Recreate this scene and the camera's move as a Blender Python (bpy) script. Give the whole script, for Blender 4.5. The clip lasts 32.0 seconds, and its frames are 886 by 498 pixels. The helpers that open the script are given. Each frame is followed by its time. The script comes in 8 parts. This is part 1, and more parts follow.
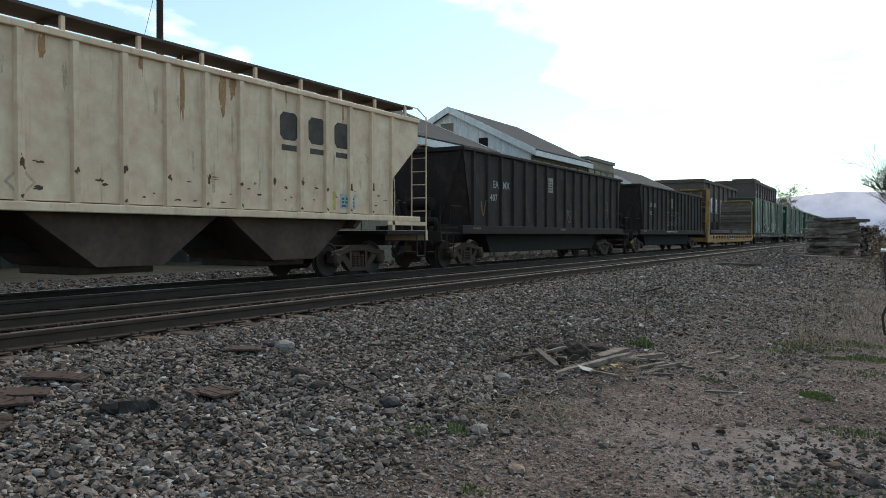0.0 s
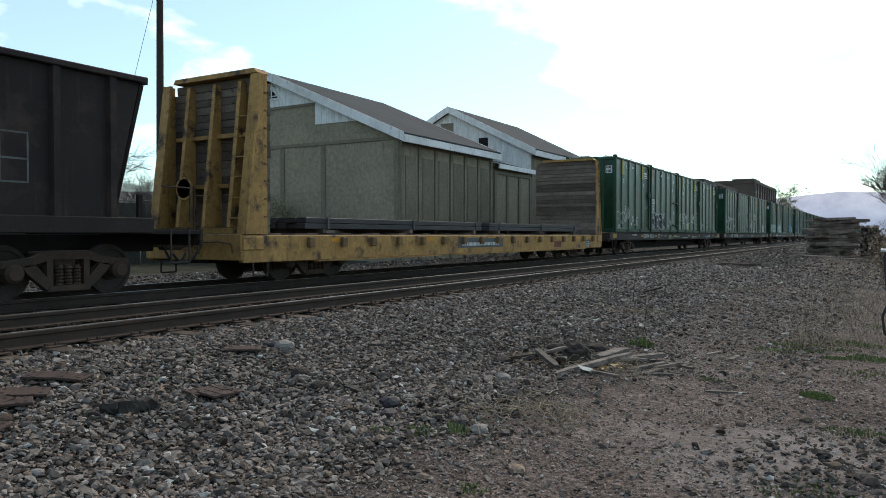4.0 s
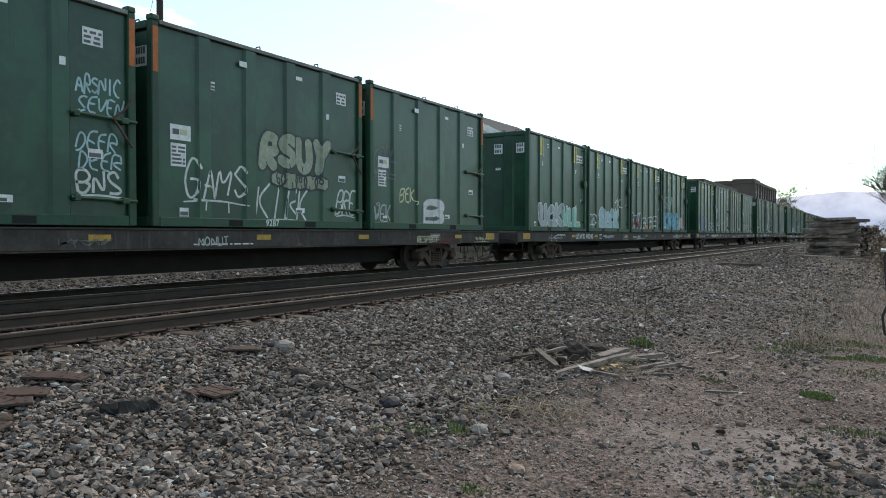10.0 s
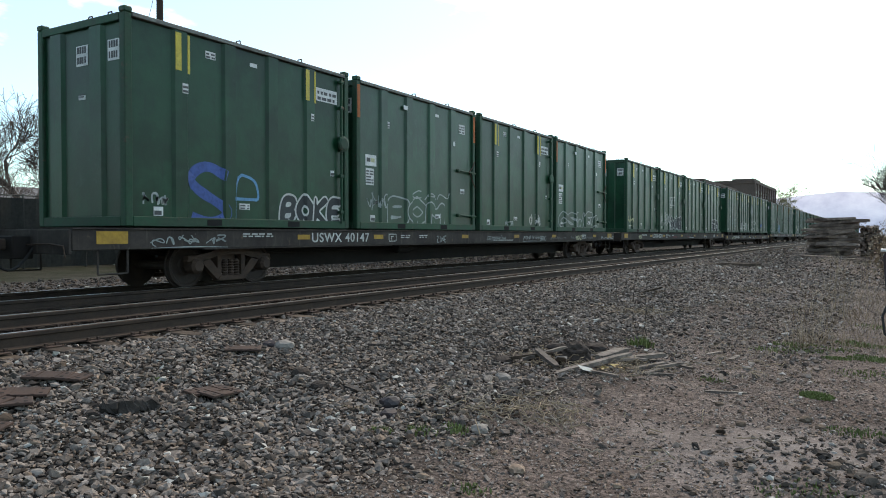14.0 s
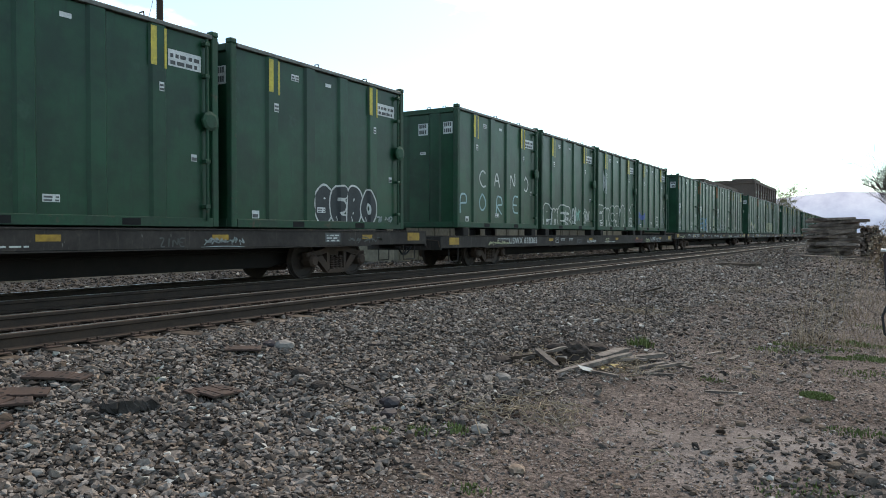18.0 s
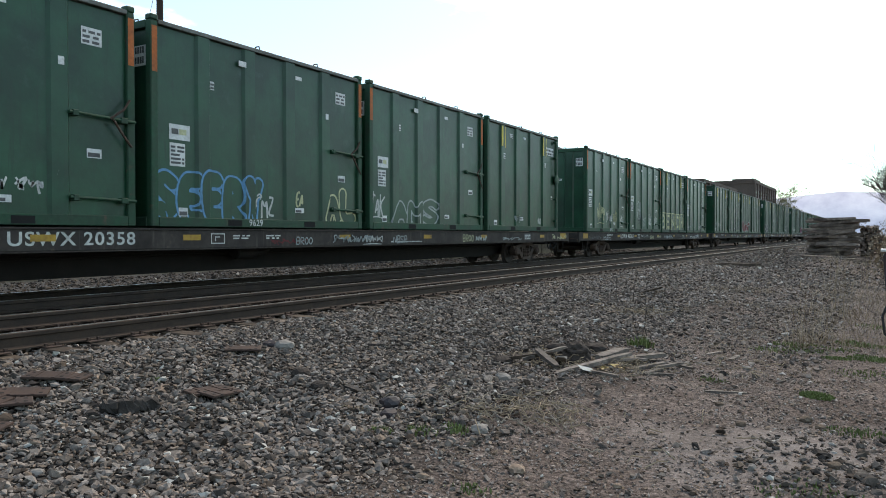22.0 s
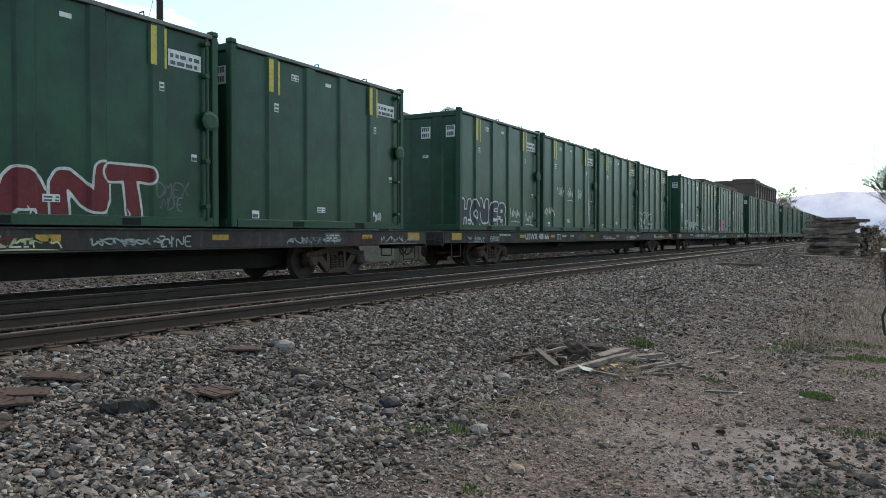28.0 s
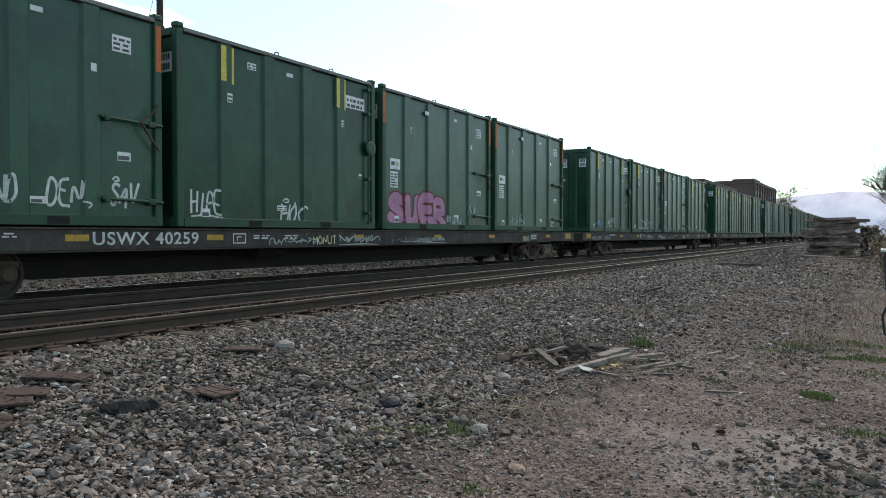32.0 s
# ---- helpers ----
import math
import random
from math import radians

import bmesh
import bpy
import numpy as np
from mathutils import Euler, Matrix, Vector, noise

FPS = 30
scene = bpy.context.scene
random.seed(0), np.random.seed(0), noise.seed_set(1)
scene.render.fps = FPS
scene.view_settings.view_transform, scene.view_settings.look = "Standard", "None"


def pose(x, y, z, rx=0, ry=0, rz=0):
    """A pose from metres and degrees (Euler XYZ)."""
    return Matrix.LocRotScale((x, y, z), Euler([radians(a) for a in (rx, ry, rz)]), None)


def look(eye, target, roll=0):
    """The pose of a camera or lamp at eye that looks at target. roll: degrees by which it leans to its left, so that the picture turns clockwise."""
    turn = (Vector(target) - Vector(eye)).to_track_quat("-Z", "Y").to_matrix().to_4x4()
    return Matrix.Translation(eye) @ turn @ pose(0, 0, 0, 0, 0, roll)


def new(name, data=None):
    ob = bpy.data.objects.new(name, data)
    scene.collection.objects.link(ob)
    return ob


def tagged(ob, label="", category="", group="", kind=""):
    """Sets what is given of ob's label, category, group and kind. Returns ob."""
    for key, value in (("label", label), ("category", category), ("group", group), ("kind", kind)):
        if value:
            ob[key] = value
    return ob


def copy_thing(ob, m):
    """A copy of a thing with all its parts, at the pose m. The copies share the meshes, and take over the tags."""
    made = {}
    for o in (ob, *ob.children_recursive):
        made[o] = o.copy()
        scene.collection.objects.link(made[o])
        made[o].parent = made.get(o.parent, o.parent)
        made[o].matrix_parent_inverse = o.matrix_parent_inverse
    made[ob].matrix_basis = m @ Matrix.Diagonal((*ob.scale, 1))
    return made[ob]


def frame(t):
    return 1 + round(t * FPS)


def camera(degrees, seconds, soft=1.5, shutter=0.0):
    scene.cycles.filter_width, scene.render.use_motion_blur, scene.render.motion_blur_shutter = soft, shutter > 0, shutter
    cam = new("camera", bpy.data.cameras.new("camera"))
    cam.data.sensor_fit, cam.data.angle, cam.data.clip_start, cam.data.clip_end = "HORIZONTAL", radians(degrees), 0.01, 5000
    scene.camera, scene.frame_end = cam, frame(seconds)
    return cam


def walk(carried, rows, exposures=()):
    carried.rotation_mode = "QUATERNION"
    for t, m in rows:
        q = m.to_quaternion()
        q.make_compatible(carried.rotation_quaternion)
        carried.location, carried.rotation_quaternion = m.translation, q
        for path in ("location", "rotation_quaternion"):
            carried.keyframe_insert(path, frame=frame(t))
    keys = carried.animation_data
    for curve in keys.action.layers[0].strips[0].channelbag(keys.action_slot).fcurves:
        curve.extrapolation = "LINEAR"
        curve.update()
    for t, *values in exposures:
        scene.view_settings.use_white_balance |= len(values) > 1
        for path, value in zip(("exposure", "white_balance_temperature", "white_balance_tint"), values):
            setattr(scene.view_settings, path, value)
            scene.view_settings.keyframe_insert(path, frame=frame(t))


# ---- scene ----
# World: x to the right of the line, y along the line away from the camera, z up from the dirt path.
SECONDS = 32.0
EYE = (0.0, 0.0, 1.62)
RAIL_Z = 0.61
TRAIN_X = -12.23
NEAR_X = -8.50
SPEED = 11.32
cam = camera(62.2, SECONDS, soft=0.95)
STAND = pose(*EYE, 88.9, 0, 30.8)
walk(cam, [(0.0, STAND), (SECONDS, STAND)], exposures=[(0.0, -0.29, 6850, 17), (6.2, -0.16, 6850, 17), (7.5, 0.12, 7000, 18), (SECONDS, 0.12, 7000, 18)])

# ---- daylight: thin cloud, a soft sun beyond the train ----
world = bpy.data.worlds.new("world")
scene.world = world
world.use_nodes = True
wn, wl = world.node_tree.nodes, world.node_tree.links
wn.clear()
w_out = wn.new("ShaderNodeOutputWorld")
w_bg = wn.new("ShaderNodeBackground")
w_sky = wn.new("ShaderNodeTexSky")
w_sky.sky_type = "NISHITA"
w_sky.sun_disc = False
SUN_EL, SUN_AZ = radians(44), radians(-2)
w_sky.sun_elevation = SUN_EL
w_sky.sun_rotation = SUN_AZ
w_sky.dust_density = 0.6
w_co = wn.new("ShaderNodeTexCoord")
w_map = wn.new("ShaderNodeMapping")
w_map.inputs["Scale"].default_value = (1.0, 1.0, 2.4)
w_noise = wn.new("ShaderNodeTexNoise")
w_noise.inputs["Scale"].default_value = 5.5
w_noise.inputs["Detail"].default_value = 7.0
w_noise.inputs["Roughness"].default_value = 0.55
# thin cloud thickens towards the veiled sun
w_dot = wn.new("ShaderNodeVectorMath")
w_dot.operation = "DOT_PRODUCT"
w_dot.inputs[1].default_value = (math.sin(SUN_AZ) * math.cos(SUN_EL), math.cos(SUN_AZ) * math.cos(SUN_EL), math.sin(SUN_EL))
w_glow = wn.new("ShaderNodeMapRange")
w_glow.inputs["From Min"].default_value, w_glow.inputs["From Max"].default_value = 0.765, 0.90
w_glow.inputs["To Min"].default_value, w_glow.inputs["To Max"].default_value = -0.02, 0.34
w_anti = wn.new("ShaderNodeMapRange")
w_anti.inputs["From Min"].default_value, w_anti.inputs["From Max"].default_value = -0.2, 0.50
w_anti.inputs["To Min"].default_value, w_anti.inputs["To Max"].default_value = -0.22, 0.02
w_sum = wn.new("ShaderNodeMath")
w_sum.operation = "ADD"
w_add = wn.new("ShaderNodeMath")
w_add.operation = "ADD"
w_ramp = wn.new("ShaderNodeValToRGB")
w_ramp.color_ramp.elements[0].position = 0.585
w_ramp.color_ramp.elements[0].color = (0.20, 0.20, 0.20, 1)
w_ramp.color_ramp.elements[1].position = 0.70
w_mix = wn.new("ShaderNodeMixRGB")
w_mix.inputs["Color2"].default_value = (10.0, 12.3, 12.9, 1)
wl.new(w_co.outputs["Generated"], w_map.inputs["Vector"])
wl.new(w_map.outputs["Vector"], w_noise.inputs["Vector"])
wl.new(w_co.outputs["Generated"], w_dot.inputs[0])
wl.new(w_dot.outputs["Value"], w_glow.inputs["Value"])
wl.new(w_noise.outputs["Fac"], w_add.inputs[0])
wl.new(w_dot.outputs["Value"], w_anti.inputs["Value"])
wl.new(w_glow.outputs["Result"], w_sum.inputs[0])
wl.new(w_anti.outputs["Result"], w_sum.inputs[1])
wl.new(w_sum.outputs[0], w_add.inputs[1])
wl.new(w_add.outputs[0], w_ramp.inputs["Fac"])
wl.new(w_ramp.outputs["Color"], w_mix.inputs["Fac"])
w_gain = wn.new("ShaderNodeMixRGB")
w_gain.blend_type = "MULTIPLY"
w_gain.inputs["Fac"].default_value = 1.0
w_gain.inputs["Color2"].default_value = (1.15, 1.55, 1.55, 1)
wl.new(w_sky.outputs["Color"], w_gain.inputs["Color1"])
wl.new(w_gain.outputs["Color"], w_mix.inputs["Color1"])
wl.new(w_mix.outputs["Color"], w_bg.inputs["Color"])
w_bg.inputs["Strength"].default_value = 0.14
wl.new(w_bg.outputs["Background"], w_out.inputs["Surface"])

sun_data = bpy.data.lights.new("sun", "SUN")
sun_data.energy = 2.2
sun_data.angle = radians(10)
sun_data.color = (1.0, 0.87, 0.70)
sun = new("sun", sun_data)
sun_dir = Vector((math.sin(SUN_AZ) * math.cos(SUN_EL), math.cos(SUN_AZ) * math.cos(SUN_EL), math.sin(SUN_EL)))
sun.matrix_world = look(sun_dir * 50, (0, 0, 0))

# ---- materials ----
def nodes_of(name):
    m = bpy.data.materials.new(name)
    m.use_nodes = True
    nt = m.node_tree
    return m, nt, nt.nodes["Principled BSDF"]


def noise_node(nt, scale, detail=4.0, rough=0.6, squash=(1, 1, 1), shift_random=False):
    co = nt.nodes.new("ShaderNodeTexCoord")
    mp = nt.nodes.new("ShaderNodeMapping")
    mp.inputs["Scale"].default_value = squash
    nt.links.new(co.outputs["Object"], mp.inputs["Vector"])
    if shift_random:
        info = nt.nodes.new("ShaderNodeObjectInfo")
        mul = nt.nodes.new("ShaderNodeMath")
        mul.operation = "MULTIPLY"
        mul.inputs[1].default_value = 57.0
        nt.links.new(info.outputs["Random"], mul.inputs[0])
        nt.links.new(mul.outputs[0], mp.inputs["Location"])
    n = nt.nodes.new("ShaderNodeTexNoise")
    n.inputs["Scale"].default_value = scale
    n.inputs["Detail"].default_value = detail
    n.inputs["Roughness"].default_value = rough
    nt.links.new(mp.outputs["Vector"], n.inputs["Vector"])
    return n.outputs["Fac"]


def ramp(nt, fac, a, b, ca=(0, 0, 0, 1), cb=(1, 1, 1, 1)):
    r = nt.nodes.new("ShaderNodeValToRGB")
    e = r.color_ramp.elements
    e[0].position, e[1].position = a, b
    e[0].color, e[1].color = ca, cb
    nt.links.new(fac, r.inputs["Fac"])
    return r.outputs["Color"]


def mix(nt, fac, a, b, mode="MIX"):
    x = nt.nodes.new("ShaderNodeMixRGB")
    x.blend_type = mode
    for sock, v in (("Fac", fac), ("Color1", a), ("Color2", b)):
        if isinstance(v, (int, float)):
            x.inputs[sock].default_value = v
        elif isinstance(v, tuple):
            x.inputs[sock].default_value = (*v[:3], 1)
        else:
            nt.links.new(v, x.inputs[sock])
    return x.outputs["Color"]


def bump(nt, bsdf, height, strength, distance):
    b = nt.nodes.new("ShaderNodeBump")
    b.inputs["Strength"].default_value = strength
    b.inputs["Distance"].default_value = distance
    nt.links.new(height, b.inputs["Height"])
    nt.links.new(b.outputs["Normal"], bsdf.inputs["Normal"])


def surface(name, base, dark, rough=0.7, metal=0.0, big=0.8, fine=18.0, spots=None, spot_at=(0.62, 0.72),
            spot_scale=3.0, streak=None, relief=0.3, depth=0.004, vary=0.0, randomise=True, chips=None, chip_at=(0.69, 0.72), chip_scale=4.0, span=(0.35, 0.68)):
    """Paint, wood, stone or metal: two scales of tone, spots of a second colour, streaks that run down, fine relief."""
    m, nt, bsdf = nodes_of(name)
    large = noise_node(nt, big, 5, 0.6, shift_random=randomise)
    small = noise_node(nt, fine, 4, 0.65, shift_random=randomise)
    col = mix(nt, ramp(nt, large, *span), base, dark)
    col = mix(nt, 0.22, col, ramp(nt, small, 0.3, 0.7), "OVERLAY")
    if streak:
        lines = noise_node(nt, 2.2, 6, 0.7, squash=(4.0, 4.0, 0.35), shift_random=randomise)
        col = mix(nt, ramp(nt, lines, 0.56, 0.74), col, streak)
    if spots:
        blot = noise_node(nt, spot_scale, 8, 0.68, shift_random=randomise)
        col = mix(nt, ramp(nt, blot, *spot_at), col, spots)
    if chips:
        worn = noise_node(nt, chip_scale, 9, 0.72, squash=(1.0, 1.6, 0.55), shift_random=randomise)
        col = mix(nt, ramp(nt, worn, *chip_at), col, chips)
    if vary:
        info = nt.nodes.new("ShaderNodeObjectInfo")
        hsv = nt.nodes.new("ShaderNodeHueSaturation")
        rng = nt.nodes.new("ShaderNodeMapRange")
        rng.inputs["To Min"].default_value, rng.inputs["To Max"].default_value = 1 - vary, 1 + vary
        nt.links.new(info.outputs["Random"], rng.inputs["Value"])
        nt.links.new(rng.outputs["Result"], hsv.inputs["Value"])
        nt.links.new(col, hsv.inputs["Color"])
        col = hsv.outputs["Color"]
    nt.links.new(col, bsdf.inputs["Base Color"])
    bsdf.inputs["Metallic"].default_value = metal
    bsdf.inputs["Specular IOR Level"].default_value = 0.5 if metal else 0.3
    rr = nt.nodes.new("ShaderNodeMapRange")
    rr.inputs["To Min"].default_value, rr.inputs["To Max"].default_value = max(0.05, rough - 0.12), min(1.0, rough + 0.12)
    nt.links.new(small, rr.inputs["Value"])
    nt.links.new(rr.outputs["Result"], bsdf.inputs["Roughness"])
    if relief:
        bump(nt, bsdf, small, relief, depth)
    return m


M = {}
M["green"] = surface("green_paint", (0.0072, 0.058, 0.0272), (0.0033, 0.034, 0.0168), 0.38, big=0.8, fine=2.0, spots=(0.024, 0.066, 0.044),
                     spot_at=(0.58, 0.72), spot_scale=1.5, streak=(0.0085, 0.030, 0.0175), relief=0.3, depth=0.02, vary=0.05, chips=(0.15, 0.20, 0.17), chip_at=(0.70, 0.73), chip_scale=2.6, span=(0.42, 0.60))
M["green_new"] = surface("newer_green_paint", (0.0048, 0.050, 0.0220), (0.0024, 0.029, 0.0132), 0.36, big=0.8, fine=2.0, spots=(0.016, 0.056, 0.035),
                         spot_at=(0.60, 0.74), spot_scale=1.5, streak=(0.006, 0.026, 0.0145), relief=0.3, depth=0.02, vary=0.05, chips=(0.12, 0.17, 0.14), chip_at=(0.72, 0.75), chip_scale=2.6, span=(0.42, 0.60))
for key, gloss in (("green", 0.42), ("green_new", 0.30)):
    next(n for n in M[key].node_tree.nodes if n.type == "BSDF_PRINCIPLED").inputs["Specular IOR Level"].default_value = gloss
M["green_rail"] = surface("green_rail", (0.012, 0.062, 0.031), (0.024, 0.048, 0.030), 0.6, big=2.0, fine=14, spots=(0.09, 0.06, 0.04), vary=0.1)
# paler grey than the green sides, for top rails and lid
M["top_rail"] = surface("worn_top_rail", (0.17, 0.18, 0.165), (0.09, 0.09, 0.08), 0.6, big=1.5, fine=14, spots=(0.10, 0.07, 0.05))
M["sill"] = surface("grimy_sill", (0.055, 0.046, 0.040), (0.026, 0.021, 0.019), 0.85, big=1.6, fine=12, spots=(0.12, 0.085, 0.062), streak=(0.095, 0.08, 0.07), chips=(0.20, 0.19, 0.175), chip_at=(0.66, 0.72), chip_scale=5.0)
M["under"] = surface("underframe", (0.012, 0.0100, 0.0090), (0.018, 0.014, 0.012), 0.85, big=2.0, fine=14)
M["truck"] = surface("truck_casting", (0.046, 0.031, 0.024), (0.072, 0.043, 0.029), 0.8, big=3.0, fine=22)
M["wheel"] = surface("wheel_steel", (0.030, 0.023, 0.020), (0.048, 0.033, 0.026), 0.75, metal=0.0, big=4.0, fine=25)
M["yellow"] = surface("yellow_paint", (0.40, 0.225, 0.068), (0.27, 0.145, 0.050), 0.7, big=1.4, fine=10, spots=(0.060, 0.036, 0.026), spot_at=(0.52, 0.64), spot_scale=2.0, streak=(0.12, 0.075, 0.036))
M["strip"] = surface("yellow_strip", (0.58, 0.47, 0.07), (0.42, 0.34, 0.08), 0.6, big=3.0, fine=20, relief=0)
M["orange"] = surface("orange_primer", (0.45, 0.12, 0.03), (0.3, 0.1, 0.04), 0.7, big=3.0, fine=20)
M["beige"] = surface("beige_paint", (0.70, 0.515, 0.355), (0.61, 0.445, 0.305), 0.55, big=0.4, fine=2.5, spots=(0.26, 0.15, 0.08), spot_at=(0.66, 0.74), spot_scale=2.2,
                     streak=(0.45, 0.325, 0.22), relief=0.1)
M["black"] = surface("sooty_black", (0.0135, 0.0085, 0.0083), (0.024, 0.0148, 0.0140), 0.75, big=0.9, fine=9, spots=(0.058, 0.037, 0.027), spot_at=(0.50, 0.74), spot_scale=1.3, streak=(0.046, 0.032, 0.026))
M["plank"] = surface("weathered_plank", (0.155, 0.118, 0.092), (0.085, 0.065, 0.051), 0.9, big=1.6, fine=14, spots=(0.045, 0.035, 0.029), spot_at=(0.6, 0.7), spot_scale=2.5, relief=0.5, vary=0.42)
M["tie"] = surface("tie_wood", (0.080, 0.056, 0.038), (0.043, 0.032, 0.025), 0.95, big=4.0, fine=26, relief=0.6, depth=0.01, vary=0.35, spots=(0.13, 0.095, 0.066), spot_at=(0.55, 0.68), spot_scale=5.0)
M["rail"] = surface("rail_steel", (0.034, 0.0235, 0.018), (0.052, 0.034, 0.024), 0.8, big=3.0, fine=20)
M["rail_top"] = surface("rail_head", (0.40, 0.39, 0.38), (0.28, 0.27, 0.26), 0.35, metal=0.8, big=2.0, fine=20, relief=0.05)
M["rust"] = surface("rusty_iron", (0.075, 0.046, 0.034), (0.045, 0.031, 0.026), 0.9, big=4.0, fine=30)


def island_stone(name, dark, light, tint):
    """Loose stone: every piece with its own tone."""
    m, nt, bsdf = nodes_of(name)
    geo = nt.nodes.new("ShaderNodeNewGeometry")
    col = ramp(nt, geo.outputs["Random Per Island"], 0.0, 1.0, (*dark, 1), (*light, 1))
    warm = nt.nodes.new("ShaderNodeMath")
    warm.operation = "FRACT"
    mul = nt.nodes.new("ShaderNodeMath")
    mul.operation = "MULTIPLY"
    mul.inputs[1].default_value = 37.7
    nt.links.new(geo.outputs["Random Per Island"], mul.inputs[0])
    nt.links.new(mul.outputs[0], warm.inputs[0])
    col = mix(nt, ramp(nt, warm.outputs[0], 0.55, 1.0), col, tint, "MULTIPLY")
    fine = noise_node(nt, 30.0, 5, 0.7)
    col = mix(nt, 0.45, col, ramp(nt, fine, 0.3, 0.7), "OVERLAY")
    pale = ramp(nt, warm.outputs[0], 0.018, 0.021, (1, 1, 1, 1), (0, 0, 0, 1))
    col = mix(nt, pale, col, (0.40, 0.385, 0.35))
    nt.links.new(col, bsdf.inputs["Base Color"])
    bsdf.inputs["Roughness"].default_value = 0.95
    bsdf.inputs["Specular IOR Level"].default_value = 0.2
    bump(nt, bsdf, fine, 0.4, 0.006)
    return m


M["ballast"] = island_stone("ballast_stone", (0.042, 0.035, 0.031), (0.265, 0.226, 0.198), (0.96, 0.82, 0.69))
# much darker range of stone tones, for between the tracks
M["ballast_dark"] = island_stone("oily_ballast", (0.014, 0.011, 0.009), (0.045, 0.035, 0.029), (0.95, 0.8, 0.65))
M["pebble"] = island_stone("pebble", (0.085, 0.067, 0.058), (0.33, 0.275, 0.24), (0.96, 0.82, 0.68))
M["grass"] = surface("grass_blade", (0.15, 0.18, 0.06), (0.10, 0.13, 0.045), 0.8, big=4, fine=20, relief=0)
M["dry"] = surface("dry_stalk", (0.33, 0.255, 0.17), (0.20, 0.15, 0.105), 0.9, big=4, fine=20, relief=0)
M["bud"] = surface("spring_leaf", (0.32, 0.30, 0.18), (0.23, 0.22, 0.13), 0.85, big=1, fine=8, relief=0)
M["old_wood"] = surface("grey_old_wood", (0.20, 0.168, 0.145), (0.085, 0.069, 0.058), 0.95, big=6, fine=30, relief=0.7, depth=0.008, vary=0.35, spots=(0.05, 0.04, 0.034), spot_at=(0.55, 0.68), spot_scale=9.0)
M["old_tie"] = surface("old_tie", (0.25, 0.192, 0.158), (0.075, 0.056, 0.046), 0.95, big=2, fine=14, relief=0.6, depth=0.01, vary=0.45)
M["concrete"] = surface("concrete", (0.25, 0.225, 0.20), (0.17, 0.152, 0.136), 0.95, big=4, fine=18, relief=0.5)
M["cabinet"] = surface("dark_cabinet", (0.030, 0.030, 0.034), (0.05, 0.03, 0.03), 0.6, big=2, fine=12, spots=(0.16, 0.035, 0.03), spot_at=(0.62, 0.66))
M["wall_olive"] = surface("olive_plaster", (0.305, 0.256, 0.182), (0.232, 0.195, 0.142), 0.95, big=0.35, fine=5, streak=(0.13, 0.12, 0.085))
M["wall_white"] = surface("white_boards", (0.80, 0.80, 0.79), (0.60, 0.59, 0.57), 0.85, big=0.5, fine=6, spots=(0.30, 0.27, 0.23), streak=(0.4, 0.38, 0.35))
M["roof"] = surface("roof_felt", (0.030, 0.038, 0.044), (0.020, 0.026, 0.031), 1.0, big=0.4, fine=6)
M["brick"] = surface("old_brick", (0.125, 0.090, 0.075), (0.09, 0.068, 0.058), 0.95, big=0.3, fine=4)
M["bark"] = surface("bark", (0.085, 0.07, 0.058), (0.05, 0.042, 0.036), 0.95, big=2.0, fine=18, relief=0.6)
M["pole"] = surface("pole_wood", (0.055, 0.035, 0.026), (0.035, 0.024, 0.02), 0.9, big=1.0, fine=12)
M["fence"] = surface("dark_screen", (0.085, 0.083, 0.072), (0.050, 0.050, 0.044), 0.9, big=0.7, fine=8)
M["steel_load"] = surface("grey_steel", (0.040, 0.038, 0.042), (0.022, 0.021, 0.023), 0.6, metal=0.0, big=2.0, fine=12)
# flat near-black, painted for the shade inside pockets, holes and openings
M["dark"] = surface("dark_void", (0.012, 0.012, 0.012), (0.008, 0.008, 0.008), 0.9, relief=0)
# far ridge: the haze of distance is mixed into its pale blue base
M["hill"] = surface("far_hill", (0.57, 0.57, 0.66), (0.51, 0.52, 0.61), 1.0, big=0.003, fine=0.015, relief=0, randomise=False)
M["hill2"] = surface("near_hill", (0.23, 0.225, 0.225), (0.18, 0.18, 0.185), 1.0, big=0.02, fine=0.2, relief=0, randomise=False)
M["hose"] = surface("rubber", (0.02, 0.02, 0.02), (0.03, 0.03, 0.03), 0.7, relief=0)


# ---- mesh helpers ----
def mesh_of(name, bm, material=None, smooth=False):
    me = bpy.data.meshes.new(name)
    bm.normal_update()
    bm.to_mesh(me)
    bm.free()
    if material:
        me.materials.append(M[material] if isinstance(material, str) else material)
    if smooth:
        me.polygons.foreach_set("use_smooth", [True] * len(me.polygons))
    return me


def part(name, bm, material, parent=None, label="", at=None, smooth=False):
    """One mesh object under a thing or a part."""
    me = bm if isinstance(bm, bpy.types.Mesh) else mesh_of(name, bm, material, smooth)
    ob = new(name, me)
    if parent is not None:
        ob.parent = parent
    if at is not None:
        ob.matrix_basis = at
    if label:
        ob["label"] = label
    return ob


def empty(name, m=None):
    ob = new(name)
    ob.empty_display_size = 0.3
    if m is not None:
        ob.matrix_basis = m
    return ob


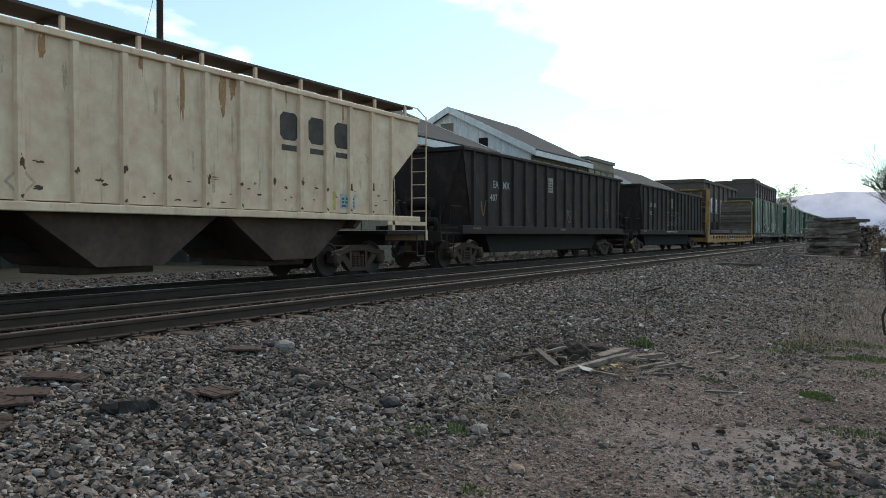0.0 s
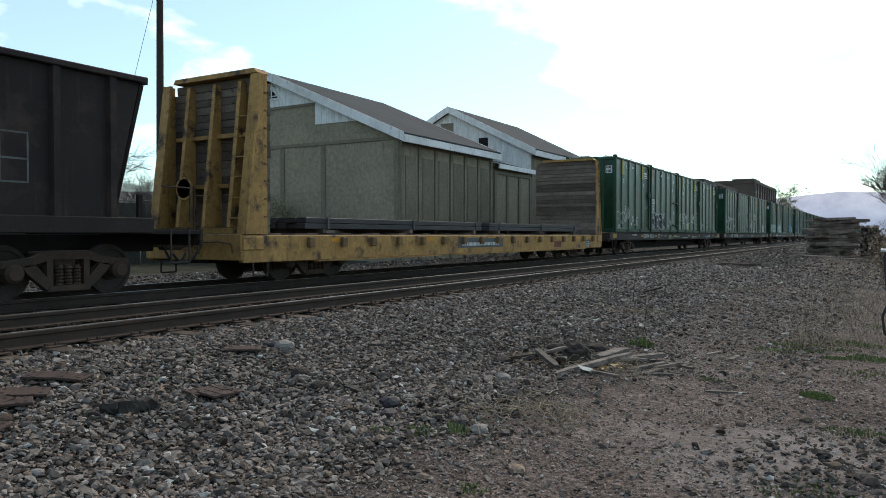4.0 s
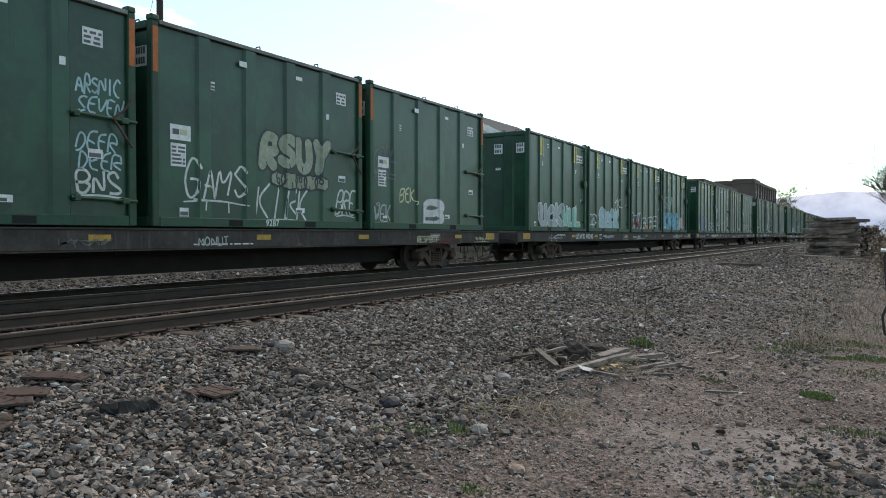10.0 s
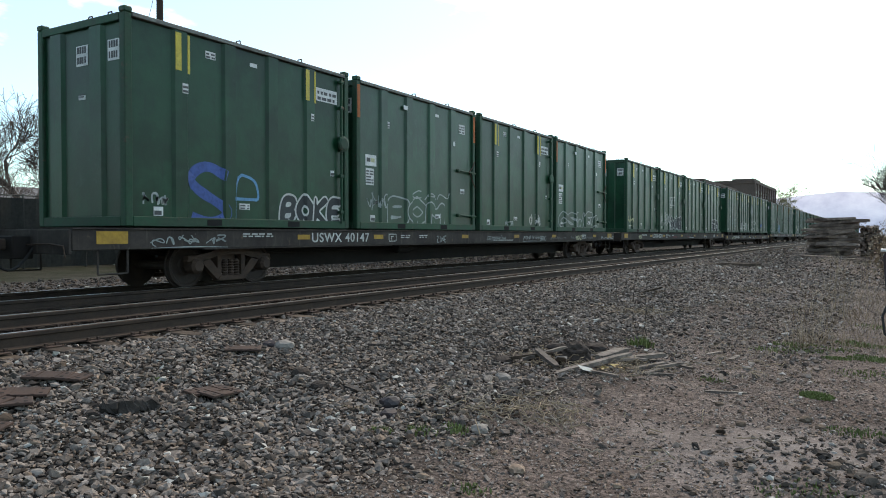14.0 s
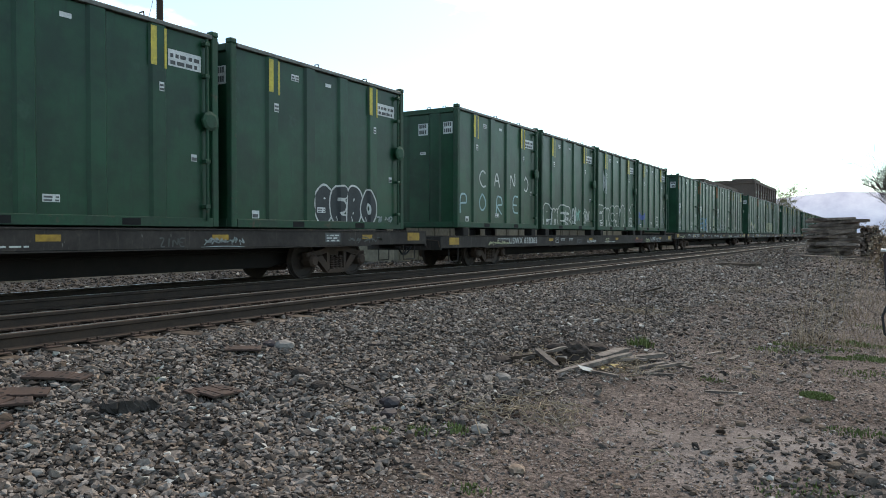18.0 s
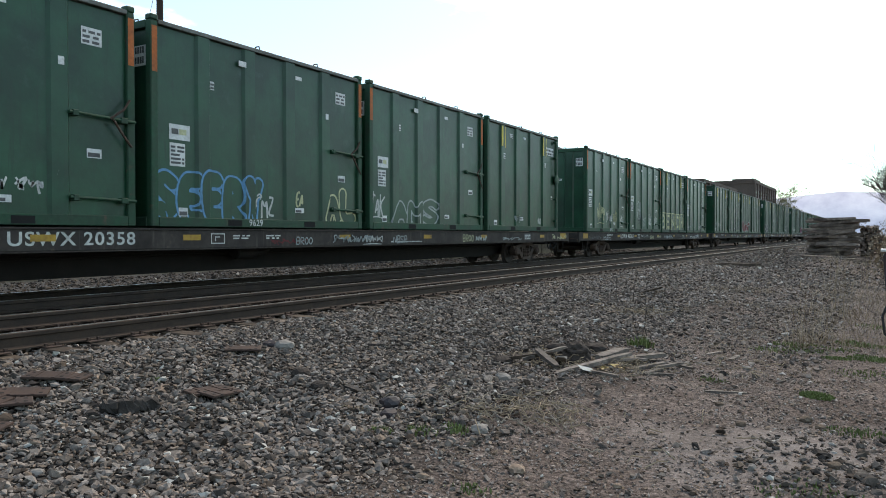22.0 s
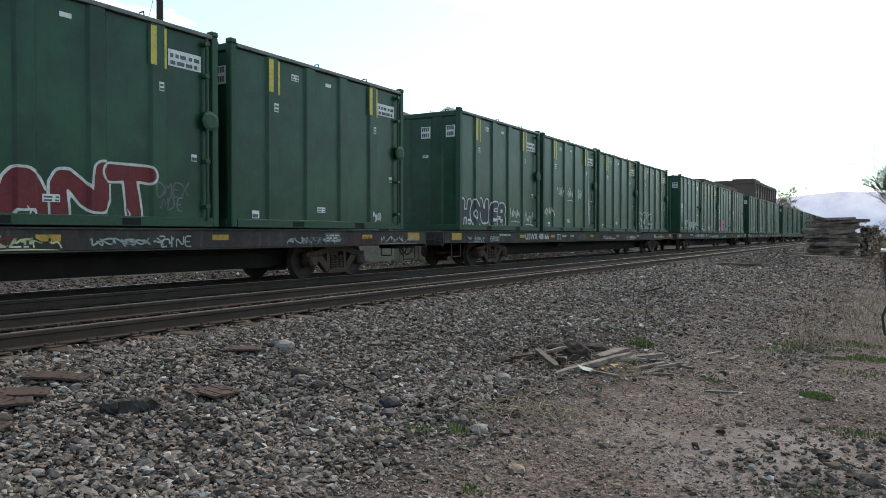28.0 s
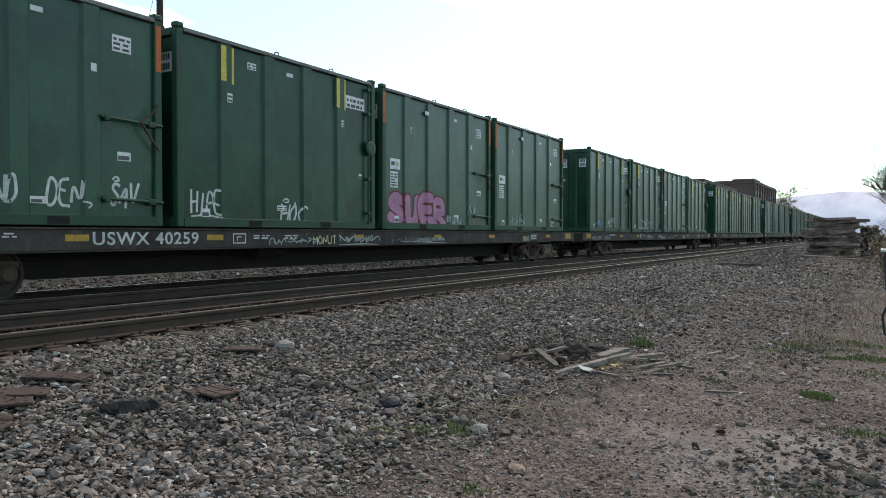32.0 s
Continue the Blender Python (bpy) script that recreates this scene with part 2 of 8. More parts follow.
def box(x0, x1, y0, y1, z0, z1, bevel=0.0, bm=None):
    bm = bm or bmesh.new()
    vs = [bm.verts.new((x, y, z)) for z in (z0, z1) for y in (y0, y1) for x in (x0, x1)]
    fs = [bm.faces.new([vs[i] for i in q]) for q in ((0, 2, 3, 1), (4, 5, 7, 6), (0, 1, 5, 4), (2, 6, 7, 3), (0, 4, 6, 2), (1, 3, 7, 5))]
    if bevel:
        edges = list({e for f in fs for e in f.edges})
        bmesh.ops.bevel(bm, geom=edges, offset=bevel, segments=1, affect="EDGES")
    return bm


def prism(poly, axis, a, b, bm=None):
    """A closed outline (pairs) drawn out along one axis from a to b."""
    bm = bm or bmesh.new()
    def at(p, t):
        if axis == "x":
            return (t, p[0], p[1])
        if axis == "y":
            return (p[0], t, p[1])
        return (p[0], p[1], t)
    lo = [bm.verts.new(at(p, a)) for p in poly]
    hi = [bm.verts.new(at(p, b)) for p in poly]
    n = len(poly)
    for i in range(n):
        bm.faces.new((lo[i], lo[(i + 1) % n], hi[(i + 1) % n], hi[i]))
    bm.faces.new(lo[::-1])
    bm.faces.new(hi)
    bmesh.ops.recalc_face_normals(bm, faces=bm.faces[:])
    return bm


def rod(p, q, r0, r1=None, sides=8, bm=None):
    """A round bar from p to q."""
    bm = bm or bmesh.new()
    p, q = Vector(p), Vector(q)
    r1 = r0 if r1 is None else r1
    rot = (q - p).to_track_quat("Z", "Y")
    rings = []
    for c, r in ((p, r0), (q, r1)):
        rings.append([bm.verts.new(c + rot @ Vector((r * math.cos(2 * math.pi * i / sides), r * math.sin(2 * math.pi * i / sides), 0))) for i in range(sides)])
    for i in range(sides):
        j = (i + 1) % sides
        bm.faces.new((rings[0][i], rings[0][j], rings[1][j], rings[1][i]))
    bm.faces.new(rings[0][::-1])
    bm.faces.new(rings[1])
    return bm


def tube(points, r, sides=6, bm=None):
    bm = bm or bmesh.new()
    for a, b in zip(points, points[1:]):
        rod(a, b, r, r, sides, bm)
    return bm


def lathe(profile, sides=20, axis="x", bm=None):
    """A turned body: profile of (along, radius)."""
    bm = bm or bmesh.new()
    rings = []
    for along, r in profile:
        ring = []
        for i in range(sides):
            a = 2 * math.pi * i / sides
            c, s = r * math.cos(a), r * math.sin(a)
            ring.append(bm.verts.new((along, c, s) if axis == "x" else (c, along, s) if axis == "y" else (c, s, along)))
        rings.append(ring)
    for a, b in zip(rings, rings[1:]):
        for i in range(sides):
            j = (i + 1) % sides
            bm.faces.new((a[i], a[j], b[j], b[i]))
    bm.faces.new(rings[0])
    bm.faces.new(rings[-1])
    bmesh.ops.recalc_face_normals(bm, faces=bm.faces[:])
    return bm


def lettering(text, height, material, name="lettering", spacing=1.0):
    """Flat letters in the x-z plane, read from -y, with the lower left corner at the origin."""
    cu = bpy.data.curves.new(name, "FONT")
    cu.body = text
    cu.size = height * 1.38
    cu.space_character = spacing
    cu.extrude = 0.001
    cu.offset = height * 0.022
    tmp = bpy.data.objects.new(name, cu)
    scene.collection.objects.link(tmp)
    bpy.context.view_layer.update()
    me = bpy.data.meshes.new_from_object(tmp)
    bpy.data.objects.remove(tmp)
    me.transform(Matrix.Rotation(radians(90), 4, "X"))
    me.materials.clear()
    me.materials.append(M[material])
    return me
M["wall_trim"] = surface("olive_timber", (0.212, 0.180, 0.130), (0.160, 0.136, 0.100), 0.95, big=0.6, fine=7)
M["glass_dark"] = surface("old_glass", (0.03, 0.032, 0.034), (0.05, 0.05, 0.05), 0.15, big=1.0, fine=4, relief=0)

# ---- ground: one sheet, with the ballast bank in it ----
PROFILE = ((-900, 0.25), (-60, 0.35), (-30, 0.40), (-22, 0.30), (-16, 0.28), (-14.6, 0.34), (-14.0, 0.385), (-10.4, 0.38), (-10.2, 0.375),
           (-6.95, 0.385), (-6.3, 0.335), (-5.2, 0.20), (-4.0, 0.10), (-2.4, 0.02), (0.0, 0.0), (3.0, 0.02), (6.0, 0.08), (40, 0.15), (900, 0.2))


def lie(x):
    for (a, za), (b, zb) in zip(PROFILE, PROFILE[1:]):
        if x <= b:
            k = (x - a) / (b - a)
            return za + (zb - za) * k
    return PROFILE[-1][1]


def ground_z(x, y):
    """Height of the ground: the bank's profile, with ruts and lumps on the open side."""
    z = lie(x)
    if x > -7.0:
        w = min(1.0, (x + 7.0) / 2.0)
        z += w * (0.07 * noise.noise((x * 0.45, y * 0.45, 1.0)) + 0.035 * noise.noise((x * 1.7, y * 1.7, 4.0)))
        z += 0.10 * math.exp(-((x + 2.9) ** 2) / 0.8) * (0.6 + noise.noise((0.3, y * 0.35, 7.0)))
    return z


def steps(a, b, near, grow):
    """Grid lines from a to b, close together near the camera."""
    out, v = [a], a
    while v < b:
        v += max(near, abs(v) * grow)
        out.append(min(v, b))
    return out


def ground_material():
    m, nt, bsdf = nodes_of("dirt_and_ballast")
    co = nt.nodes.new("ShaderNodeTexCoord")
    sep = nt.nodes.new("ShaderNodeSeparateXYZ")
    nt.links.new(co.outputs["Object"], sep.inputs[0])
    edge = nt.nodes.new("ShaderNodeMath")
    edge.operation = "ADD"
    wob = noise_node(nt, 0.7, 5, 0.6)
    sc = nt.nodes.new("ShaderNodeMath")
    sc.operation = "MULTIPLY_ADD"
    sc.inputs[1].default_value, sc.inputs[2].default_value = 3.4, -1.7
    nt.links.new(wob, sc.inputs[0])
    lim = nt.nodes.new("ShaderNodeMath")
    lim.operation = "MINIMUM"
    lim.inputs[1].default_value = 20.0
    nt.links.new(sep.outputs["Y"], lim.inputs[0])
    slant = nt.nodes.new("ShaderNodeMath")
    slant.operation = "MULTIPLY_ADD"
    slant.inputs[1].default_value = 0.03
    nt.links.new(lim.outputs[0], slant.inputs[0])
    nt.links.new(sep.outputs["X"], slant.inputs[2])
    nt.links.new(slant.outputs[0], edge.inputs[0])
    nt.links.new(sc.outputs[0], edge.inputs[1])
    rng = nt.nodes.new("ShaderNodeMapRange")
    rng.inputs["From Min"].default_value, rng.inputs["From Max"].default_value = -3.1, -2.1
    nt.links.new(edge.outputs[0], rng.inputs["Value"])
    dirt_n = noise_node(nt, 1.1, 8, 0.7)
    dirt_f = noise_node(nt, 24.0, 6, 0.75)
    dirt = mix(nt, ramp(nt, dirt_n, 0.38, 0.66), (0.108, 0.082, 0.070), (0.190, 0.152, 0.134))
    dirt = mix(nt, 0.75, dirt, ramp(nt, dirt_f, 0.32, 0.68), "OVERLAY")
    grass_n = noise_node(nt, 0.55, 5, 0.6)
    dirt = mix(nt, ramp(nt, grass_n, 0.66, 0.80), dirt, (0.085, 0.080, 0.045))
    vor = nt.nodes.new("ShaderNodeTexVoronoi")
    vor.inputs["Scale"].default_value = 17.0
    nt.links.new(co.outputs["Object"], vor.inputs["Vector"])
    # sheet below the loose stones: shade of their gaps painted in as near-black
    stone = mix(nt, ramp(nt, vor.outputs["Distance"], 0.1, 0.6), (0.055, 0.049, 0.044), (0.012, 0.010, 0.009))
    tone = nt.nodes.new("ShaderNodeSeparateColor")
    nt.links.new(vor.outputs["Color"], tone.inputs[0])
    stone = mix(nt, 0.7, stone, ramp(nt, tone.outputs[0], 0.0, 1.0, (0.25, 0.25, 0.25, 1), (0.8, 0.8, 0.8, 1)), "OVERLAY")
    grit = nt.nodes.new("ShaderNodeTexVoronoi")
    grit.inputs["Scale"].default_value = 38.0
    nt.links.new(co.outputs["Object"], grit.inputs["Vector"])
    gtone = nt.nodes.new("ShaderNodeSeparateColor")
    nt.links.new(grit.outputs["Color"], gtone.inputs[0])
    dirt = mix(nt, 0.8, dirt, ramp(nt, gtone.outputs[0], 0.0, 1.0, (0.22, 0.22, 0.22, 1), (0.74, 0.74, 0.74, 1)), "OVERLAY")
    away = nt.nodes.new("ShaderNodeVectorMath")
    away.operation = "DISTANCE"
    away.inputs[1].default_value = (-0.7, 5.85, 0.0)
    nt.links.new(co.outputs["Object"], away.inputs[0])
    dusty = nt.nodes.new("ShaderNodeMapRange")
    dusty.inputs["From Min"].default_value, dusty.inputs["From Max"].default_value = 1.35, 0.45
    nt.links.new(away.outputs["Value"], dusty.inputs["Value"])
    powder = mix(nt, ramp(nt, dirt_f, 0.3, 0.7), (0.205, 0.174, 0.158), (0.285, 0.248, 0.228))
    dirt = mix(nt, mix(nt, dusty.outputs["Result"], (0, 0, 0), ramp(nt, dirt_n, 0.30, 0.58)), dirt, powder)
    col = mix(nt, rng.outputs["Result"], stone, dirt)
    # the sheet turns dark brown from x = -7.4 across the track beds
    bed = nt.nodes.new("ShaderNodeMapRange")
    bed.inputs["From Min"].default_value, bed.inputs["From Max"].default_value = -6.9, -7.4
    nt.links.new(sep.outputs["X"], bed.inputs["Value"])
    col = mix(nt, bed.outputs["Result"], col, mix(nt, tone.outputs[0], (0.012, 0.0095, 0.008), (0.036, 0.029, 0.024)))
    far = nt.nodes.new("ShaderNodeMapRange")
    far.inputs["From Min"].default_value, far.inputs["From Max"].default_value = -14.6, -16.0
    nt.links.new(edge.outputs[0], far.inputs["Value"])
    road = mix(nt, ramp(nt, dirt_n, 0.4, 0.65), (0.062, 0.057, 0.053), (0.090, 0.084, 0.079))
    col = mix(nt, far.outputs["Result"], col, road)
    lawn = nt.nodes.new("ShaderNodeMapRange")
    lawn.inputs["From Min"].default_value, lawn.inputs["From Max"].default_value = -19.4, -21.2
    nt.links.new(edge.outputs[0], lawn.inputs["Value"])
    col = mix(nt, lawn.outputs["Result"], col, mix(nt, ramp(nt, dirt_n, 0.4, 0.6), (0.030, 0.034, 0.020), (0.050, 0.046, 0.036)))
    nt.links.new(col, bsdf.inputs["Base Color"])
    bsdf.inputs["Roughness"].default_value = 1.0
    bsdf.inputs["Specular IOR Level"].default_value = 0.08
    hgt = mix(nt, rng.outputs["Result"], ramp(nt, vor.outputs["Distance"], 0.0, 0.7, (1, 1, 1, 1), (0, 0, 0, 1)), dirt_f)
    bump(nt, bsdf, hgt, 0.8, 0.03)
    return m


def make_ground():
    xs = sorted(set([-v for v in steps(0, 900, 0.16, 0.045)] + steps(0, 900, 0.16, 0.06) + [p[0] for p in PROFILE]))
    ys = sorted(set([-v for v in steps(0, 420, 0.5, 0.2)] + steps(0, 3000, 0.16, 0.03)))
    verts = [(x, y, ground_z(x, y)) for y in ys for x in xs]
    n = len(xs)
    faces = [(j * n + i, j * n + i + 1, (j + 1) * n + i + 1, (j + 1) * n + i) for j in range(len(ys) - 1) for i in range(n - 1)]
    me = bpy.data.meshes.new("ground")
    me.from_pydata(verts, [], faces)
    me.materials.append(ground_material())
    me.polygons.foreach_set("use_smooth", [True] * len(me.polygons))
    return tagged(new("ground", me), "dirt path and grey ballast bank beside the tracks", "ground", kind="structure")


ground = make_ground()

# ---- the two tracks ----
RAIL_FORM = ((-0.075, 0.0), (0.075, 0.0), (0.075, 0.014), (0.012, 0.035), (0.009, 0.12), (0.034, 0.132), (0.036, 0.168), (0.028, 0.178),
             (-0.028, 0.178), (-0.036, 0.168), (-0.034, 0.132), (-0.009, 0.12), (-0.012, 0.035), (-0.075, 0.014))


def make_track(name, x, z_near, z_far, label):
    track = tagged(empty(name, pose(x, 0, 0)), label, "railway track", kind="structure")
    for side, z in ((0.7525, z_near), (-0.7525, z_far)):
        form = [(px + side, pz + z - 0.178) for px, pz in RAIL_FORM]
        rail = part("rail", prism(form, "y", -400, 900), "rail", track)
        part("running_face", box(side - 0.026, side + 0.026, -400, 900, z - 0.001, z + 0.002), "rail_top", rail, "polished steel running face")
    return track


near_track = make_track("track_near", NEAR_X, 0.602, 0.628, "empty near track of worn steel rails on wooden ties")
train_track = make_track("track_far", TRAIN_X, 0.61, 0.61, "far track of steel rails under the passing train")


def tie_box(bm, y, rnd, top):
    a, b = -1.30 + rnd.uniform(-0.06, 0.04), 1.30 + rnd.uniform(-0.10, 0.14)
    turn, w = rnd.uniform(-0.012, 0.012), rnd.uniform(0.105, 0.125)
    for_verts = len(bm.verts)
    box(a, b, -w, w, top - 0.17, top + rnd.uniform(-0.02, 0.004), 0, bm)
    bm.verts.ensure_lookup_table()
    bmesh.ops.transform(bm, matrix=pose(0, y, 0, 0, 0, math.degrees(turn)), verts=bm.verts[for_verts:])


def add_ties(track, top, seed, singles, plates):
    rnd = random.Random(seed)
    step = 0.53
    for i in range(singles):
        y = -6.0 + i * step + rnd.uniform(-0.03, 0.03)
        bm = bmesh.new()
        tie_box(bm, 0, rnd, top)
        bmesh.ops.bevel(bm, geom=bm.edges[:], offset=0.012, segments=1, affect="EDGES")
        tie = part("tie", bm, "tie", track, at=pose(0, y, 0))
        if i < plates:
            for side in (0.7525, -0.7525):
                pl = box(side - 0.18, side + 0.18, -0.095, 0.095, top + 0.002, top + 0.013)
                for sx in (-0.10, 0.10):
                    for sy in (-0.06, 0.06):
                        box(side + sx - 0.018, side + sx + 0.018, sy - 0.016, sy + 0.016, top + 0.0, top + 0.045, bm=pl)
                part("tie_plate", pl, "rust", tie)
    bm = bmesh.new()
    verts, faces = [], []
    for i in range(singles, 420):
        y, w = -6.0 + i * step, 0.115
        n = len(verts)
        b = 1.30 + rnd.uniform(-0.1, 0.14)
        verts += [(sx, y + sy, z) for z in (top - 0.15, top) for sy in (-w, w) for sx in (-1.3, b)]
        faces += [[n + k for k in q] for q in ((4, 5, 7, 6), (0, 1, 5, 4), (1, 3, 7, 5), (2, 6, 7, 3), (0, 4, 6, 2))]
    me = bpy.data.meshes.new("ties_far")
    me.from_pydata(verts, [], faces)
    me.materials.append(M["tie"])
    part("ties", me, None, track)["kind"] = "stuff"
    bm.free()


add_ties(near_track, 0.415, 3, 150, 70)
add_ties(train_track, 0.42, 4, 60, 0)

# ---- buildings beyond the line ----
WALL_X = -20.0


def gable_building(name, x_near, width, y0, y1, eave, apex, label, front="wall_olive"):
    """A long shed with its ridge along the line and a gable towards the camera."""
    house = tagged(empty(name, pose(x_near - width / 2, y0, 0.3)), label, "building")
    w, ln, e, a = width / 2, y1 - y0, eave - 0.3, apex - 0.3
    part("wall_gable", prism(((-w, 0), (w, 0), (w, e), (0, a - 0.15), (-w, e)), "y", 0, 0.25), front, house)
    part("wall_back", prism(((-w, 0), (w, 0), (w, e), (0, a - 0.15), (-w, e)), "y", ln - 0.25, ln), "wall_olive", house)
    part("wall_side", box(w - 0.25, w, 0.25, ln - 0.25, 0, e), "wall_olive", house)
    part("wall_side", box(-w, -w + 0.25, 0.25, ln - 0.25, 0, e), "wall_olive", house)
    k = (a - e) / w
    for s in (1, -1):
        o = 0.45
        form = ((0, a), (s * (w + o), e - k * o), (s * (w + o), e - k * o + 0.22), (0, a + 0.22))
        part("roof", prism(form, "y", -0.35, ln + 0.35), "roof", house)
        rake = ((0, a - 0.22), (s * (w + o), e - k * o - 0.22), (s * (w + o), e - k * o + 0.24), (0, a + 0.24))
        part("rake_board", prism(rake, "y", -0.42, -0.352), "wall_white", house, "white painted rake board")
        part("rake_board", prism(rake, "y", ln + 0.352, ln + 0.42), "wall_white", house, "white painted rake board")
        part("fascia", box(s * (w + o) - 0.02 if s > 0 else s * (w + o) - 0.05, s * (w + o) + 0.05 if s > 0 else s * (w + o) + 0.02, -0.35, ln + 0.35,
                           e - k * o - 0.24, e - k * o + 0.12), "wall_white", house, "white painted fascia")
    return house


house_a = gable_building("warehouse", WALL_X, 16.6, 29.5, 39.2, 6.5, 10.1, "old olive warehouse with white gable and grey roof")
house_b = gable_building("warehouse", WALL_X, 12.4, 45.0, 55.5, 7.3, 10.4, "second olive warehouse with white boarded gable", "wall_white")


def flat_building(name, x0, x1, y0, y1, h, mat, label):
    b = tagged(empty(name, pose(x1, y0, 0.3)), label, "building")
    w, ln, h = x1 - x0, y1 - y0, h - 0.3
    part("wall", box(-0.25, 0, 0, ln, 0, h), mat, b)
    part("wall", box(-w, -w + 0.25, 0, ln, 0, h), mat, b)
    part("wall", box(-w + 0.25, -0.25, 0, 0.25, 0, h), mat, b)
    part("wall", box(-w + 0.25, -0.25, ln - 0.25, ln, 0, h), mat, b)
    part("roof", box(-w + 0.25, -0.25, 0.25, ln - 0.25, h - 0.4, h - 0.2), "roof", b)
    part("coping", box(-w - 0.1, 0.12, -0.12, ln + 0.12, h, h + 0.25), "wall_trim" if mat == "wall_olive" else "brick", b, "worn coping")
    return b


shed_a = flat_building("shed", -28.0, WALL_X, 39.5, 44.9, 5.7, "wall_olive", "low olive link building with a sloping dark roof")
part("lean_roof", prism(((0.35, 5.38), (-5.2, 6.9), (-5.2, 7.05), (0.35, 5.56)), "y", -0.05, 5.3), "roof", shed_a, "dark sloping roof")
part("fascia", box(0.352, 0.42, -0.05, 5.3, 5.30, 5.58), "wall_white", shed_a, "white painted fascia")
shed_b = flat_building("shed", -27.0, WALL_X, 55.9, 62.4, 7.6, "wall_olive", "flat-roofed olive annex beside the warehouse")
mill_a = flat_building("mill", -26.1, WALL_X, 99.6, 125.0, 8.7, "brick", "flat-roofed brown brick mill")
mill_b = flat_building("mill", -26.9, WALL_X, 145.0, 176.0, 11.45, "brick", "tall brown brick mill with pilasters")


# ---- hills ----
def ridge(name, p, q, heights, material, label, thick=300.0):
    """A long hill between two points from a row of heights, wavy between them."""
    bm = bmesh.new()
    n = 90
    p, q = Vector((*p, 0)), Vector((*q, 0))
    back = Vector((-(q - p).y, (q - p).x, 0)).normalized() * thick
    rows = [[], [], []]
    for i in range(n + 1):
        k = i / n * (len(heights) - 1)
        a = min(int(k), len(heights) - 2)
        f = k - a
        f = f * f * (3 - 2 * f)
        h = heights[a] * (1 - f) + heights[a + 1] * f
        c = p + (q - p) * i / n
        h *= 1 + 0.02 * noise.noise((i * 0.4, 2.0, thick))
        rows[0].append(bm.verts.new(c + Vector((0, 0, -2))))
        rows[1].append(bm.verts.new(c + back * 0.5 + Vector((0, 0, h))))
        rows[2].append(bm.verts.new(c + back + Vector((0, 0, -2))))
    for r in (0, 1):
        for i in range(n):
            bm.faces.new((rows[r][i], rows[r][i + 1], rows[r + 1][i + 1], rows[r + 1][i]))
    return tagged(part(name, bm, material, smooth=True), label, "hill", kind="structure")


ridge("backdrop_hill_far", (-700, 2300), (900, 2300), (40, 60, 112, 128, 118, 122, 128, 120, 90), "hill", "distant mountain ridge tinted pale blue with haze")
ridge("backdrop_hill_left", (-2300, 300), (-700, 2100), (60, 115, 120, 112, 105, 90, 70), "hill2", "grey wooded hill beyond the fence", 260)

# ---- the train: things in their own space, x across, y back along the train, z up from the rail head ----
MOVING = []          # (thing, its place along the line at the start, its height, its line)


def place(thing, s, z=0.0, x=TRAIN_X):
    MOVING.append((thing, s, RAIL_Z + z, x))
    thing.matrix_basis = pose(x, s, RAIL_Z + z)
    return thing


def hull(s, a, b):
    """x range of a strip on either side of the car."""
    return (a, b) if s > 0 else (-b, -a)


# -- wheels and trucks --
WHEEL_R = 0.42
AXLES = (-0.89, 0.89)


def wheelset_mesh():
    bm = bmesh.new()
    for s in (1, -1):
        prof = [(s * 0.655, 0.06), (s * 0.655, 0.20), (s * 0.675, 0.34), (s * 0.68, 0.445), (s * 0.71, 0.445), (s * 0.715, 0.422),
                (s * 0.80, WHEEL_R - 0.006), (s * 0.805, 0.36), (s * 0.775, 0.335), (s * 0.755, 0.19), (s * 0.79, 0.15), (s * 0.79, 0.06)]
        lathe(prof, 32, "x", bm)
    lathe([(-1.0, 0.07), (-0.64, 0.085), (0.64, 0.085), (1.0, 0.07)], 12, "x", bm)
    return mesh_of("wheelset", bm, "wheel")


def side_frame_mesh():
    """A cast frame: top arm, two lower arms, columns round the spring nest, journal boxes."""
    bm = bmesh.new()
    top = ((-1.10, 0.50), (-1.05, 0.60), (-0.55, 0.67), (-0.35, 0.76), (0.35, 0.76), (0.55, 0.67), (1.05, 0.60), (1.10, 0.50), (0.55, 0.55), (0.30, 0.62), (-0.30, 0.62), (-0.55, 0.55))
    prism(top, "x", -0.07, 0.07, bm)
    for s in (1, -1):
        prism([(s * a, b) for a, b in ((0.74, 0.50), (0.66, 0.40), (0.36, 0.14), (0.26, 0.16), (0.28, 0.26), (0.54, 0.54))], "x", -0.065, 0.065, bm)
        prism([(s * a, b) for a, b in ((0.26, 0.20), (0.36, 0.22), (0.36, 0.64), (0.26, 0.64))], "x", -0.06, 0.06, bm)
        b2 = lathe([(-0.10, 0.15), (0.11, 0.15), (0.15, 0.11), (0.16, 0.10)], 12, "x")
        bmesh.ops.translate(b2, verts=b2.verts[:], vec=(0, s * 0.89, 0.42))
        me = bpy.data.meshes.new("tmp")
        b2.to_mesh(me)
        b2.free()
        bm.from_mesh(me)
        bpy.data.meshes.remove(me)
        box(-0.08, 0.08, s * 0.89 - 0.19, s * 0.89 + 0.19, 0.50, 0.62, 0.02, bm)
    prism(((-0.36, 0.12), (0.36, 0.12), (0.30, 0.21), (-0.30, 0.21)), "x", -0.08, 0.08, bm)
    return mesh_of("side_frame", bm, "truck")


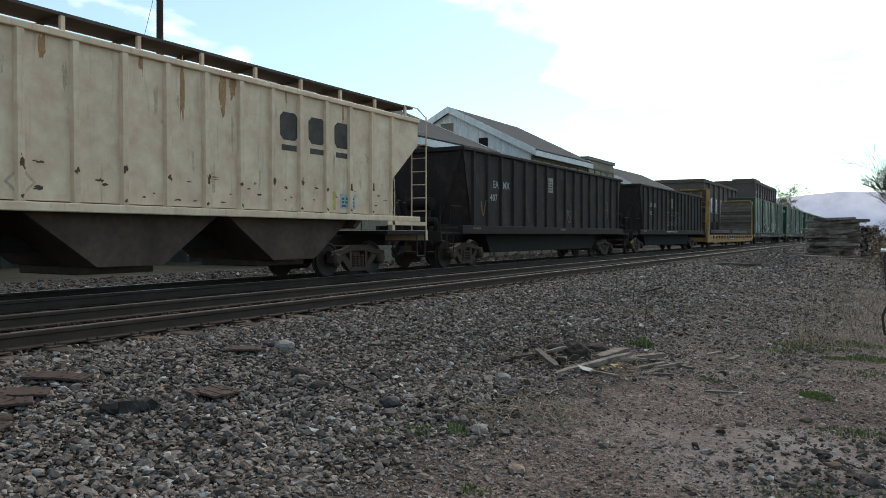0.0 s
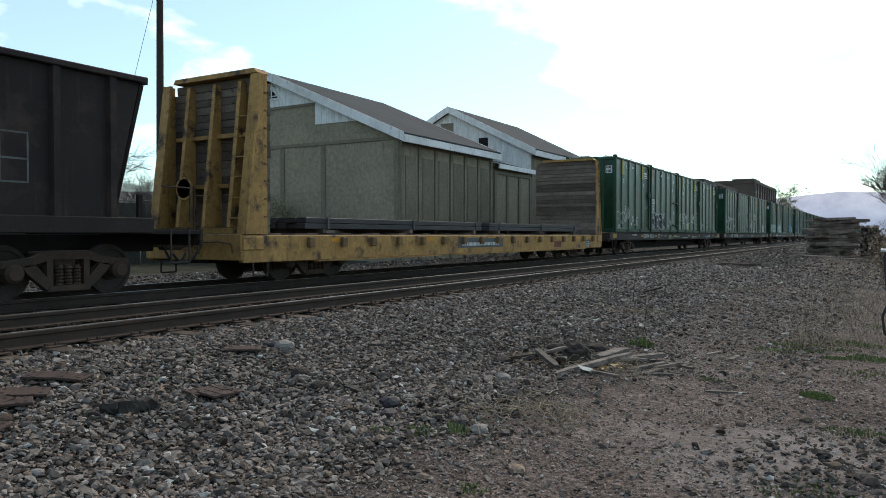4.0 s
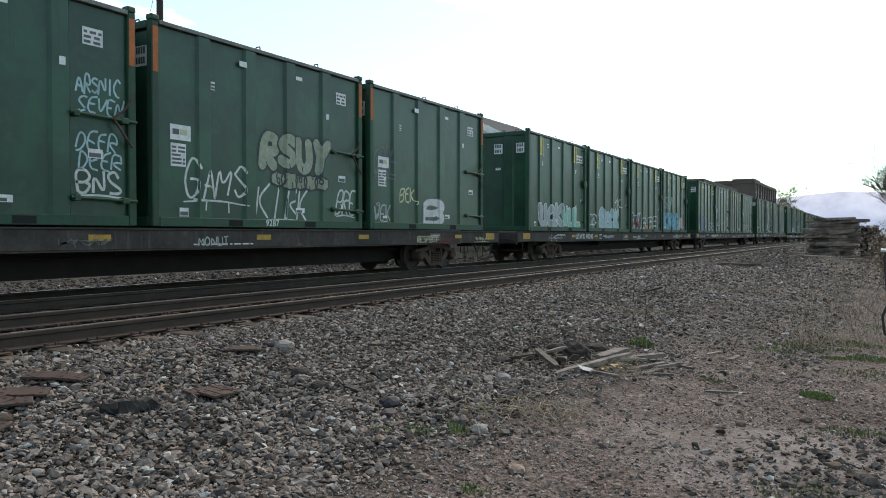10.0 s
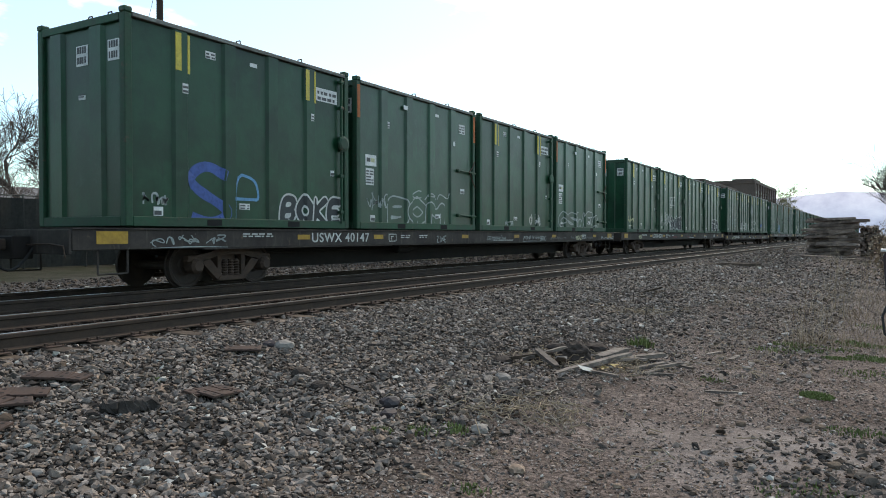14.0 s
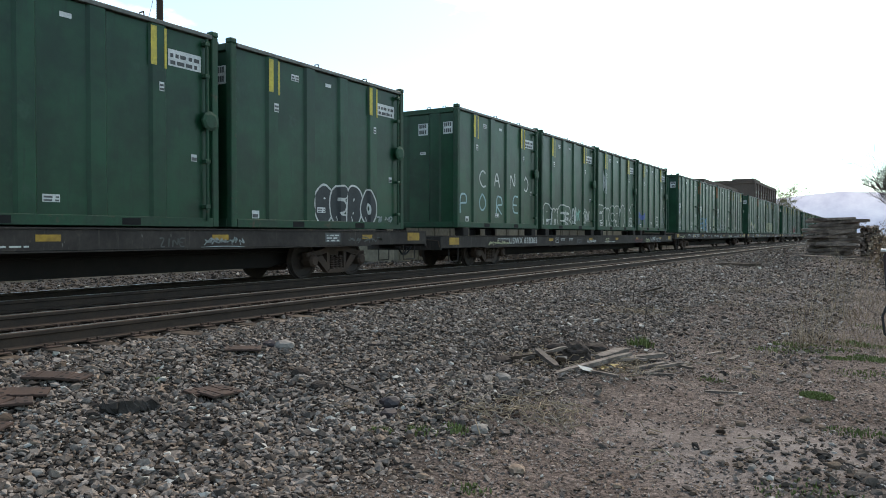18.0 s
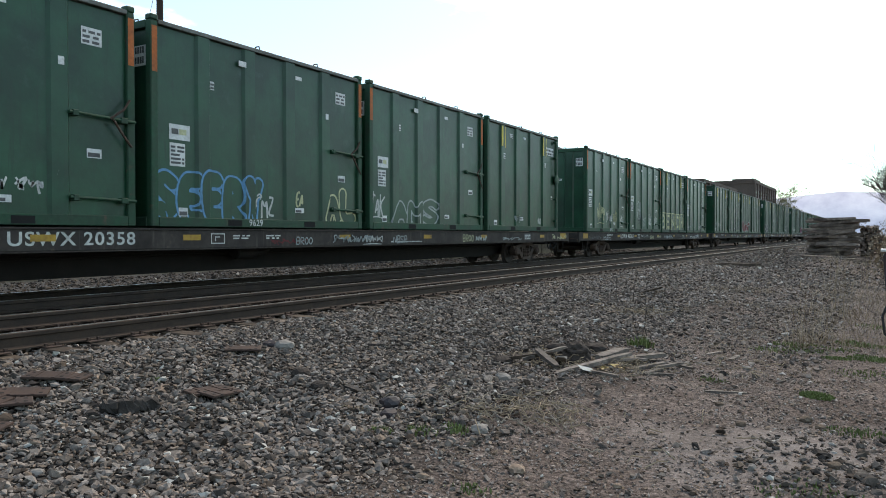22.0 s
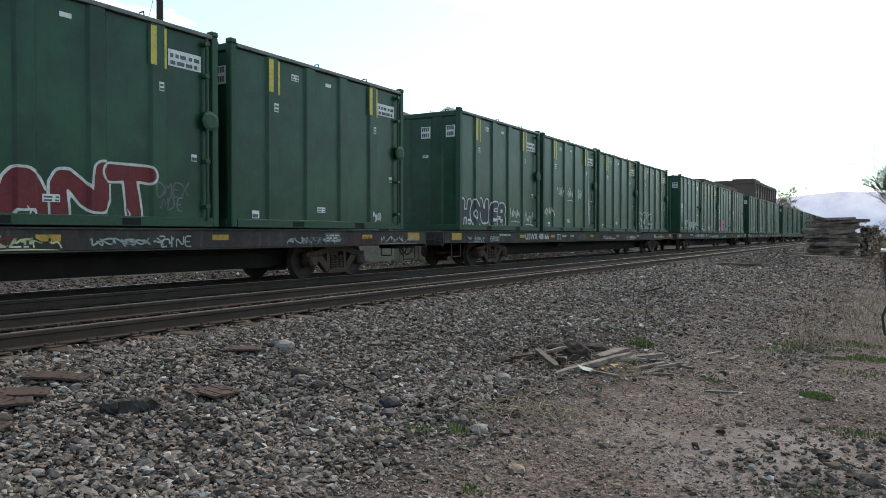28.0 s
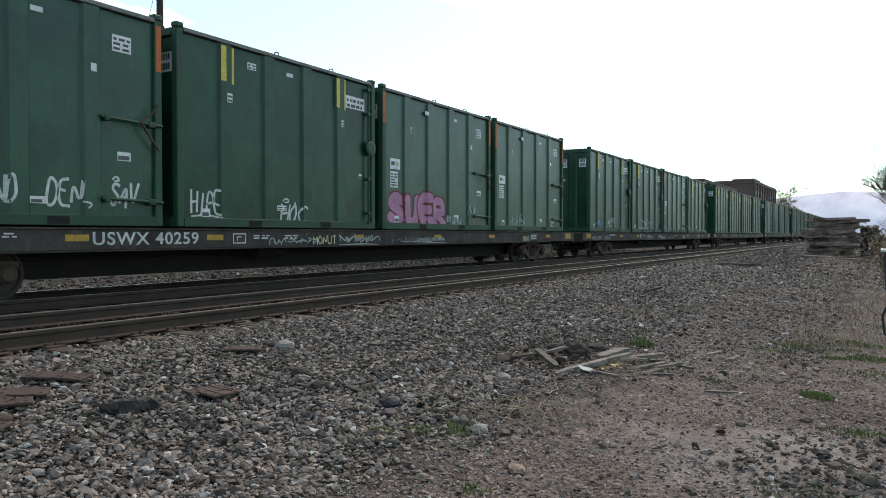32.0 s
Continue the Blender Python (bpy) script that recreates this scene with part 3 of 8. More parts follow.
def spring_mesh():
    bm = bmesh.new()
    lathe([(0.0, 0.04)] + [(0.01 + i * 0.026, 0.072 if i % 2 == 0 else 0.05) for i in range(12)] + [(0.32, 0.04)], 10, "z", bm)
    return mesh_of("spring", bm, "truck")


WHEELSET, SIDE_FRAME, SPRING = wheelset_mesh(), side_frame_mesh(), spring_mesh()
BOLSTER = mesh_of("truck", box(-0.95, 0.95, -0.20, 0.20, 0.46, 0.74, 0.03), "truck")


def add_truck(car, y):
    truck = part("truck", BOLSTER, None, car, at=pose(0, y, 0))
    for s in (1, -1):
        part("side_frame", SIDE_FRAME, None, truck, at=pose(s * 0.99, 0, 0))
        for k in (-1, 0, 1):
            part("spring", SPRING, None, truck, at=pose(s * 1.02, 0.15 * k, 0.21))
    for y_a in AXLES:
        part("wheelset", WHEELSET, None, truck, at=pose(0, y_a, WHEEL_R))
    part("brake_beam", box(-0.8, 0.8, -0.36, -0.30, 0.30, 0.38), "truck", truck)
    return truck


def add_coupler(car, y, way):
    bm = box(-0.09, 0.09, min(0, way * 0.55), max(0, way * 0.55), -0.08, 0.10, 0.02)
    box(-0.17, 0.14, min(way * 0.5, way * 0.72), max(way * 0.5, way * 0.72), -0.14, 0.16, 0.04, bm)
    part("coupler", bm, "truck", car, at=pose(0, y, 0.85))
    pts = [(0.35, way * 0.05, -0.02)]
    for i in range(9):
        a = i / 8
        pts.append((0.35 - 0.1 * a, way * (0.05 + 0.62 * a), -0.05 - 0.36 * math.sin(math.pi * a * 0.85)))
    part("air_hose", tube(pts, 0.024), "hose", car, at=pose(0, y, 0.85))
    part("cut_lever", tube([(0.2, way * 0.12, 0.0), (0.9, way * 0.12, 0.02), (1.25, way * 0.10, -0.02), (1.3, way * 0.10, -0.2)], 0.014), "truck", car, at=pose(0, y, 0.85))


def add_step(car, y, x=1.27, top=0.80, low=0.36, w=0.34):
    """A bent-bar stirrup step."""
    bm = tube([(x, y - w / 2, top), (x, y - w / 2, low), (x, y + w / 2, low), (x, y + w / 2, top)], 0.018)
    return part("stirrup_step", bm, "sill", car)


# -- painted marks: bars, signs, and sprayed strokes that follow the panel they lie on --
LETTERS = {"A": "00 26 40|12 32", "B": "00 06 36 45 33 03|33 42 30 00", "C": "45 26 04 02 20 41", "D": "00 06 26 44 42 20 00", "E": "46 06 00 40|03 33",
           "F": "00 06 46|03 33", "G": "45 26 04 02 20 41 43 23", "H": "00 06|40 46|03 43", "I": "20 26", "J": "46 41 20 01", "K": "00 06|46 03 40",
           "L": "06 00 40", "M": "00 06 22 46 40", "N": "00 06 40 46", "O": "26 04 02 20 42 44 26", "P": "00 06 36 45 43 33 03", "R": "00 06 36 45 43 33 03 40",
           "S": "45 26 05 04 42 41 20 01", "T": "06 46|26 20", "U": "06 01 20 41 46", "V": "06 20 46", "W": "06 10 24 30 46", "X": "00 46|06 40",
           "Y": "06 23 46|23 20", "Z": "06 46 00 40", "2": "05 26 45 43 00 40", "+": "23 33|21 25"}


def strokes_of(ch):
    return [[(int(p[0]) / 4, int(p[1]) / 6) for p in run.split()] for run in LETTERS[ch].split("|")]


def rounded(run, times=2):
    for _ in range(times):
        out = [run[0]]
        for a, b in zip(run, run[1:]):
            out += [(a[0] * 0.75 + b[0] * 0.25, a[1] * 0.75 + b[1] * 0.25), (a[0] * 0.25 + b[0] * 0.75, a[1] * 0.25 + b[1] * 0.75)]
        run = out + [run[-1]]
    return run


def spray(bm, run, width, drape, lift, taper=0.0):
    """A sprayed line along a run of (y, z), laid on the panel."""
    pts = []
    for a, b in zip(run, run[1:]):
        n = max(1, int(math.hypot(b[0] - a[0], b[1] - a[1]) / 0.07))
        pts += [(a[0] + (b[0] - a[0]) * i / n, a[1] + (b[1] - a[1]) * i / n) for i in range(n)]
    pts.append(run[-1])
    if len(pts) < 2:
        return
    row = []
    for i, p in enumerate(pts):
        q, r = pts[max(0, i - 1)], pts[min(len(pts) - 1, i + 1)]
        d = math.hypot(r[0] - q[0], r[1] - q[1]) or 1.0
        nx, ny = -(r[1] - q[1]) / d, (r[0] - q[0]) / d
        w = width / 2 * (1 - taper * abs(2 * i / (len(pts) - 1) - 1)) * (1 + 0.06 * math.sin(i * 0.9))
        row.append([bm.verts.new((drape(p[0] + k * nx * w) + lift, p[0] + k * nx * w, max(0.03, p[1] + k * ny * w))) for k in (-1, 1)])
    for a, b in zip(row, row[1:]):
        bm.faces.new((a[1], a[0], b[0], b[1]))


def tag_letters(text, y, z, h, w, width, drape, rnd, lean=0.0, lift=0.003, bm=None, shake=0.05):
    """Hand-drawn letters from (y, z), h high, w apart."""
    bm = bm or bmesh.new()
    for i, ch in enumerate(text):
        if ch not in LETTERS:
            continue
        for k, run in enumerate(strokes_of(ch)):
            jit = [(y + i * w + (p[0] * 0.78 + rnd.uniform(-shake, shake)) * w + lean * p[1] * h, z + (p[1] + rnd.uniform(-shake, shake)) * h) for p in run]
            spray(bm, rounded(jit), width, drape, lift + 0.0006 * k)
    return bm


def scrawl(y, z, h, w, width, drape, rnd, loops=6, bm=None, lift=0.003):
    """A quick unreadable mark: joined loops and hooks."""
    bm = bm or bmesh.new()
    cell = w / loops
    for i in range(loops):
        a = y + i * cell
        run = [(a + rnd.uniform(-0.25, 0.2) * cell, z + h * rnd.uniform(0.0, 1.0)) for _ in range(2)]
        run += [(a + rnd.uniform(-0.4, 1.3) * cell, z + h * (rnd.uniform(0, 0.35) if k % 2 else rnd.uniform(0.6, 1.0))) for k in range(rnd.randint(3, 5))]
        spray(bm, rounded(run, 2), width * rnd.uniform(0.85, 1.15), drape, lift + 0.0007 * i, 0.3)
    if rnd.random() < 0.5:
        spray(bm, rounded([(y - 0.05 * w, z - 0.1 * h), (y + 0.5 * w, z - 0.02 * h), (y + w, z - 0.12 * h)]), width * 0.8, drape, lift + 0.0007 * loops, 0.6)
    return bm


def lobes(y, z, h, w, n, rnd):
    """Puffy overlapping shapes side by side: for each its columns (y, low, high), its closed rim and its inner marks."""
    out = []
    for i in range(n):
        half = w / n * rnd.uniform(0.5, 0.82)
        mid, lean = y + (i + 0.5) * w / n, rnd.uniform(-0.12, 0.12) * h
        up, dn = rnd.uniform(0.72, 1.0), rnd.uniform(0.0, 0.16)
        bumps, pinch, ph = rnd.choice((1, 2, 2, 3)), rnd.uniform(0.08, 0.32), rnd.uniform(0, 1.5)
        cols = []
        for k in range(17):
            u = -1 + k / 8
            body = max(0.0, 1 - abs(u) ** 3.2) ** 0.42
            top = 0.5 + (up - 0.5) * body * (1 - pinch * abs(math.sin((u + 1) * bumps * math.pi / 2 + ph)))
            low = 0.5 - (0.5 - dn) * body * (1 - 0.6 * pinch * abs(math.sin((u + 1) * 1.5 * math.pi / 2 + ph)))
            cols.append((mid + u * half + lean * (u * 0.1), z + h * low, z + h * top))
        rim = [(c[0], c[2]) for c in cols] + [(c[0], c[1]) for c in cols[::-1]] + [(cols[0][0], cols[0][2])]
        marks = []
        q = mid + rnd.uniform(-0.3, 0.3) * half
        if rnd.random() < 0.75:
            marks.append([(q, z + h * up * 0.96), (q + 0.06 * half, z + h * 0.72), (q - 0.05 * half, z + h * rnd.uniform(0.5, 0.62))])
        if rnd.random() < 0.6:
            q = mid + rnd.uniform(-0.4, 0.4) * half
            marks.append([(q, z + h * 0.02), (q + 0.1 * half, z + h * 0.2), (q + 0.02 * half, z + h * rnd.uniform(0.28, 0.4))])
        if rnd.random() < 0.5:
            a, b, r = mid + rnd.uniform(-0.25, 0.25) * half, z + h * rnd.uniform(0.35, 0.6), half * 0.2
            marks.append([(a + r * math.cos(t * 0.7), b + 1.3 * r * math.sin(t * 0.7)) for t in range(10)])
        out.append((cols, rim, marks))
    return out


def patch(bm, ys, zs, field, drape, lift):
    """The part of a grid where the field is below zero, laid on the panel."""
    for i in range(len(ys) - 1):
        for k in range(len(zs) - 1):
            q = [(ys[e], zs[g], field[e, g]) for e, g in ((i, k), (i + 1, k), (i + 1, k + 1), (i, k + 1))]
            if min(p[2] for p in q) >= 0:
                continue
            out = []
            for p, r in zip(q, q[1:] + q[:1]):
                if p[2] < 0:
                    out.append(p[:2])
                if (p[2] < 0) != (r[2] < 0):
                    f = p[2] / (p[2] - r[2])
                    out.append((p[0] + (r[0] - p[0]) * f, p[1] + (r[1] - p[1]) * f))
            if len(out) > 2:
                bm.faces.new([bm.verts.new((drape(e) + lift, e, g)) for e, g in out])


def blotch(bm, y, z, ry, rz, drape, lift, seed, ragged=0.9):
    """An uneven stain round one place."""
    ys, zs = np.linspace(y - ry * 1.5, y + ry * 1.5, 17), np.linspace(z - rz * 1.5, z + rz * 1.5, 17)
    field = np.array([[math.hypot((a - y) / ry, (b - z) / rz) - 0.85 - ragged * noise.noise((a * 1.3 / ry, b * 1.3 / rz, seed)) - 0.4 * noise.noise((a * 4 / ry, b * 4 / rz, seed)) for b in zs] for a in ys])
    patch(bm, ys, zs, field, drape, lift)


def bubble(line, fill, word, y, z, h, w, drape, rnd, width=0.055):
    """Swollen letters that overlap: each one's rim into line and, where given, its inside into fill."""
    step = w / len(word)
    fat = min(step * 0.64, h * 0.33)
    breaks = [r + e for r in RIBS for e in (-RIB_FOOT, -RIB_FLAT, RIB_FLAT, RIB_FOOT) if y - 0.1 < r + e < y + w + 0.1]
    ys = np.array(sorted(set([round(v, 4) for v in np.arange(y - 0.1, y + w + 0.12, 0.034)] + [round(v, 4) for v in breaks])))
    zs = np.arange(max(0.012, z - 0.05), z + h + 0.1, 0.034)
    gy, gz = np.meshgrid(ys, zs, indexing="ij")
    shapes = []
    for i, ch in enumerate(word):
        d = np.full(gy.shape, 9.0)
        rise, tilt, swell = rnd.uniform(-0.05, 0.05) * h, rnd.uniform(-0.12, 0.12), rnd.uniform(0.9, 1.12)
        for run in strokes_of(ch):
            run = rounded([(y + i * step + fat * 0.45 + p[0] * (step * 1.12 - fat * 0.9) + tilt * (p[1] - 0.5) * h, z + rise + fat / 2 + p[1] * (h - fat)) for p in run], 2)
            for p, q in zip(run, run[1:]):
                vy, vz = q[0] - p[0], q[1] - p[1]
                t = np.clip(((gy - p[0]) * vy + (gz - p[1]) * vz) / max(1e-9, vy * vy + vz * vz), 0, 1)
                d = np.minimum(d, np.hypot(gy - p[0] - t * vy, gz - p[1] - t * vz))
        wave = 0.10 * np.sin(gy * 7.1 + i) * np.sin(gz * 6.3 + 2 * i)
        shapes.append(d - fat / 2 * swell * (1 + wave))
    for i, d in enumerate(shapes):
        later = np.full(gy.shape, -9.0)
        for e in shapes[i + 1:]:
            later = np.maximum(later, -e)
        patch(line, ys, zs, np.maximum(np.abs(d + width / 2) - width / 2, later), drape, 0.0045)
        q = y + (i + rnd.uniform(0.35, 0.65)) * step
        if rnd.random() < 0.7 and z + h * 0.15 > 0.05:
            spray(line, [(q, z + 0.06 * h), (q + 0.04 * step, z + 0.16 * h), (q - 0.02 * step, z + 0.24 * h)], width * 0.7, drape, 0.0055, 0.5)
        if fill is not None:
            patch(fill, ys, zs, np.maximum(d + width * 0.9, later), drape, 0.0035)


def throw_up(c, y, z, h, w, n, fill, line, drape, rnd, width=0.045):
    """A filled piece with an outline, as two parts: puffy shapes, or fat letters where n is a word."""
    a, b = bmesh.new(), bmesh.new()
    if isinstance(n, str):
        bubble(a, b, n, y, z, h, w, drape, rnd, width)
    else:
        for k, (cols, rim, marks) in enumerate(lobes(y, z, h, w, n, rnd)):
            rows = []
            for p, q in zip(cols, cols[1:]):
                m = max(1, int((q[0] - p[0]) / 0.07))
                rows += [tuple(p[e] + (q[e] - p[e]) * t / m for e in range(3)) for t in range(m)]
            rows.append(cols[-1])
            vs = [[b.verts.new((drape(r[0]) + 0.003 + 0.0004 * k, r[0], max(0.03, e))) for e in (r[1], r[2])] for r in rows]
            for p, q in zip(vs, vs[1:]):
                b.faces.new((p[1], p[0], q[0], q[1]))
            for j, run in enumerate([rim] + marks):
                spray(a, run if j == 0 else rounded(run), width if j == 0 else width * 0.75, drape, 0.007 + 0.0004 * k)
    part("graffiti", a, line, c, "sprayed outline of a puffy graffiti piece")
    part("graffiti", b, fill, c, "sprayed fill of a puffy graffiti piece")


def outline_piece(c, y, z, h, w, n, line, drape, rnd, width=0.045):
    """Puffy shapes drawn in line alone."""
    bm = bmesh.new()
    if isinstance(n, str):
        bubble(bm, None, n, y, z, h, w, drape, rnd, width)
        n = 0
    for k, (cols, rim, marks) in enumerate(lobes(y, z, h, w, n, rnd) if n else ()):
        cut = rnd.randint(0, 4)
        spray(bm, rim[cut:], width, drape, 0.003 + 0.0005 * k)
        for run in marks:
            spray(bm, rounded(run), width * 0.85, drape, 0.0035 + 0.0005 * k, 0.2)
    part("graffiti", bm, line, c, "sprayed puffy graffiti outline")


for key, col in (("s_white", (0.54, 0.55, 0.52)), ("s_grey", (0.33, 0.37, 0.36)), ("s_cream", (0.50, 0.50, 0.30)), ("s_blue", (0.12, 0.30, 0.50)), ("s_pale", (0.31, 0.46, 0.48)),
                 ("s_teal", (0.22, 0.46, 0.38)), ("s_red", (0.15, 0.022, 0.025)), ("s_pink", (0.42, 0.20, 0.30)), ("s_dark", (0.045, 0.050, 0.052)), ("s_navy", (0.06, 0.11, 0.32)),
                 ("s_orange", (0.5, 0.17, 0.04)), ("s_green", (0.02, 0.09, 0.06)), ("s_skin", (0.50, 0.34, 0.28)), ("s_moss", (0.27, 0.31, 0.225)), ("s_aqua", (0.12, 0.33, 0.40)), ("s_deep", (0.03, 0.10, 0.15))):
    M[key] = surface("spray_" + key[2:], col, tuple(v * 0.72 for v in col), 0.65, big=3.0, fine=16, relief=0)
M["s_dim"] = surface("spray_dim", (0.13, 0.14, 0.135), (0.07, 0.07, 0.065), 0.75, big=2.5, fine=14, relief=0)
M["sign"] = surface("white_sign", (0.66, 0.67, 0.65), (0.5, 0.51, 0.5), 0.6, big=5, fine=25, relief=0)
M["ink"] = surface("sign_ink", (0.07, 0.075, 0.075), (0.11, 0.11, 0.11), 0.7, relief=0)

# -- flat car for waste containers --
FLAT_LEN = 27.2
FLAT_Y0 = -1.0       # the deck's front end, from the first container's corner
BOX_STEP, BOX_LEN, BOX_W, BOX_H = 6.38, 6.06, 2.54, 3.65
BOX_Z = 1.16
SILL_X = 1.32


def flat_bars(y, z, w, h, rows, seed, x=SILL_X + 0.003):
    """Small stencilled writing that cannot be read: broken bars."""
    rnd, bm = random.Random(seed), bmesh.new()
    step = h / rows
    for r in range(rows):
        a = y
        while a < y + w - 0.05:
            b = min(y + w, a + rnd.uniform(0.06, 0.22))
            box(x, x + 0.002, a, b, z + r * step, z + r * step + step * 0.55, bm=bm)
            a = b + rnd.uniform(0.03, 0.07)
    return bm


def make_flat_car(drop=0.0):
    car = empty("flat_car")
    a, b = FLAT_Y0, FLAT_Y0 + FLAT_LEN
    lo, hi = 0.76 - drop, 1.10 - drop
    for s in (1, -1):
        part("side_sill", box(*hull(s, 1.20, SILL_X), a, b, lo, hi, 0.012), "sill", car)
        part("sill_lip", box(*hull(s, 1.21, 1.345), a, b, hi + 0.002, hi + 0.026), "sill", car)
        part("sill_foot", box(*hull(s, 1.17, 1.36), a + 2.6, b - 2.6, lo - 0.022, lo - 0.002), "sill", car)
    part("deck", box(-1.198, 1.198, a, b, hi - 0.06, hi), "under", car)
    belly = ((a + 1.6, lo + 0.02), (a + 5.2, 0.28), (b - 5.2, 0.28), (b - 1.6, lo + 0.02), (b, lo + 0.02), (b, hi - 0.08), (a, hi - 0.08), (a, lo + 0.02))
    part("centre_sill", prism(belly, "x", -0.42, 0.42), "under", car)
    for i in range(9):
        y = a + 5.2 + i * (FLAT_LEN - 10.4) / 8
        part("cross_bearer", box(-1.19, 1.19, y - 0.06, y + 0.06, lo + 0.04, hi - 0.065), "under", car)
    for y0, y1 in ((a - 0.06, a - 0.002), (b + 0.002, b + 0.06)):
        part("end_sill", box(-SILL_X, SILL_X, y0, y1, 0.70 - drop, hi, 0.012), "sill", car)
    for y, w in ((a, -1), (b, 1)):
        add_coupler(car, y, w)
        part("draft_box", box(-0.28, 0.28, min(y, y + w * 0.35), max(y, y + w * 0.35), 0.62, 1.0, 0.02), "under", car)
    for y in (a + 3.55, b - 3.55):
        add_truck(car, y)
    for y in (a + 0.75, b - 0.75):
        for s in (1, -1):
            add_step(car, y, s * 1.27, lo + 0.02, lo - 0.40, 0.55)
    for y in (a + 0.42, a + 5.2, a + 8.0, a + 12.5, a + 16.2, a + 19.6, b - 2.9, b - 0.9):
        w = 0.58 if y in (a + 0.42, b - 0.9) else 0.40
        if drop and 3.0 < y < 5.8:
            continue
        part("reflector", box(SILL_X + 0.001, SILL_X + 0.006, y, y + w, hi - (0.24 if w > 0.5 else 0.19), hi - (0.03 if w > 0.5 else 0.085)), "amber", car, "faded yellow reflector strip")
    part("brake_cylinder", lathe([(-0.5, 0.12), (-0.46, 0.15), (0.1, 0.15), (0.14, 0.08), (0.5, 0.05)], 12, "y"), "under", car, at=pose(0.8, a + 10.2, 0.66))
    part("air_reservoir", lathe([(-0.55, 0.08), (-0.5, 0.18), (0.5, 0.18), (0.55, 0.08)], 12, "y"), "under", car, at=pose(-0.7, a + 12.0, 0.62))
    part("brake_rod", rod((0.55, a + 4.5, 0.62), (0.55, b - 4.5, 0.62), 0.02), "under", car)
    part("brake_wheel", lathe([(-0.02, 0.20), (0.02, 0.20), (0.02, 0.17), (-0.02, 0.17)], 16, "y"), "truck", car, at=pose(-0.75, a - 0.12, 1.25 - drop))
    part("brake_staff", rod((-0.75, a - 0.03, 0.9 - drop), (-0.75, a - 0.10, 1.25 - drop), 0.02), "truck", car)
    part("stencil", flat_bars(a + 3.6, hi - 0.13, 0.85, 0.09, 2, 3), "s_white", car, "small white stencilled lines")["kind"] = "stuff"
    part("stencil", flat_bars(a + 9.2, hi - 0.17, 0.45, 0.10, 2, 5), "s_white", car, "small white stencilled lines")["kind"] = "stuff"
    part("stencil", flat_bars(a + 10.1, hi - 0.17, 0.45, 0.10, 2, 8), "s_white", car, "small white stencilled lines")["kind"] = "stuff"
    part("stencil", flat_bars(a + 14.6, hi - 0.28, 1.5, 0.05, 1, 9), "s_white", car, "small white stencilled lines")["kind"] = "stuff"
    bm = bmesh.new()
    for y0, y1, z0, z1 in ((0, 0.34, 0, 0.02), (0, 0.34, 0.18, 0.20), (0, 0.02, 0.02, 0.18), (0.32, 0.34, 0.02, 0.18), (0.10, 0.22, 0.12, 0.14), (0.10, 0.12, 0.05, 0.12)):
        box(SILL_X + 0.002, SILL_X + 0.004, a + 8.65 + y0, a + 8.65 + y1, lo + 0.08 + z0, lo + 0.08 + z1, bm=bm)
    part("stencil", bm, "s_white", car, "white stencilled data panel")["kind"] = "stuff"
    bm = bmesh.new()
    box(SILL_X + 0.002, SILL_X + 0.004, b - 4.3, b - 3.75, lo + 0.08, lo + 0.30, bm=bm)
    panel = part("data_plate", bm, "ink", car, "black plate with white lines")
    part("plate_lines", flat_bars(b - 4.25, lo + 0.10, 0.45, 0.18, 3, 21, SILL_X + 0.005), "s_white", panel)["kind"] = "stuff"
    return car


# -- the waste container: ribbed steel box with a door at the back end --
RIBS = [1.18 + 1.18 * i for i in range(4)]
RIB_FLAT, RIB_FOOT = 0.135, 0.185
HALF = BOX_W / 2
SKIN = HALF - 0.065
RIB_X = HALF - 0.012


def side_drape(y):
    """How far out the ribbed side stands at y."""
    for r in RIBS:
        d = abs(y - r)
        if d < RIB_FLAT:
            return RIB_X
        if d < RIB_FOOT:
            return RIB_X - (d - RIB_FLAT) / (RIB_FOOT - RIB_FLAT) * (RIB_X - SKIN)
    return SKIN


def plate(c, y, z, w, h, material="sign", lines=0, lift=0.004, seed=1, name="placard", label=""):
    """A small sign or sticker on the container's side, with its print."""
    x = max(side_drape(y), side_drape(y + w), side_drape(y + w / 2)) + lift
    p = part(name, box(x, x + 0.003, y, y + w, z, z + h), material, c, label)
    if lines:
        part("print", flat_bars(y + 0.06 * w, z + 0.1 * h, w * 0.88, h * 0.85, lines, seed, x + 0.004), "ink", p)["kind"] = "stuff"
    return p


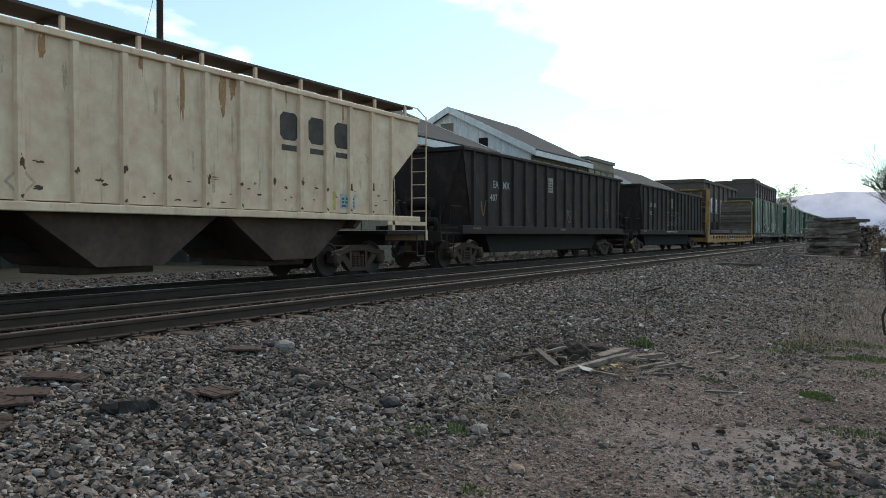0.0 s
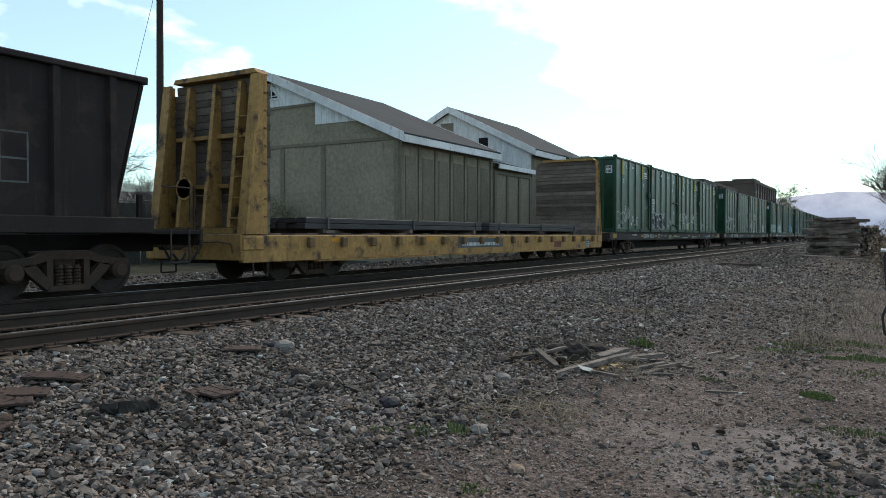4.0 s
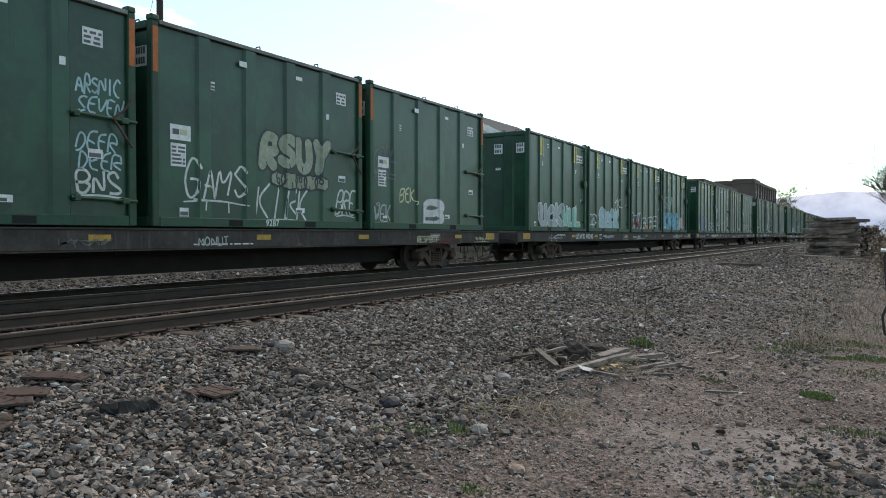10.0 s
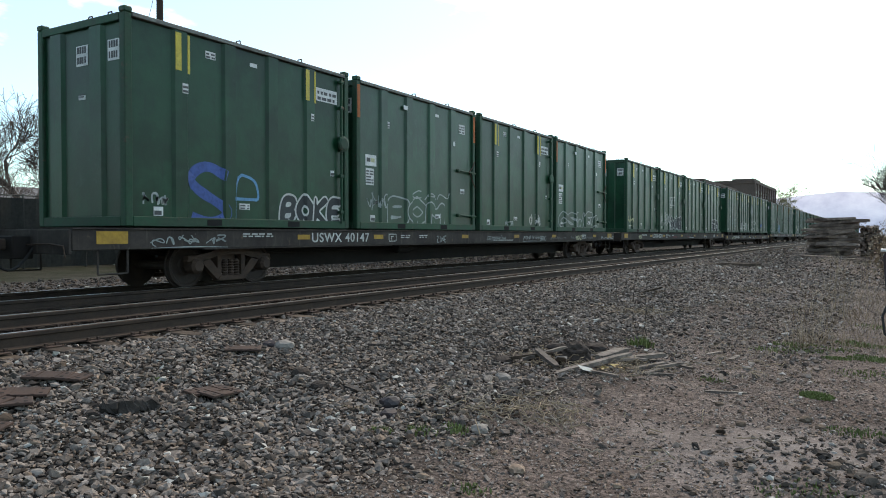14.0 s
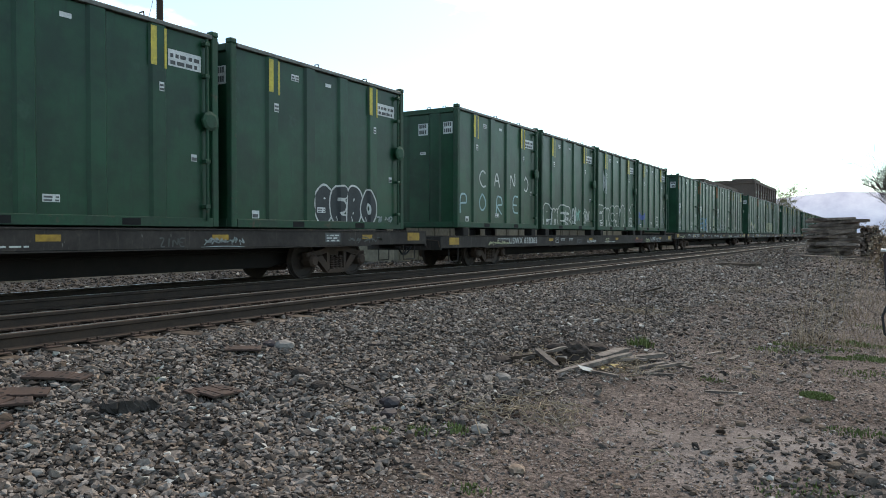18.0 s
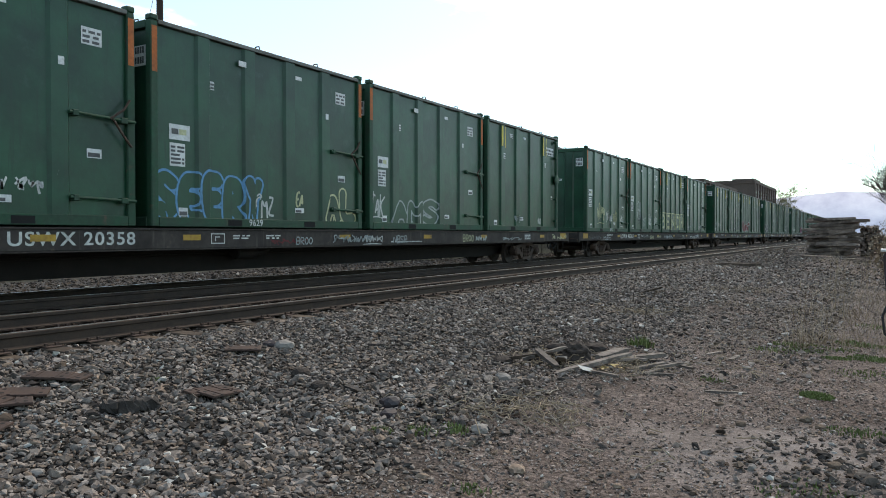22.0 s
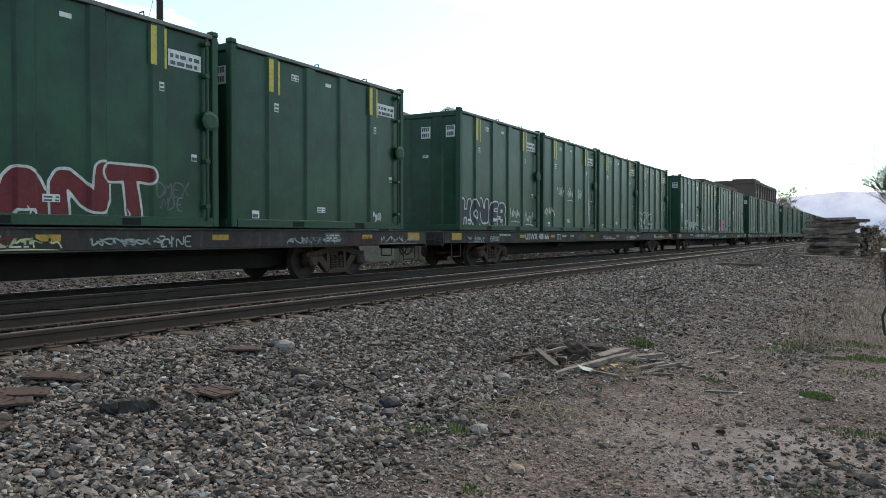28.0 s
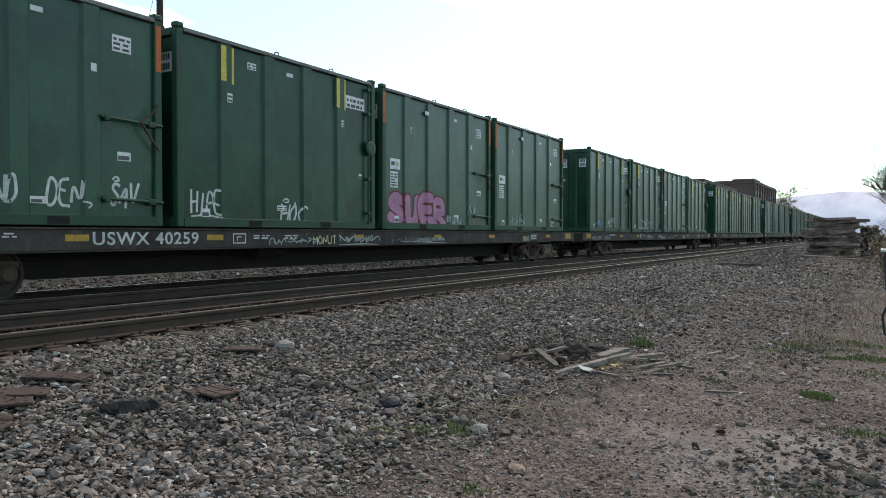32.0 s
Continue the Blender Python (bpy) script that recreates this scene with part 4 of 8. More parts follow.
def container_shell(c, paint):
    w, ln, h = HALF, BOX_LEN, BOX_H
    part("body", box(-w + 0.065, w - 0.065, 0.065, ln - 0.065, 0.10, h - 0.10), paint, c)
    for x in (-w, w - 0.15):
        for y in (0, ln - 0.15):
            post = part("corner_post", box(x, x + 0.15, y, y + 0.15, 0.0, h - 0.03, 0.015), "green_rail", c)
            part("corner_casting", box(x - 0.008, x + 0.158, y - 0.008, y + 0.158, h - 0.028, h + 0.075, 0.02), "green_rail", post)
    for s in (1, -1):
        part("bottom_rail", box(*hull(s, w - 0.12, w + 0.002), 0.152, ln - 0.152, 0.0, 0.17, 0.008), "green_rail", c)
        part("top_rail", box(*hull(s, w - 0.10, w + 0.015), 0.152, ln - 0.152, h - 0.085, h - 0.01, 0.008), "top_rail", c)
        for r in RIBS:
            form = [(s * a, b) for a, b in ((SKIN - 0.002, r - RIB_FOOT), (RIB_X, r - RIB_FLAT), (RIB_X, r + RIB_FLAT), (SKIN - 0.002, r + RIB_FOOT))]
            part("rib", prism(form, "z", 0.171, h - 0.088), paint, c)
        for y in (1.75, 3.95):
            # solid dark block on the rail; the pocket's inner shade is its colour
            part("fork_pocket", box(*hull(s, w - 0.05, w + 0.006), y, y + 0.36, 0.02, 0.14), "dark", c, "dark fork-lift pocket")
    for y0, y1 in ((0.0, 0.12), (ln - 0.12, ln)):
        part("end_rail", box(-w + 0.152, w - 0.152, y0, y1, h - 0.16, h - 0.02, 0.01), "green_rail", c)
        part("end_rail", box(-w + 0.152, w - 0.152, y0, y1, 0.0, 0.17, 0.01), "green_rail", c)
    for x in (-0.72, 0.44):
        form = ((x - 0.22, 0.067), (x - 0.16, 0.010), (x + 0.16, 0.010), (x + 0.22, 0.067))
        part("end_rib", prism(form, "z", 0.171, h - 0.162), paint, c)
    part("lid", prism(((-w + 0.11, h - 0.06), (w - 0.11, h - 0.06), (w - 0.25, h + 0.015), (-w + 0.25, h + 0.015)), "y", 0.13, ln - 0.13), "top_rail", c, "grey steel lid")
    for y, x in ((0.10, 0.2), (0.10, 0.75), (2.6, w - 0.05), (4.4, w - 0.05)):
        part("lashing_ring", tube([(x - 0.06, y, h - 0.02), (x - 0.05, y, h + 0.05), (x + 0.05, y, h + 0.05), (x + 0.06, y, h - 0.02)], 0.012), "truck", c)
    return c


def end_sign(c, x, z, w, h, seed):
    p = part("placard", box(x, x + w, 0.055, 0.064, z, z + h), "sign", c)
    bm, rnd = bmesh.new(), random.Random(seed)
    for r in range(2):
        for k in range(4):
            a = x + 0.03 + k * (w - 0.06) / 4
            box(a, a + (w - 0.06) / 4 * rnd.uniform(0.6, 0.85), 0.052, 0.054, z + 0.04 + r * h / 2, z + 0.04 + r * h / 2 + h * 0.33, bm=bm)
    part("print", bm, "ink", p)["kind"] = "stuff"


def make_container_yellow():
    """The newer kind: yellow strips, a lock rod with a round plate by the back post."""
    c = container_shell(empty("container"), "green_new")
    y = BOX_LEN - 0.30
    rod_ob = part("lock_rod", rod((HALF + 0.02, y, 0.12), (HALF + 0.02, y, BOX_H - 0.12), 0.030), "green_rail", c)
    part("lock_plate", lathe([(-0.05, 0.13), (-0.02, 0.19), (0.03, 0.19), (0.05, 0.13)], 8, "x"), "green_rail", rod_ob, at=pose(HALF + 0.02, y + 0.06, 2.0))
    part("lock_arm", box(HALF - 0.01, HALF + 0.05, y + 0.02, y + 0.26, 1.90, 2.10, 0.01), "green_rail", rod_ob)
    for z in (0.35, 1.2, 2.8, 3.4):
        part("rod_guide", box(HALF - 0.06, HALF + 0.055, y - 0.06, y + 0.06, z, z + 0.07, 0.008), "green_rail", c)
    for y0, w in ((1.05, 0.13), (1.33, 0.055), (4.55, 0.12), (4.83, 0.05)):
        plate(c, y0, 2.84 if w > 0.1 else 2.81, w, 0.68 if w > 0.1 else 0.71, "strip", name="strip", label="yellow adhesive strip")
    plate(c, 1.78, 3.20, 0.24, 0.14, lines=2, seed=4)
    plate(c, 2.92, 3.26, 0.20, 0.08, seed=5)
    plate(c, 1.20, 2.44, 0.13, 0.18, lines=2, seed=6)
    plate(c, 4.95, 2.90, 0.74, 0.30, lines=2, seed=7, label="white number board")
    plate(c, 4.72, 2.40, 0.10, 0.16, lines=2, seed=8)
    plate(c, 5.45, 1.22, 0.13, 0.13, lines=1, seed=9)
    plate(c, 0.60, 0.19, 0.20, 0.16, lines=1, seed=10)
    plate(c, 2.62, 0.36, 0.28, 0.12, lines=2, seed=11)
    end_sign(c, 0.74, 2.85, 0.32, 0.36, 1)
    end_sign(c, -0.16, 2.85, 0.34, 0.36, 2)
    end_sign(c, -0.1, 2.25, 0.2, 0.08, 3)
    return c


def make_container_orange():
    """The older kind: orange primed corner tops, hinge bars by the back post."""
    c = container_shell(empty("container"), "green")
    for y0 in (0.02, BOX_LEN - 0.13):
        part("primer_patch", box(HALF + 0.001, HALF + 0.004, y0, y0 + 0.11, 2.72, 3.52), "orange", c, "orange primer patch on the post")
    for z in (0.42, 1.76):
        bar = part("hinge_bar", rod((HALF + 0.03, 4.85, z + 0.03), (HALF + 0.03, BOX_LEN - 0.02, z), 0.026), "green_rail", c)
        part("bar_bracket", box(HALF - 0.06, HALF + 0.06, 4.9, 5.0, z - 0.03, z + 0.07, 0.01), "green_rail", bar)
        part("bar_bracket", box(HALF - 0.06, HALF + 0.06, 5.75, 5.88, z - 0.05, z + 0.05, 0.01), "green_rail", bar)
    part("lock_chain", tube([(HALF + 0.05, 5.55, 1.76), (HALF + 0.05, 5.8, 1.94), (HALF + 0.05, 5.92, 2.12)], 0.02), "truck", c)
    part("lock_chain", tube([(HALF + 0.05, 5.6, 1.76), (HALF + 0.05, 5.8, 1.5), (HALF + 0.05, 5.95, 1.33)], 0.02), "truck", c)
    sign = plate(c, 0.42, 1.58, 0.46, 0.28, label="white sticker with a grey and yellow emblem")
    x = side_drape(0.42) + 0.008
    part("emblem", box(x, x + 0.002, 0.47, 0.62, 1.68, 1.78), "ink", sign)
    part("emblem", box(x, x + 0.002, 0.64, 0.80, 1.68, 1.78), "s_cream", sign)
    plate(c, 0.43, 1.10, 0.34, 0.42, lines=5, seed=15)
    plate(c, 5.12, 2.92, 0.36, 0.28, lines=3, seed=16)
    plate(c, 2.05, 3.20, 0.20, 0.11, seed=17)
    plate(c, 3.75, 3.24, 0.20, 0.08, seed=18)
    plate(c, 1.36, 2.62, 0.10, 0.16, lines=2, seed=19)
    plate(c, 4.70, 2.5, 0.10, 0.13, seed=20)
    plate(c, 5.20, 1.10, 0.26, 0.15, lines=1, seed=22)
    plate(c, 0.62, 0.19, 0.20, 0.16, lines=1, seed=23)
    plate(c, 3.70, 0.33, 0.28, 0.11, lines=1, seed=24)
    end_sign(c, 0.74, 2.85, 0.32, 0.36, 1)
    end_sign(c, -0.1, 2.25, 0.2, 0.08, 3)
    return c


M["amber"] = surface("amber_strip", (0.42, 0.25, 0.035), (0.28, 0.16, 0.035), 0.6, big=3.0, fine=14, spots=(0.07, 0.05, 0.04), relief=0)
# where each flat car's first container stands at the start, its kind of boxes, and its number
CONSIST = ((79.9, "YOYY", "40120"), (108.9, "YOOO", "2039"), (137.65, "YYYY", "40045"), (166.4, "YOYO", "40147"), (194.9, "YYYY", "40011"), (223.0, "YYYY", "638365"),
           (251.1, "OOOY", "20358"), (279.6, "OOYO", "40263"), (308.1, "YYYY", ""), (336.35, "YYYY", "40166"), (364.85, "OYOO", "40259"), (393.2, "YYOY", ""),
           (421.65, "YYYY", ""), (450.1, "OYYY", ""), (478.55, "YOYY", ""), (507.0, "YYYO", ""), (535.45, "YYYY", ""), (563.9, "YOOY", ""), (592.35, "YYYY", ""), (620.8, "OYYY", ""))
FLAT, FLAT_LOW = make_flat_car(), make_flat_car(0.14)
KIND = {"Y": make_container_yellow(), "O": make_container_orange()}
for y in (0.3, 5.4, 6.7, 11.8, 13.1, 18.2, 19.5, 24.6):
    for s in (1, -1):
        part("pedestal", box(*hull(s, 1.0, 1.30), y, y + 0.36, 0.99, 1.236, 0.02), "under", FLAT_LOW)
CARS, BOXES = [], {}


def far_copy(name, src):
    """A thing that stays far off: its small pieces joined by material into a few parts."""
    ob = empty(name)
    by = {}
    bpy.context.view_layer.update()
    for o in src.children_recursive:
        kind = o.name.split(".")[0]
        if kind in ("wheelset", "body", "rib", "end_rib", "corner_post", "top_rail", "lid"):
            part(kind, o.data, None, ob, at=pose(0, 0, 0) @ o.matrix_world)
            continue
        key = o.data.materials[0].name
        bm = by.setdefault(key, [bmesh.new(), o.data.materials[0]])[0]
        me = o.data.copy()
        me.transform(o.matrix_world)
        bm.from_mesh(me)
        bpy.data.meshes.remove(me)
    for key, (bm, mat) in by.items():
        part({"green_rail": "frame", "white_sign": "placard", "sign_ink": "print", "underframe": "underframe",
              "grimy_sill": "sill", "truck_casting": "truck"}.get(key, "fitting"), mesh_of(name, bm, mat), None, ob)
    return ob


used = set()
FAR = {"Y": far_copy("container", KIND["Y"]), "O": far_copy("container", KIND["O"]), "car": far_copy("flat_car", FLAT)}
for n, (s, kinds, number) in enumerate(CONSIST):
    low = n == 5
    src = FLAT_LOW if low else FAR["car"] if n > 12 else FLAT
    car = src if src not in used else copy_thing(src, pose(0, 0, 0))
    used.add(src)
    CARS.append(place(car, s))
    tagged(car, "low black flat car with raised pedestals under containers" if low else "grimy black flat car under green waste containers", "flat car", "container flat cars")
    for k, kind in enumerate(kinds):
        src = (FAR if n > 12 else KIND)[kind]
        c = src if src not in used else copy_thing(src, pose(0, 0, 0))
        used.add(src)
        BOXES[n, k] = place(c, s + k * BOX_STEP, BOX_Z + (0.08 if low else 0.0))
        tagged(c, "dark green steel waste container with yellow strips, on a flat car" if kind == "Y" else "older green waste container with orange primed posts, on a flat car",
               "container", "waste containers")
for n, (s, kinds, number) in enumerate(CONSIST):
    if number:
        z = 0.85 - (0.14 if n == 5 else 0)
        me = lettering("USWX " + number, 0.215, "s_white", spacing=1.12)
        part("lettering", me, None, CARS[n], "white stencilled reporting mark", at=pose(SILL_X + 0.004, {1: 4.0, 5: 3.48, 6: 3.85}.get(n, 4.65), z, 0, 0, 90) @ Matrix.Diagonal((0.215 * (5 + len(number)) / max(v.co.x for v in me.vertices), 1, 1, 1)))

# ---- graffiti, container by container: (car, box, kind, words or count, y, z, height, width, colour, second colour) ----
GRAFFITI = (
    (0, 0, "out", "RS", 0.15, 0.03, 1.0, 1.45, "s_grey", ""), (0, 0, "tag", "SAV", 1.6, 0.55, 0.62, 0.24, "s_white", ""), (0, 0, "tag", "PURE", 2.9, 0.35, 0.42, 0.30, "s_white", ""),
    (0, 0, "scr", 4, 4.75, 0.15, 0.7, 0.3, "s_grey", ""), (0, 1, "bal", "HERN", 0.15, 0.03, 1.05, 3.0, "s_white", "s_dark"), (0, 1, "scr", 4, 4.3, 0.15, 0.75, 0.25, "s_white", ""),
    (1, 0, "swoop", 0, 0.1, 0.05, 1.5, 5.0, "s_grey", ""), (1, 1, "tag", "2", 1.1, 0.1, 0.7, 0.6, "s_grey", ""), (1, 1, "tag", "ACET", 2.4, 0.3, 0.3, 0.35, "s_grey", ""),
    (1, 1, "tag", "ARSNIC", 5.0, 2.14, 0.299, 0.135, "s_pale", ""), (1, 1, "tag", "SEVEN", 5.03, 1.82, 0.27, 0.165, "s_pale", ""), (1, 1, "tag", "DEER", 5.0, 1.22, 0.29, 0.18, "s_pale", ""), (1, 1, "tag", "DEER", 5.03, 0.93, 0.26, 0.20, "s_pale", ""), (1, 1, "tag", "BNS", 5.0, 0.52, 0.36, 0.28, "s_white", ""), (2, 0, "bal", "UOK", 1.0, 0.05, 1.05, 2.4, "s_white", "s_grey"),
    (2, 0, "bal", "WUL", 3.3, 0.03, 1.0, 2.1, "s_white", "s_teal"), (2, 1, "bal", "SMOK", 1.5, 0.03, 1.1, 2.9, "s_white", "s_pale"), (2, 1, "tag", "MK", 3.8, 1.15, 0.5, 0.45, "s_white", ""),
    (2, 1, "out", 2, 0.3, 0.25, 0.7, 0.7, "s_white", ""), (2, 2, "bal", "SMEB", 0.12, 0.03, 0.98, 1.85, "s_white", "s_dark"), (2, 2, "bal", "MB", 0.35, 0.22, 0.34, 0.9, "s_red", "s_red"),
    (2, 2, "out", "R", 2.0, 0.03, 0.8, 0.95, "s_white", ""), (2, 2, "out", "RB", 3.2, 0.03, 0.85, 2.1, "s_white", ""), (2, 2, "bal", 1, 2.6, 0.1, 0.4, 0.7, "s_orange", "s_red"),
    (2, 3, "bal", "KNOB", 0.3, 0.03, 1.18, 3.7, "s_deep", "s_aqua"), (2, 3, "bal", "A", 3.95, 0.03, 1.05, 1.0, "s_pale", "s_skin"), (2, 3, "tag", "MERTE", 0.3, 1.5, 0.62, 0.30, "s_grey", ""),
    (2, 3, "tag", "YNI", 1.5, 1.45, 0.65, 0.30, "s_teal", ""), (2, 3, "scr", 3, 5.0, 0.2, 0.3, 0.6, "s_white", ""), (3, 0, "tag", "S", 1.4, 0.05, 1.1, 1.1, "s_navy", ""),
    (3, 0, "tag", "P", 2.5, 0.05, 1.0, 0.8, "s_blue", ""), (3, 0, "bal", "BOKE", 3.75, 0.03, 0.74, 2.05, "s_white", "s_dark"), (3, 0, "scr", 4, 0.4, 0.35, 0.25, 0.6, "s_grey", ""),
    (3, 1, "out", "BOM", 1.3, 0.03, 0.85, 2.9, "s_grey", ""), (3, 1, "tag", "CAN", 2.5, 0.85, 0.22, 0.7, "s_grey", ""), (3, 1, "scr", 4, 0.5, 0.45, 0.5, 0.9, "s_grey", ""),
    (3, 2, "scr", 4, 4.0, 0.1, 0.55, 0.9, "s_white", ""), (3, 2, "scr", 3, 2.0, 0.1, 0.3, 0.6, "s_grey", ""), (3, 3, "out", "OSWEA", 0.4, 0.05, 0.8, 4.8, "s_grey", ""),
    (4, 0, "scr", 5, 0.45, 0.35, 0.5, 0.8, "s_cream", ""), (5, 0, "wide", "CANO", 1.5, 1.32, 0.58, 1.12, "s_white", ""), (5, 0, "wide", "PORE", 0.25, 0.52, 0.58, 1.25, "s_pale", ""),
    (6, 0, "scr", 5, 0.1, 0.35, 0.6, 0.9, "s_white", ""), (6, 0, "scr", 4, 3.9, 0.45, 0.3, 0.7, "s_white", ""), (6, 3, "scr", 4, 2.2, 0.2, 0.4, 0.4, "s_grey", ""),
    (6, 3, "scr", 3, 4.2, 0.2, 0.3, 0.3, "s_white", ""), (7, 0, "scr", 6, 1.6, 0.45, 0.9, 0.8, "s_cream", ""), (7, 0, "scr", 6, 2.85, 0.3, 0.75, 0.7, "s_white", ""),
    (7, 0, "scr", 6, 3.85, 0.2, 0.85, 0.6, "s_cream", ""), (7, 0, "scr", 5, 4.85, 0.3, 0.6, 0.6, "s_white", ""), (7, 3, "scr", 4, 0.6, 0.2, 0.35, 0.6, "s_grey", ""),
    (7, 3, "scr", 4, 2.0, 0.25, 0.4, 0.7, "s_grey", ""), (7, 3, "scr", 4, 4.2, 0.2, 0.4, 0.6, "s_grey", ""), (8, 0, "out", 2, 0.5, 0.2, 0.7, 0.9, "s_grey", ""),
    (8, 0, "scr", 4, 1.9, 0.4, 0.4, 0.8, "s_white", ""), (8, 3, "scr", 4, 4.7, 0.15, 0.3, 0.4, "s_white", ""), (9, 0, "bal", "HOWEB", 0.1, 0.03, 0.98, 3.15, "s_white", "s_dark"),
    (9, 0, "scr", 5, 3.6, 0.35, 0.45, 0.8, "s_white", ""), (9, 0, "scr", 5, 4.8, 0.25, 0.45, 0.8, "s_white", ""), (9, 1, "scr", 4, 1.6, 1.3, 0.5, 0.6, "s_white", ""),
    (9, 1, "scr", 4, 2.7, 1.3, 0.5, 0.6, "s_white", ""), (9, 1, "scr", 4, 3.8, 1.3, 0.5, 0.55, "s_white", ""), (9, 1, "scr", 4, 0.3, 0.5, 0.45, 0.9, "s_white", ""),
    (9, 1, "drip", 0, 5.1, 0.3, 2.4, 0.25, "s_white", ""), (10, 0, "scr", 8, 0.2, 0.2, 0.5, 1.0, "s_dark", ""), (10, 0, "tag", "VET", 1.55, 0.35, 0.45, 0.25, "s_white", ""),
    (10, 0, "tag", "CEND", 2.85, 0.3, 0.42, 0.17, "s_white", ""), (10, 0, "tag", "DEN", 3.98, 0.35, 0.36, 0.20, "s_white", ""), (10, 0, "tag", "SAV", 5.05, 0.33, 0.42, 0.18, "s_white", ""),
    (10, 1, "tag", "HIPE", 0.35, 0.25, 0.42, 0.18, "s_white", ""), (10, 1, "tag", "HOC", 2.7, 0.1, 0.45, 0.28, "s_white", ""), (10, 2, "bal", "SUER", 0.3, 0.03, 0.98, 2.9, "s_red", "s_pink"),
    (10, 2, "scr", 4, 4.6, 0.4, 0.4, 0.5, "s_white", ""), (10, 2, "scr", 4, 3.4, 0.1, 0.35, 0.8, "s_grey", ""), (10, 3, "scr", 5, 1.2, 0.1, 0.5, 1.2, "s_grey", ""),
    (10, 3, "scr", 4, 4.8, 0.2, 0.3, 0.5, "s_white", ""), (11, 0, "scr", 5, 1.0, 0.2, 0.5, 1.2, "s_blue", ""), (11, 0, "scr", 4, 2.8, 0.3, 0.4, 0.7, "s_grey", ""),
    (11, 1, "out", 3, 1.5, 0.1, 0.6, 1.8, "s_grey", ""),
    (0, 2, "tag", "RUTE", 0.15, 0.75, 0.48, 0.24, "s_cream", ""), (0, 2, "tag", "GK", 0.2, 0.3, 0.5, 0.36, "s_cream", ""), (0, 2, "tag", "AEOR", 1.45, 0.62, 0.55, 0.25, "s_white", ""),
    (0, 2, "tag", "IS", 1.85, 0.25, 0.32, 0.22, "s_white", ""), (0, 2, "tag", "AEOR", 3.75, 0.72, 0.52, 0.26, "s_white", ""), (0, 2, "tag", "DOTE", 2.62, 0.2, 0.42, 0.19, "s_cream", ""), (0, 2, "tag", "DOTE", 4.95, 0.1, 0.5, 0.2, "s_cream", ""),
    (0, 3, "wide", "SRDA", 1.5, 0.35, 0.5, 1.12, "s_grey", ""), (0, 3, "tag", "SOO", 0.4, 0.35, 0.35, 0.22, "s_grey", ""), (0, 3, "drip", 0, 1.32, 0.2, 1.75, 0.08, "s_white", ""),
    (1, 2, "tag", "GAMS", 0.7, 0.55, 0.72, 0.40, "s_white", ""), (1, 2, "tag", "TI", 0.9, 0.3, 0.2, 0.6, "s_white", ""), (1, 2, "tag", "KIRK", 2.5, 0.22, 0.68, 0.42, "s_white", ""), (1, 2, "bal", 5, 3.0, 0.80, 0.5, 1.75, "s_moss", "s_dark"), (1, 2, "bal", "RSUY", 2.62, 1.17, 0.88, 2.15, "s_dark", "s_moss"),
    (1, 2, "tag", "BRE", 5.1, 0.35, 0.55, 0.24, "s_white", ""), (1, 2, "num", "9287", 2.75, 0.035, 0.13, 0, "s_white", ""),
    (1, 3, "tag", "GBRE", 0.2, 1.4, 0.7, 0.24, "s_dim", ""), (1, 3, "tag", "BEK", 1.4, 0.75, 0.35, 0.24, "s_cream", ""), (1, 3, "bal", "B", 2.45, 0.03, 0.95, 1.15, "s_dim", "s_white"), (1, 3, "tag", "WEK", 0.25, 0.2, 0.4, 0.25, "s_grey", ""),
    (4, 1, "tag", "SHAV", 0.05, 0.52, 0.56, 0.22, "s_white", ""), (4, 1, "tag", "SEBO", 1.25, 0.5, 0.62, 0.31, "s_white", ""), (4, 1, "tag", "KSRT", 2.45, 1.7, 0.45, 0.29, "s_white", ""), (4, 1, "tag", "O", 2.65, 1.5, 0.16, 0.5, "s_white", ""),
    (4, 1, "bal", "BONES", 2.75, 0.03, 1.0, 2.85, "s_white", "s_dark"), (4, 1, "tag", "MTC", 2.4, 0.03, 0.16, 0.2, "s_white", ""), (4, 1, "scr", 5, 5.1, 1.5, 0.55, 0.5, "s_dim", ""), (4, 3, "bal", "GEBO", 2.5, 0.05, 1.0, 2.3, "s_white", "s_dark"), (4, 3, "scr", 4, 4.9, 0.1, 0.25, 0.8, "s_grey", ""),
    (5, 1, "out", "PMER", 0.3, 0.03, 0.95, 2.85, "s_white", ""), (5, 1, "tag", "BAXZ", 3.32, 0.3, 0.6, 0.1, "s_white", ""), (5, 1, "tag", "AMK", 3.55, 0.35, 0.5, 0.24, "s_teal", ""), (5, 1, "tag", "SNOK", 4.55, 0.3, 0.5, 0.23, "s_white", ""),
    (5, 2, "out", "EMCRB", 0.1, 0.03, 1.2, 4.05, "s_white", ""), (5, 2, "tag", "X", 4.85, 0.85, 0.4, 0.6, "s_white", ""), (5, 2, "tag", "ARES", 4.75, 0.25, 0.4, 0.2, "s_white", ""), (5, 2, "blot", 0, 1.0, 1.6, 1.15, 0.26, "s_grey", ""),
    (5, 3, "bal", "M", 0.2, 0.25, 0.8, 1.25, "s_navy", "s_navy"), (5, 3, "tag", "VEZ", 3.55, 0.35, 0.45, 0.26, "s_white", ""), (5, 3, "tag", "WK", 4.9, 0.35, 0.45, 0.3, "s_grey", ""),
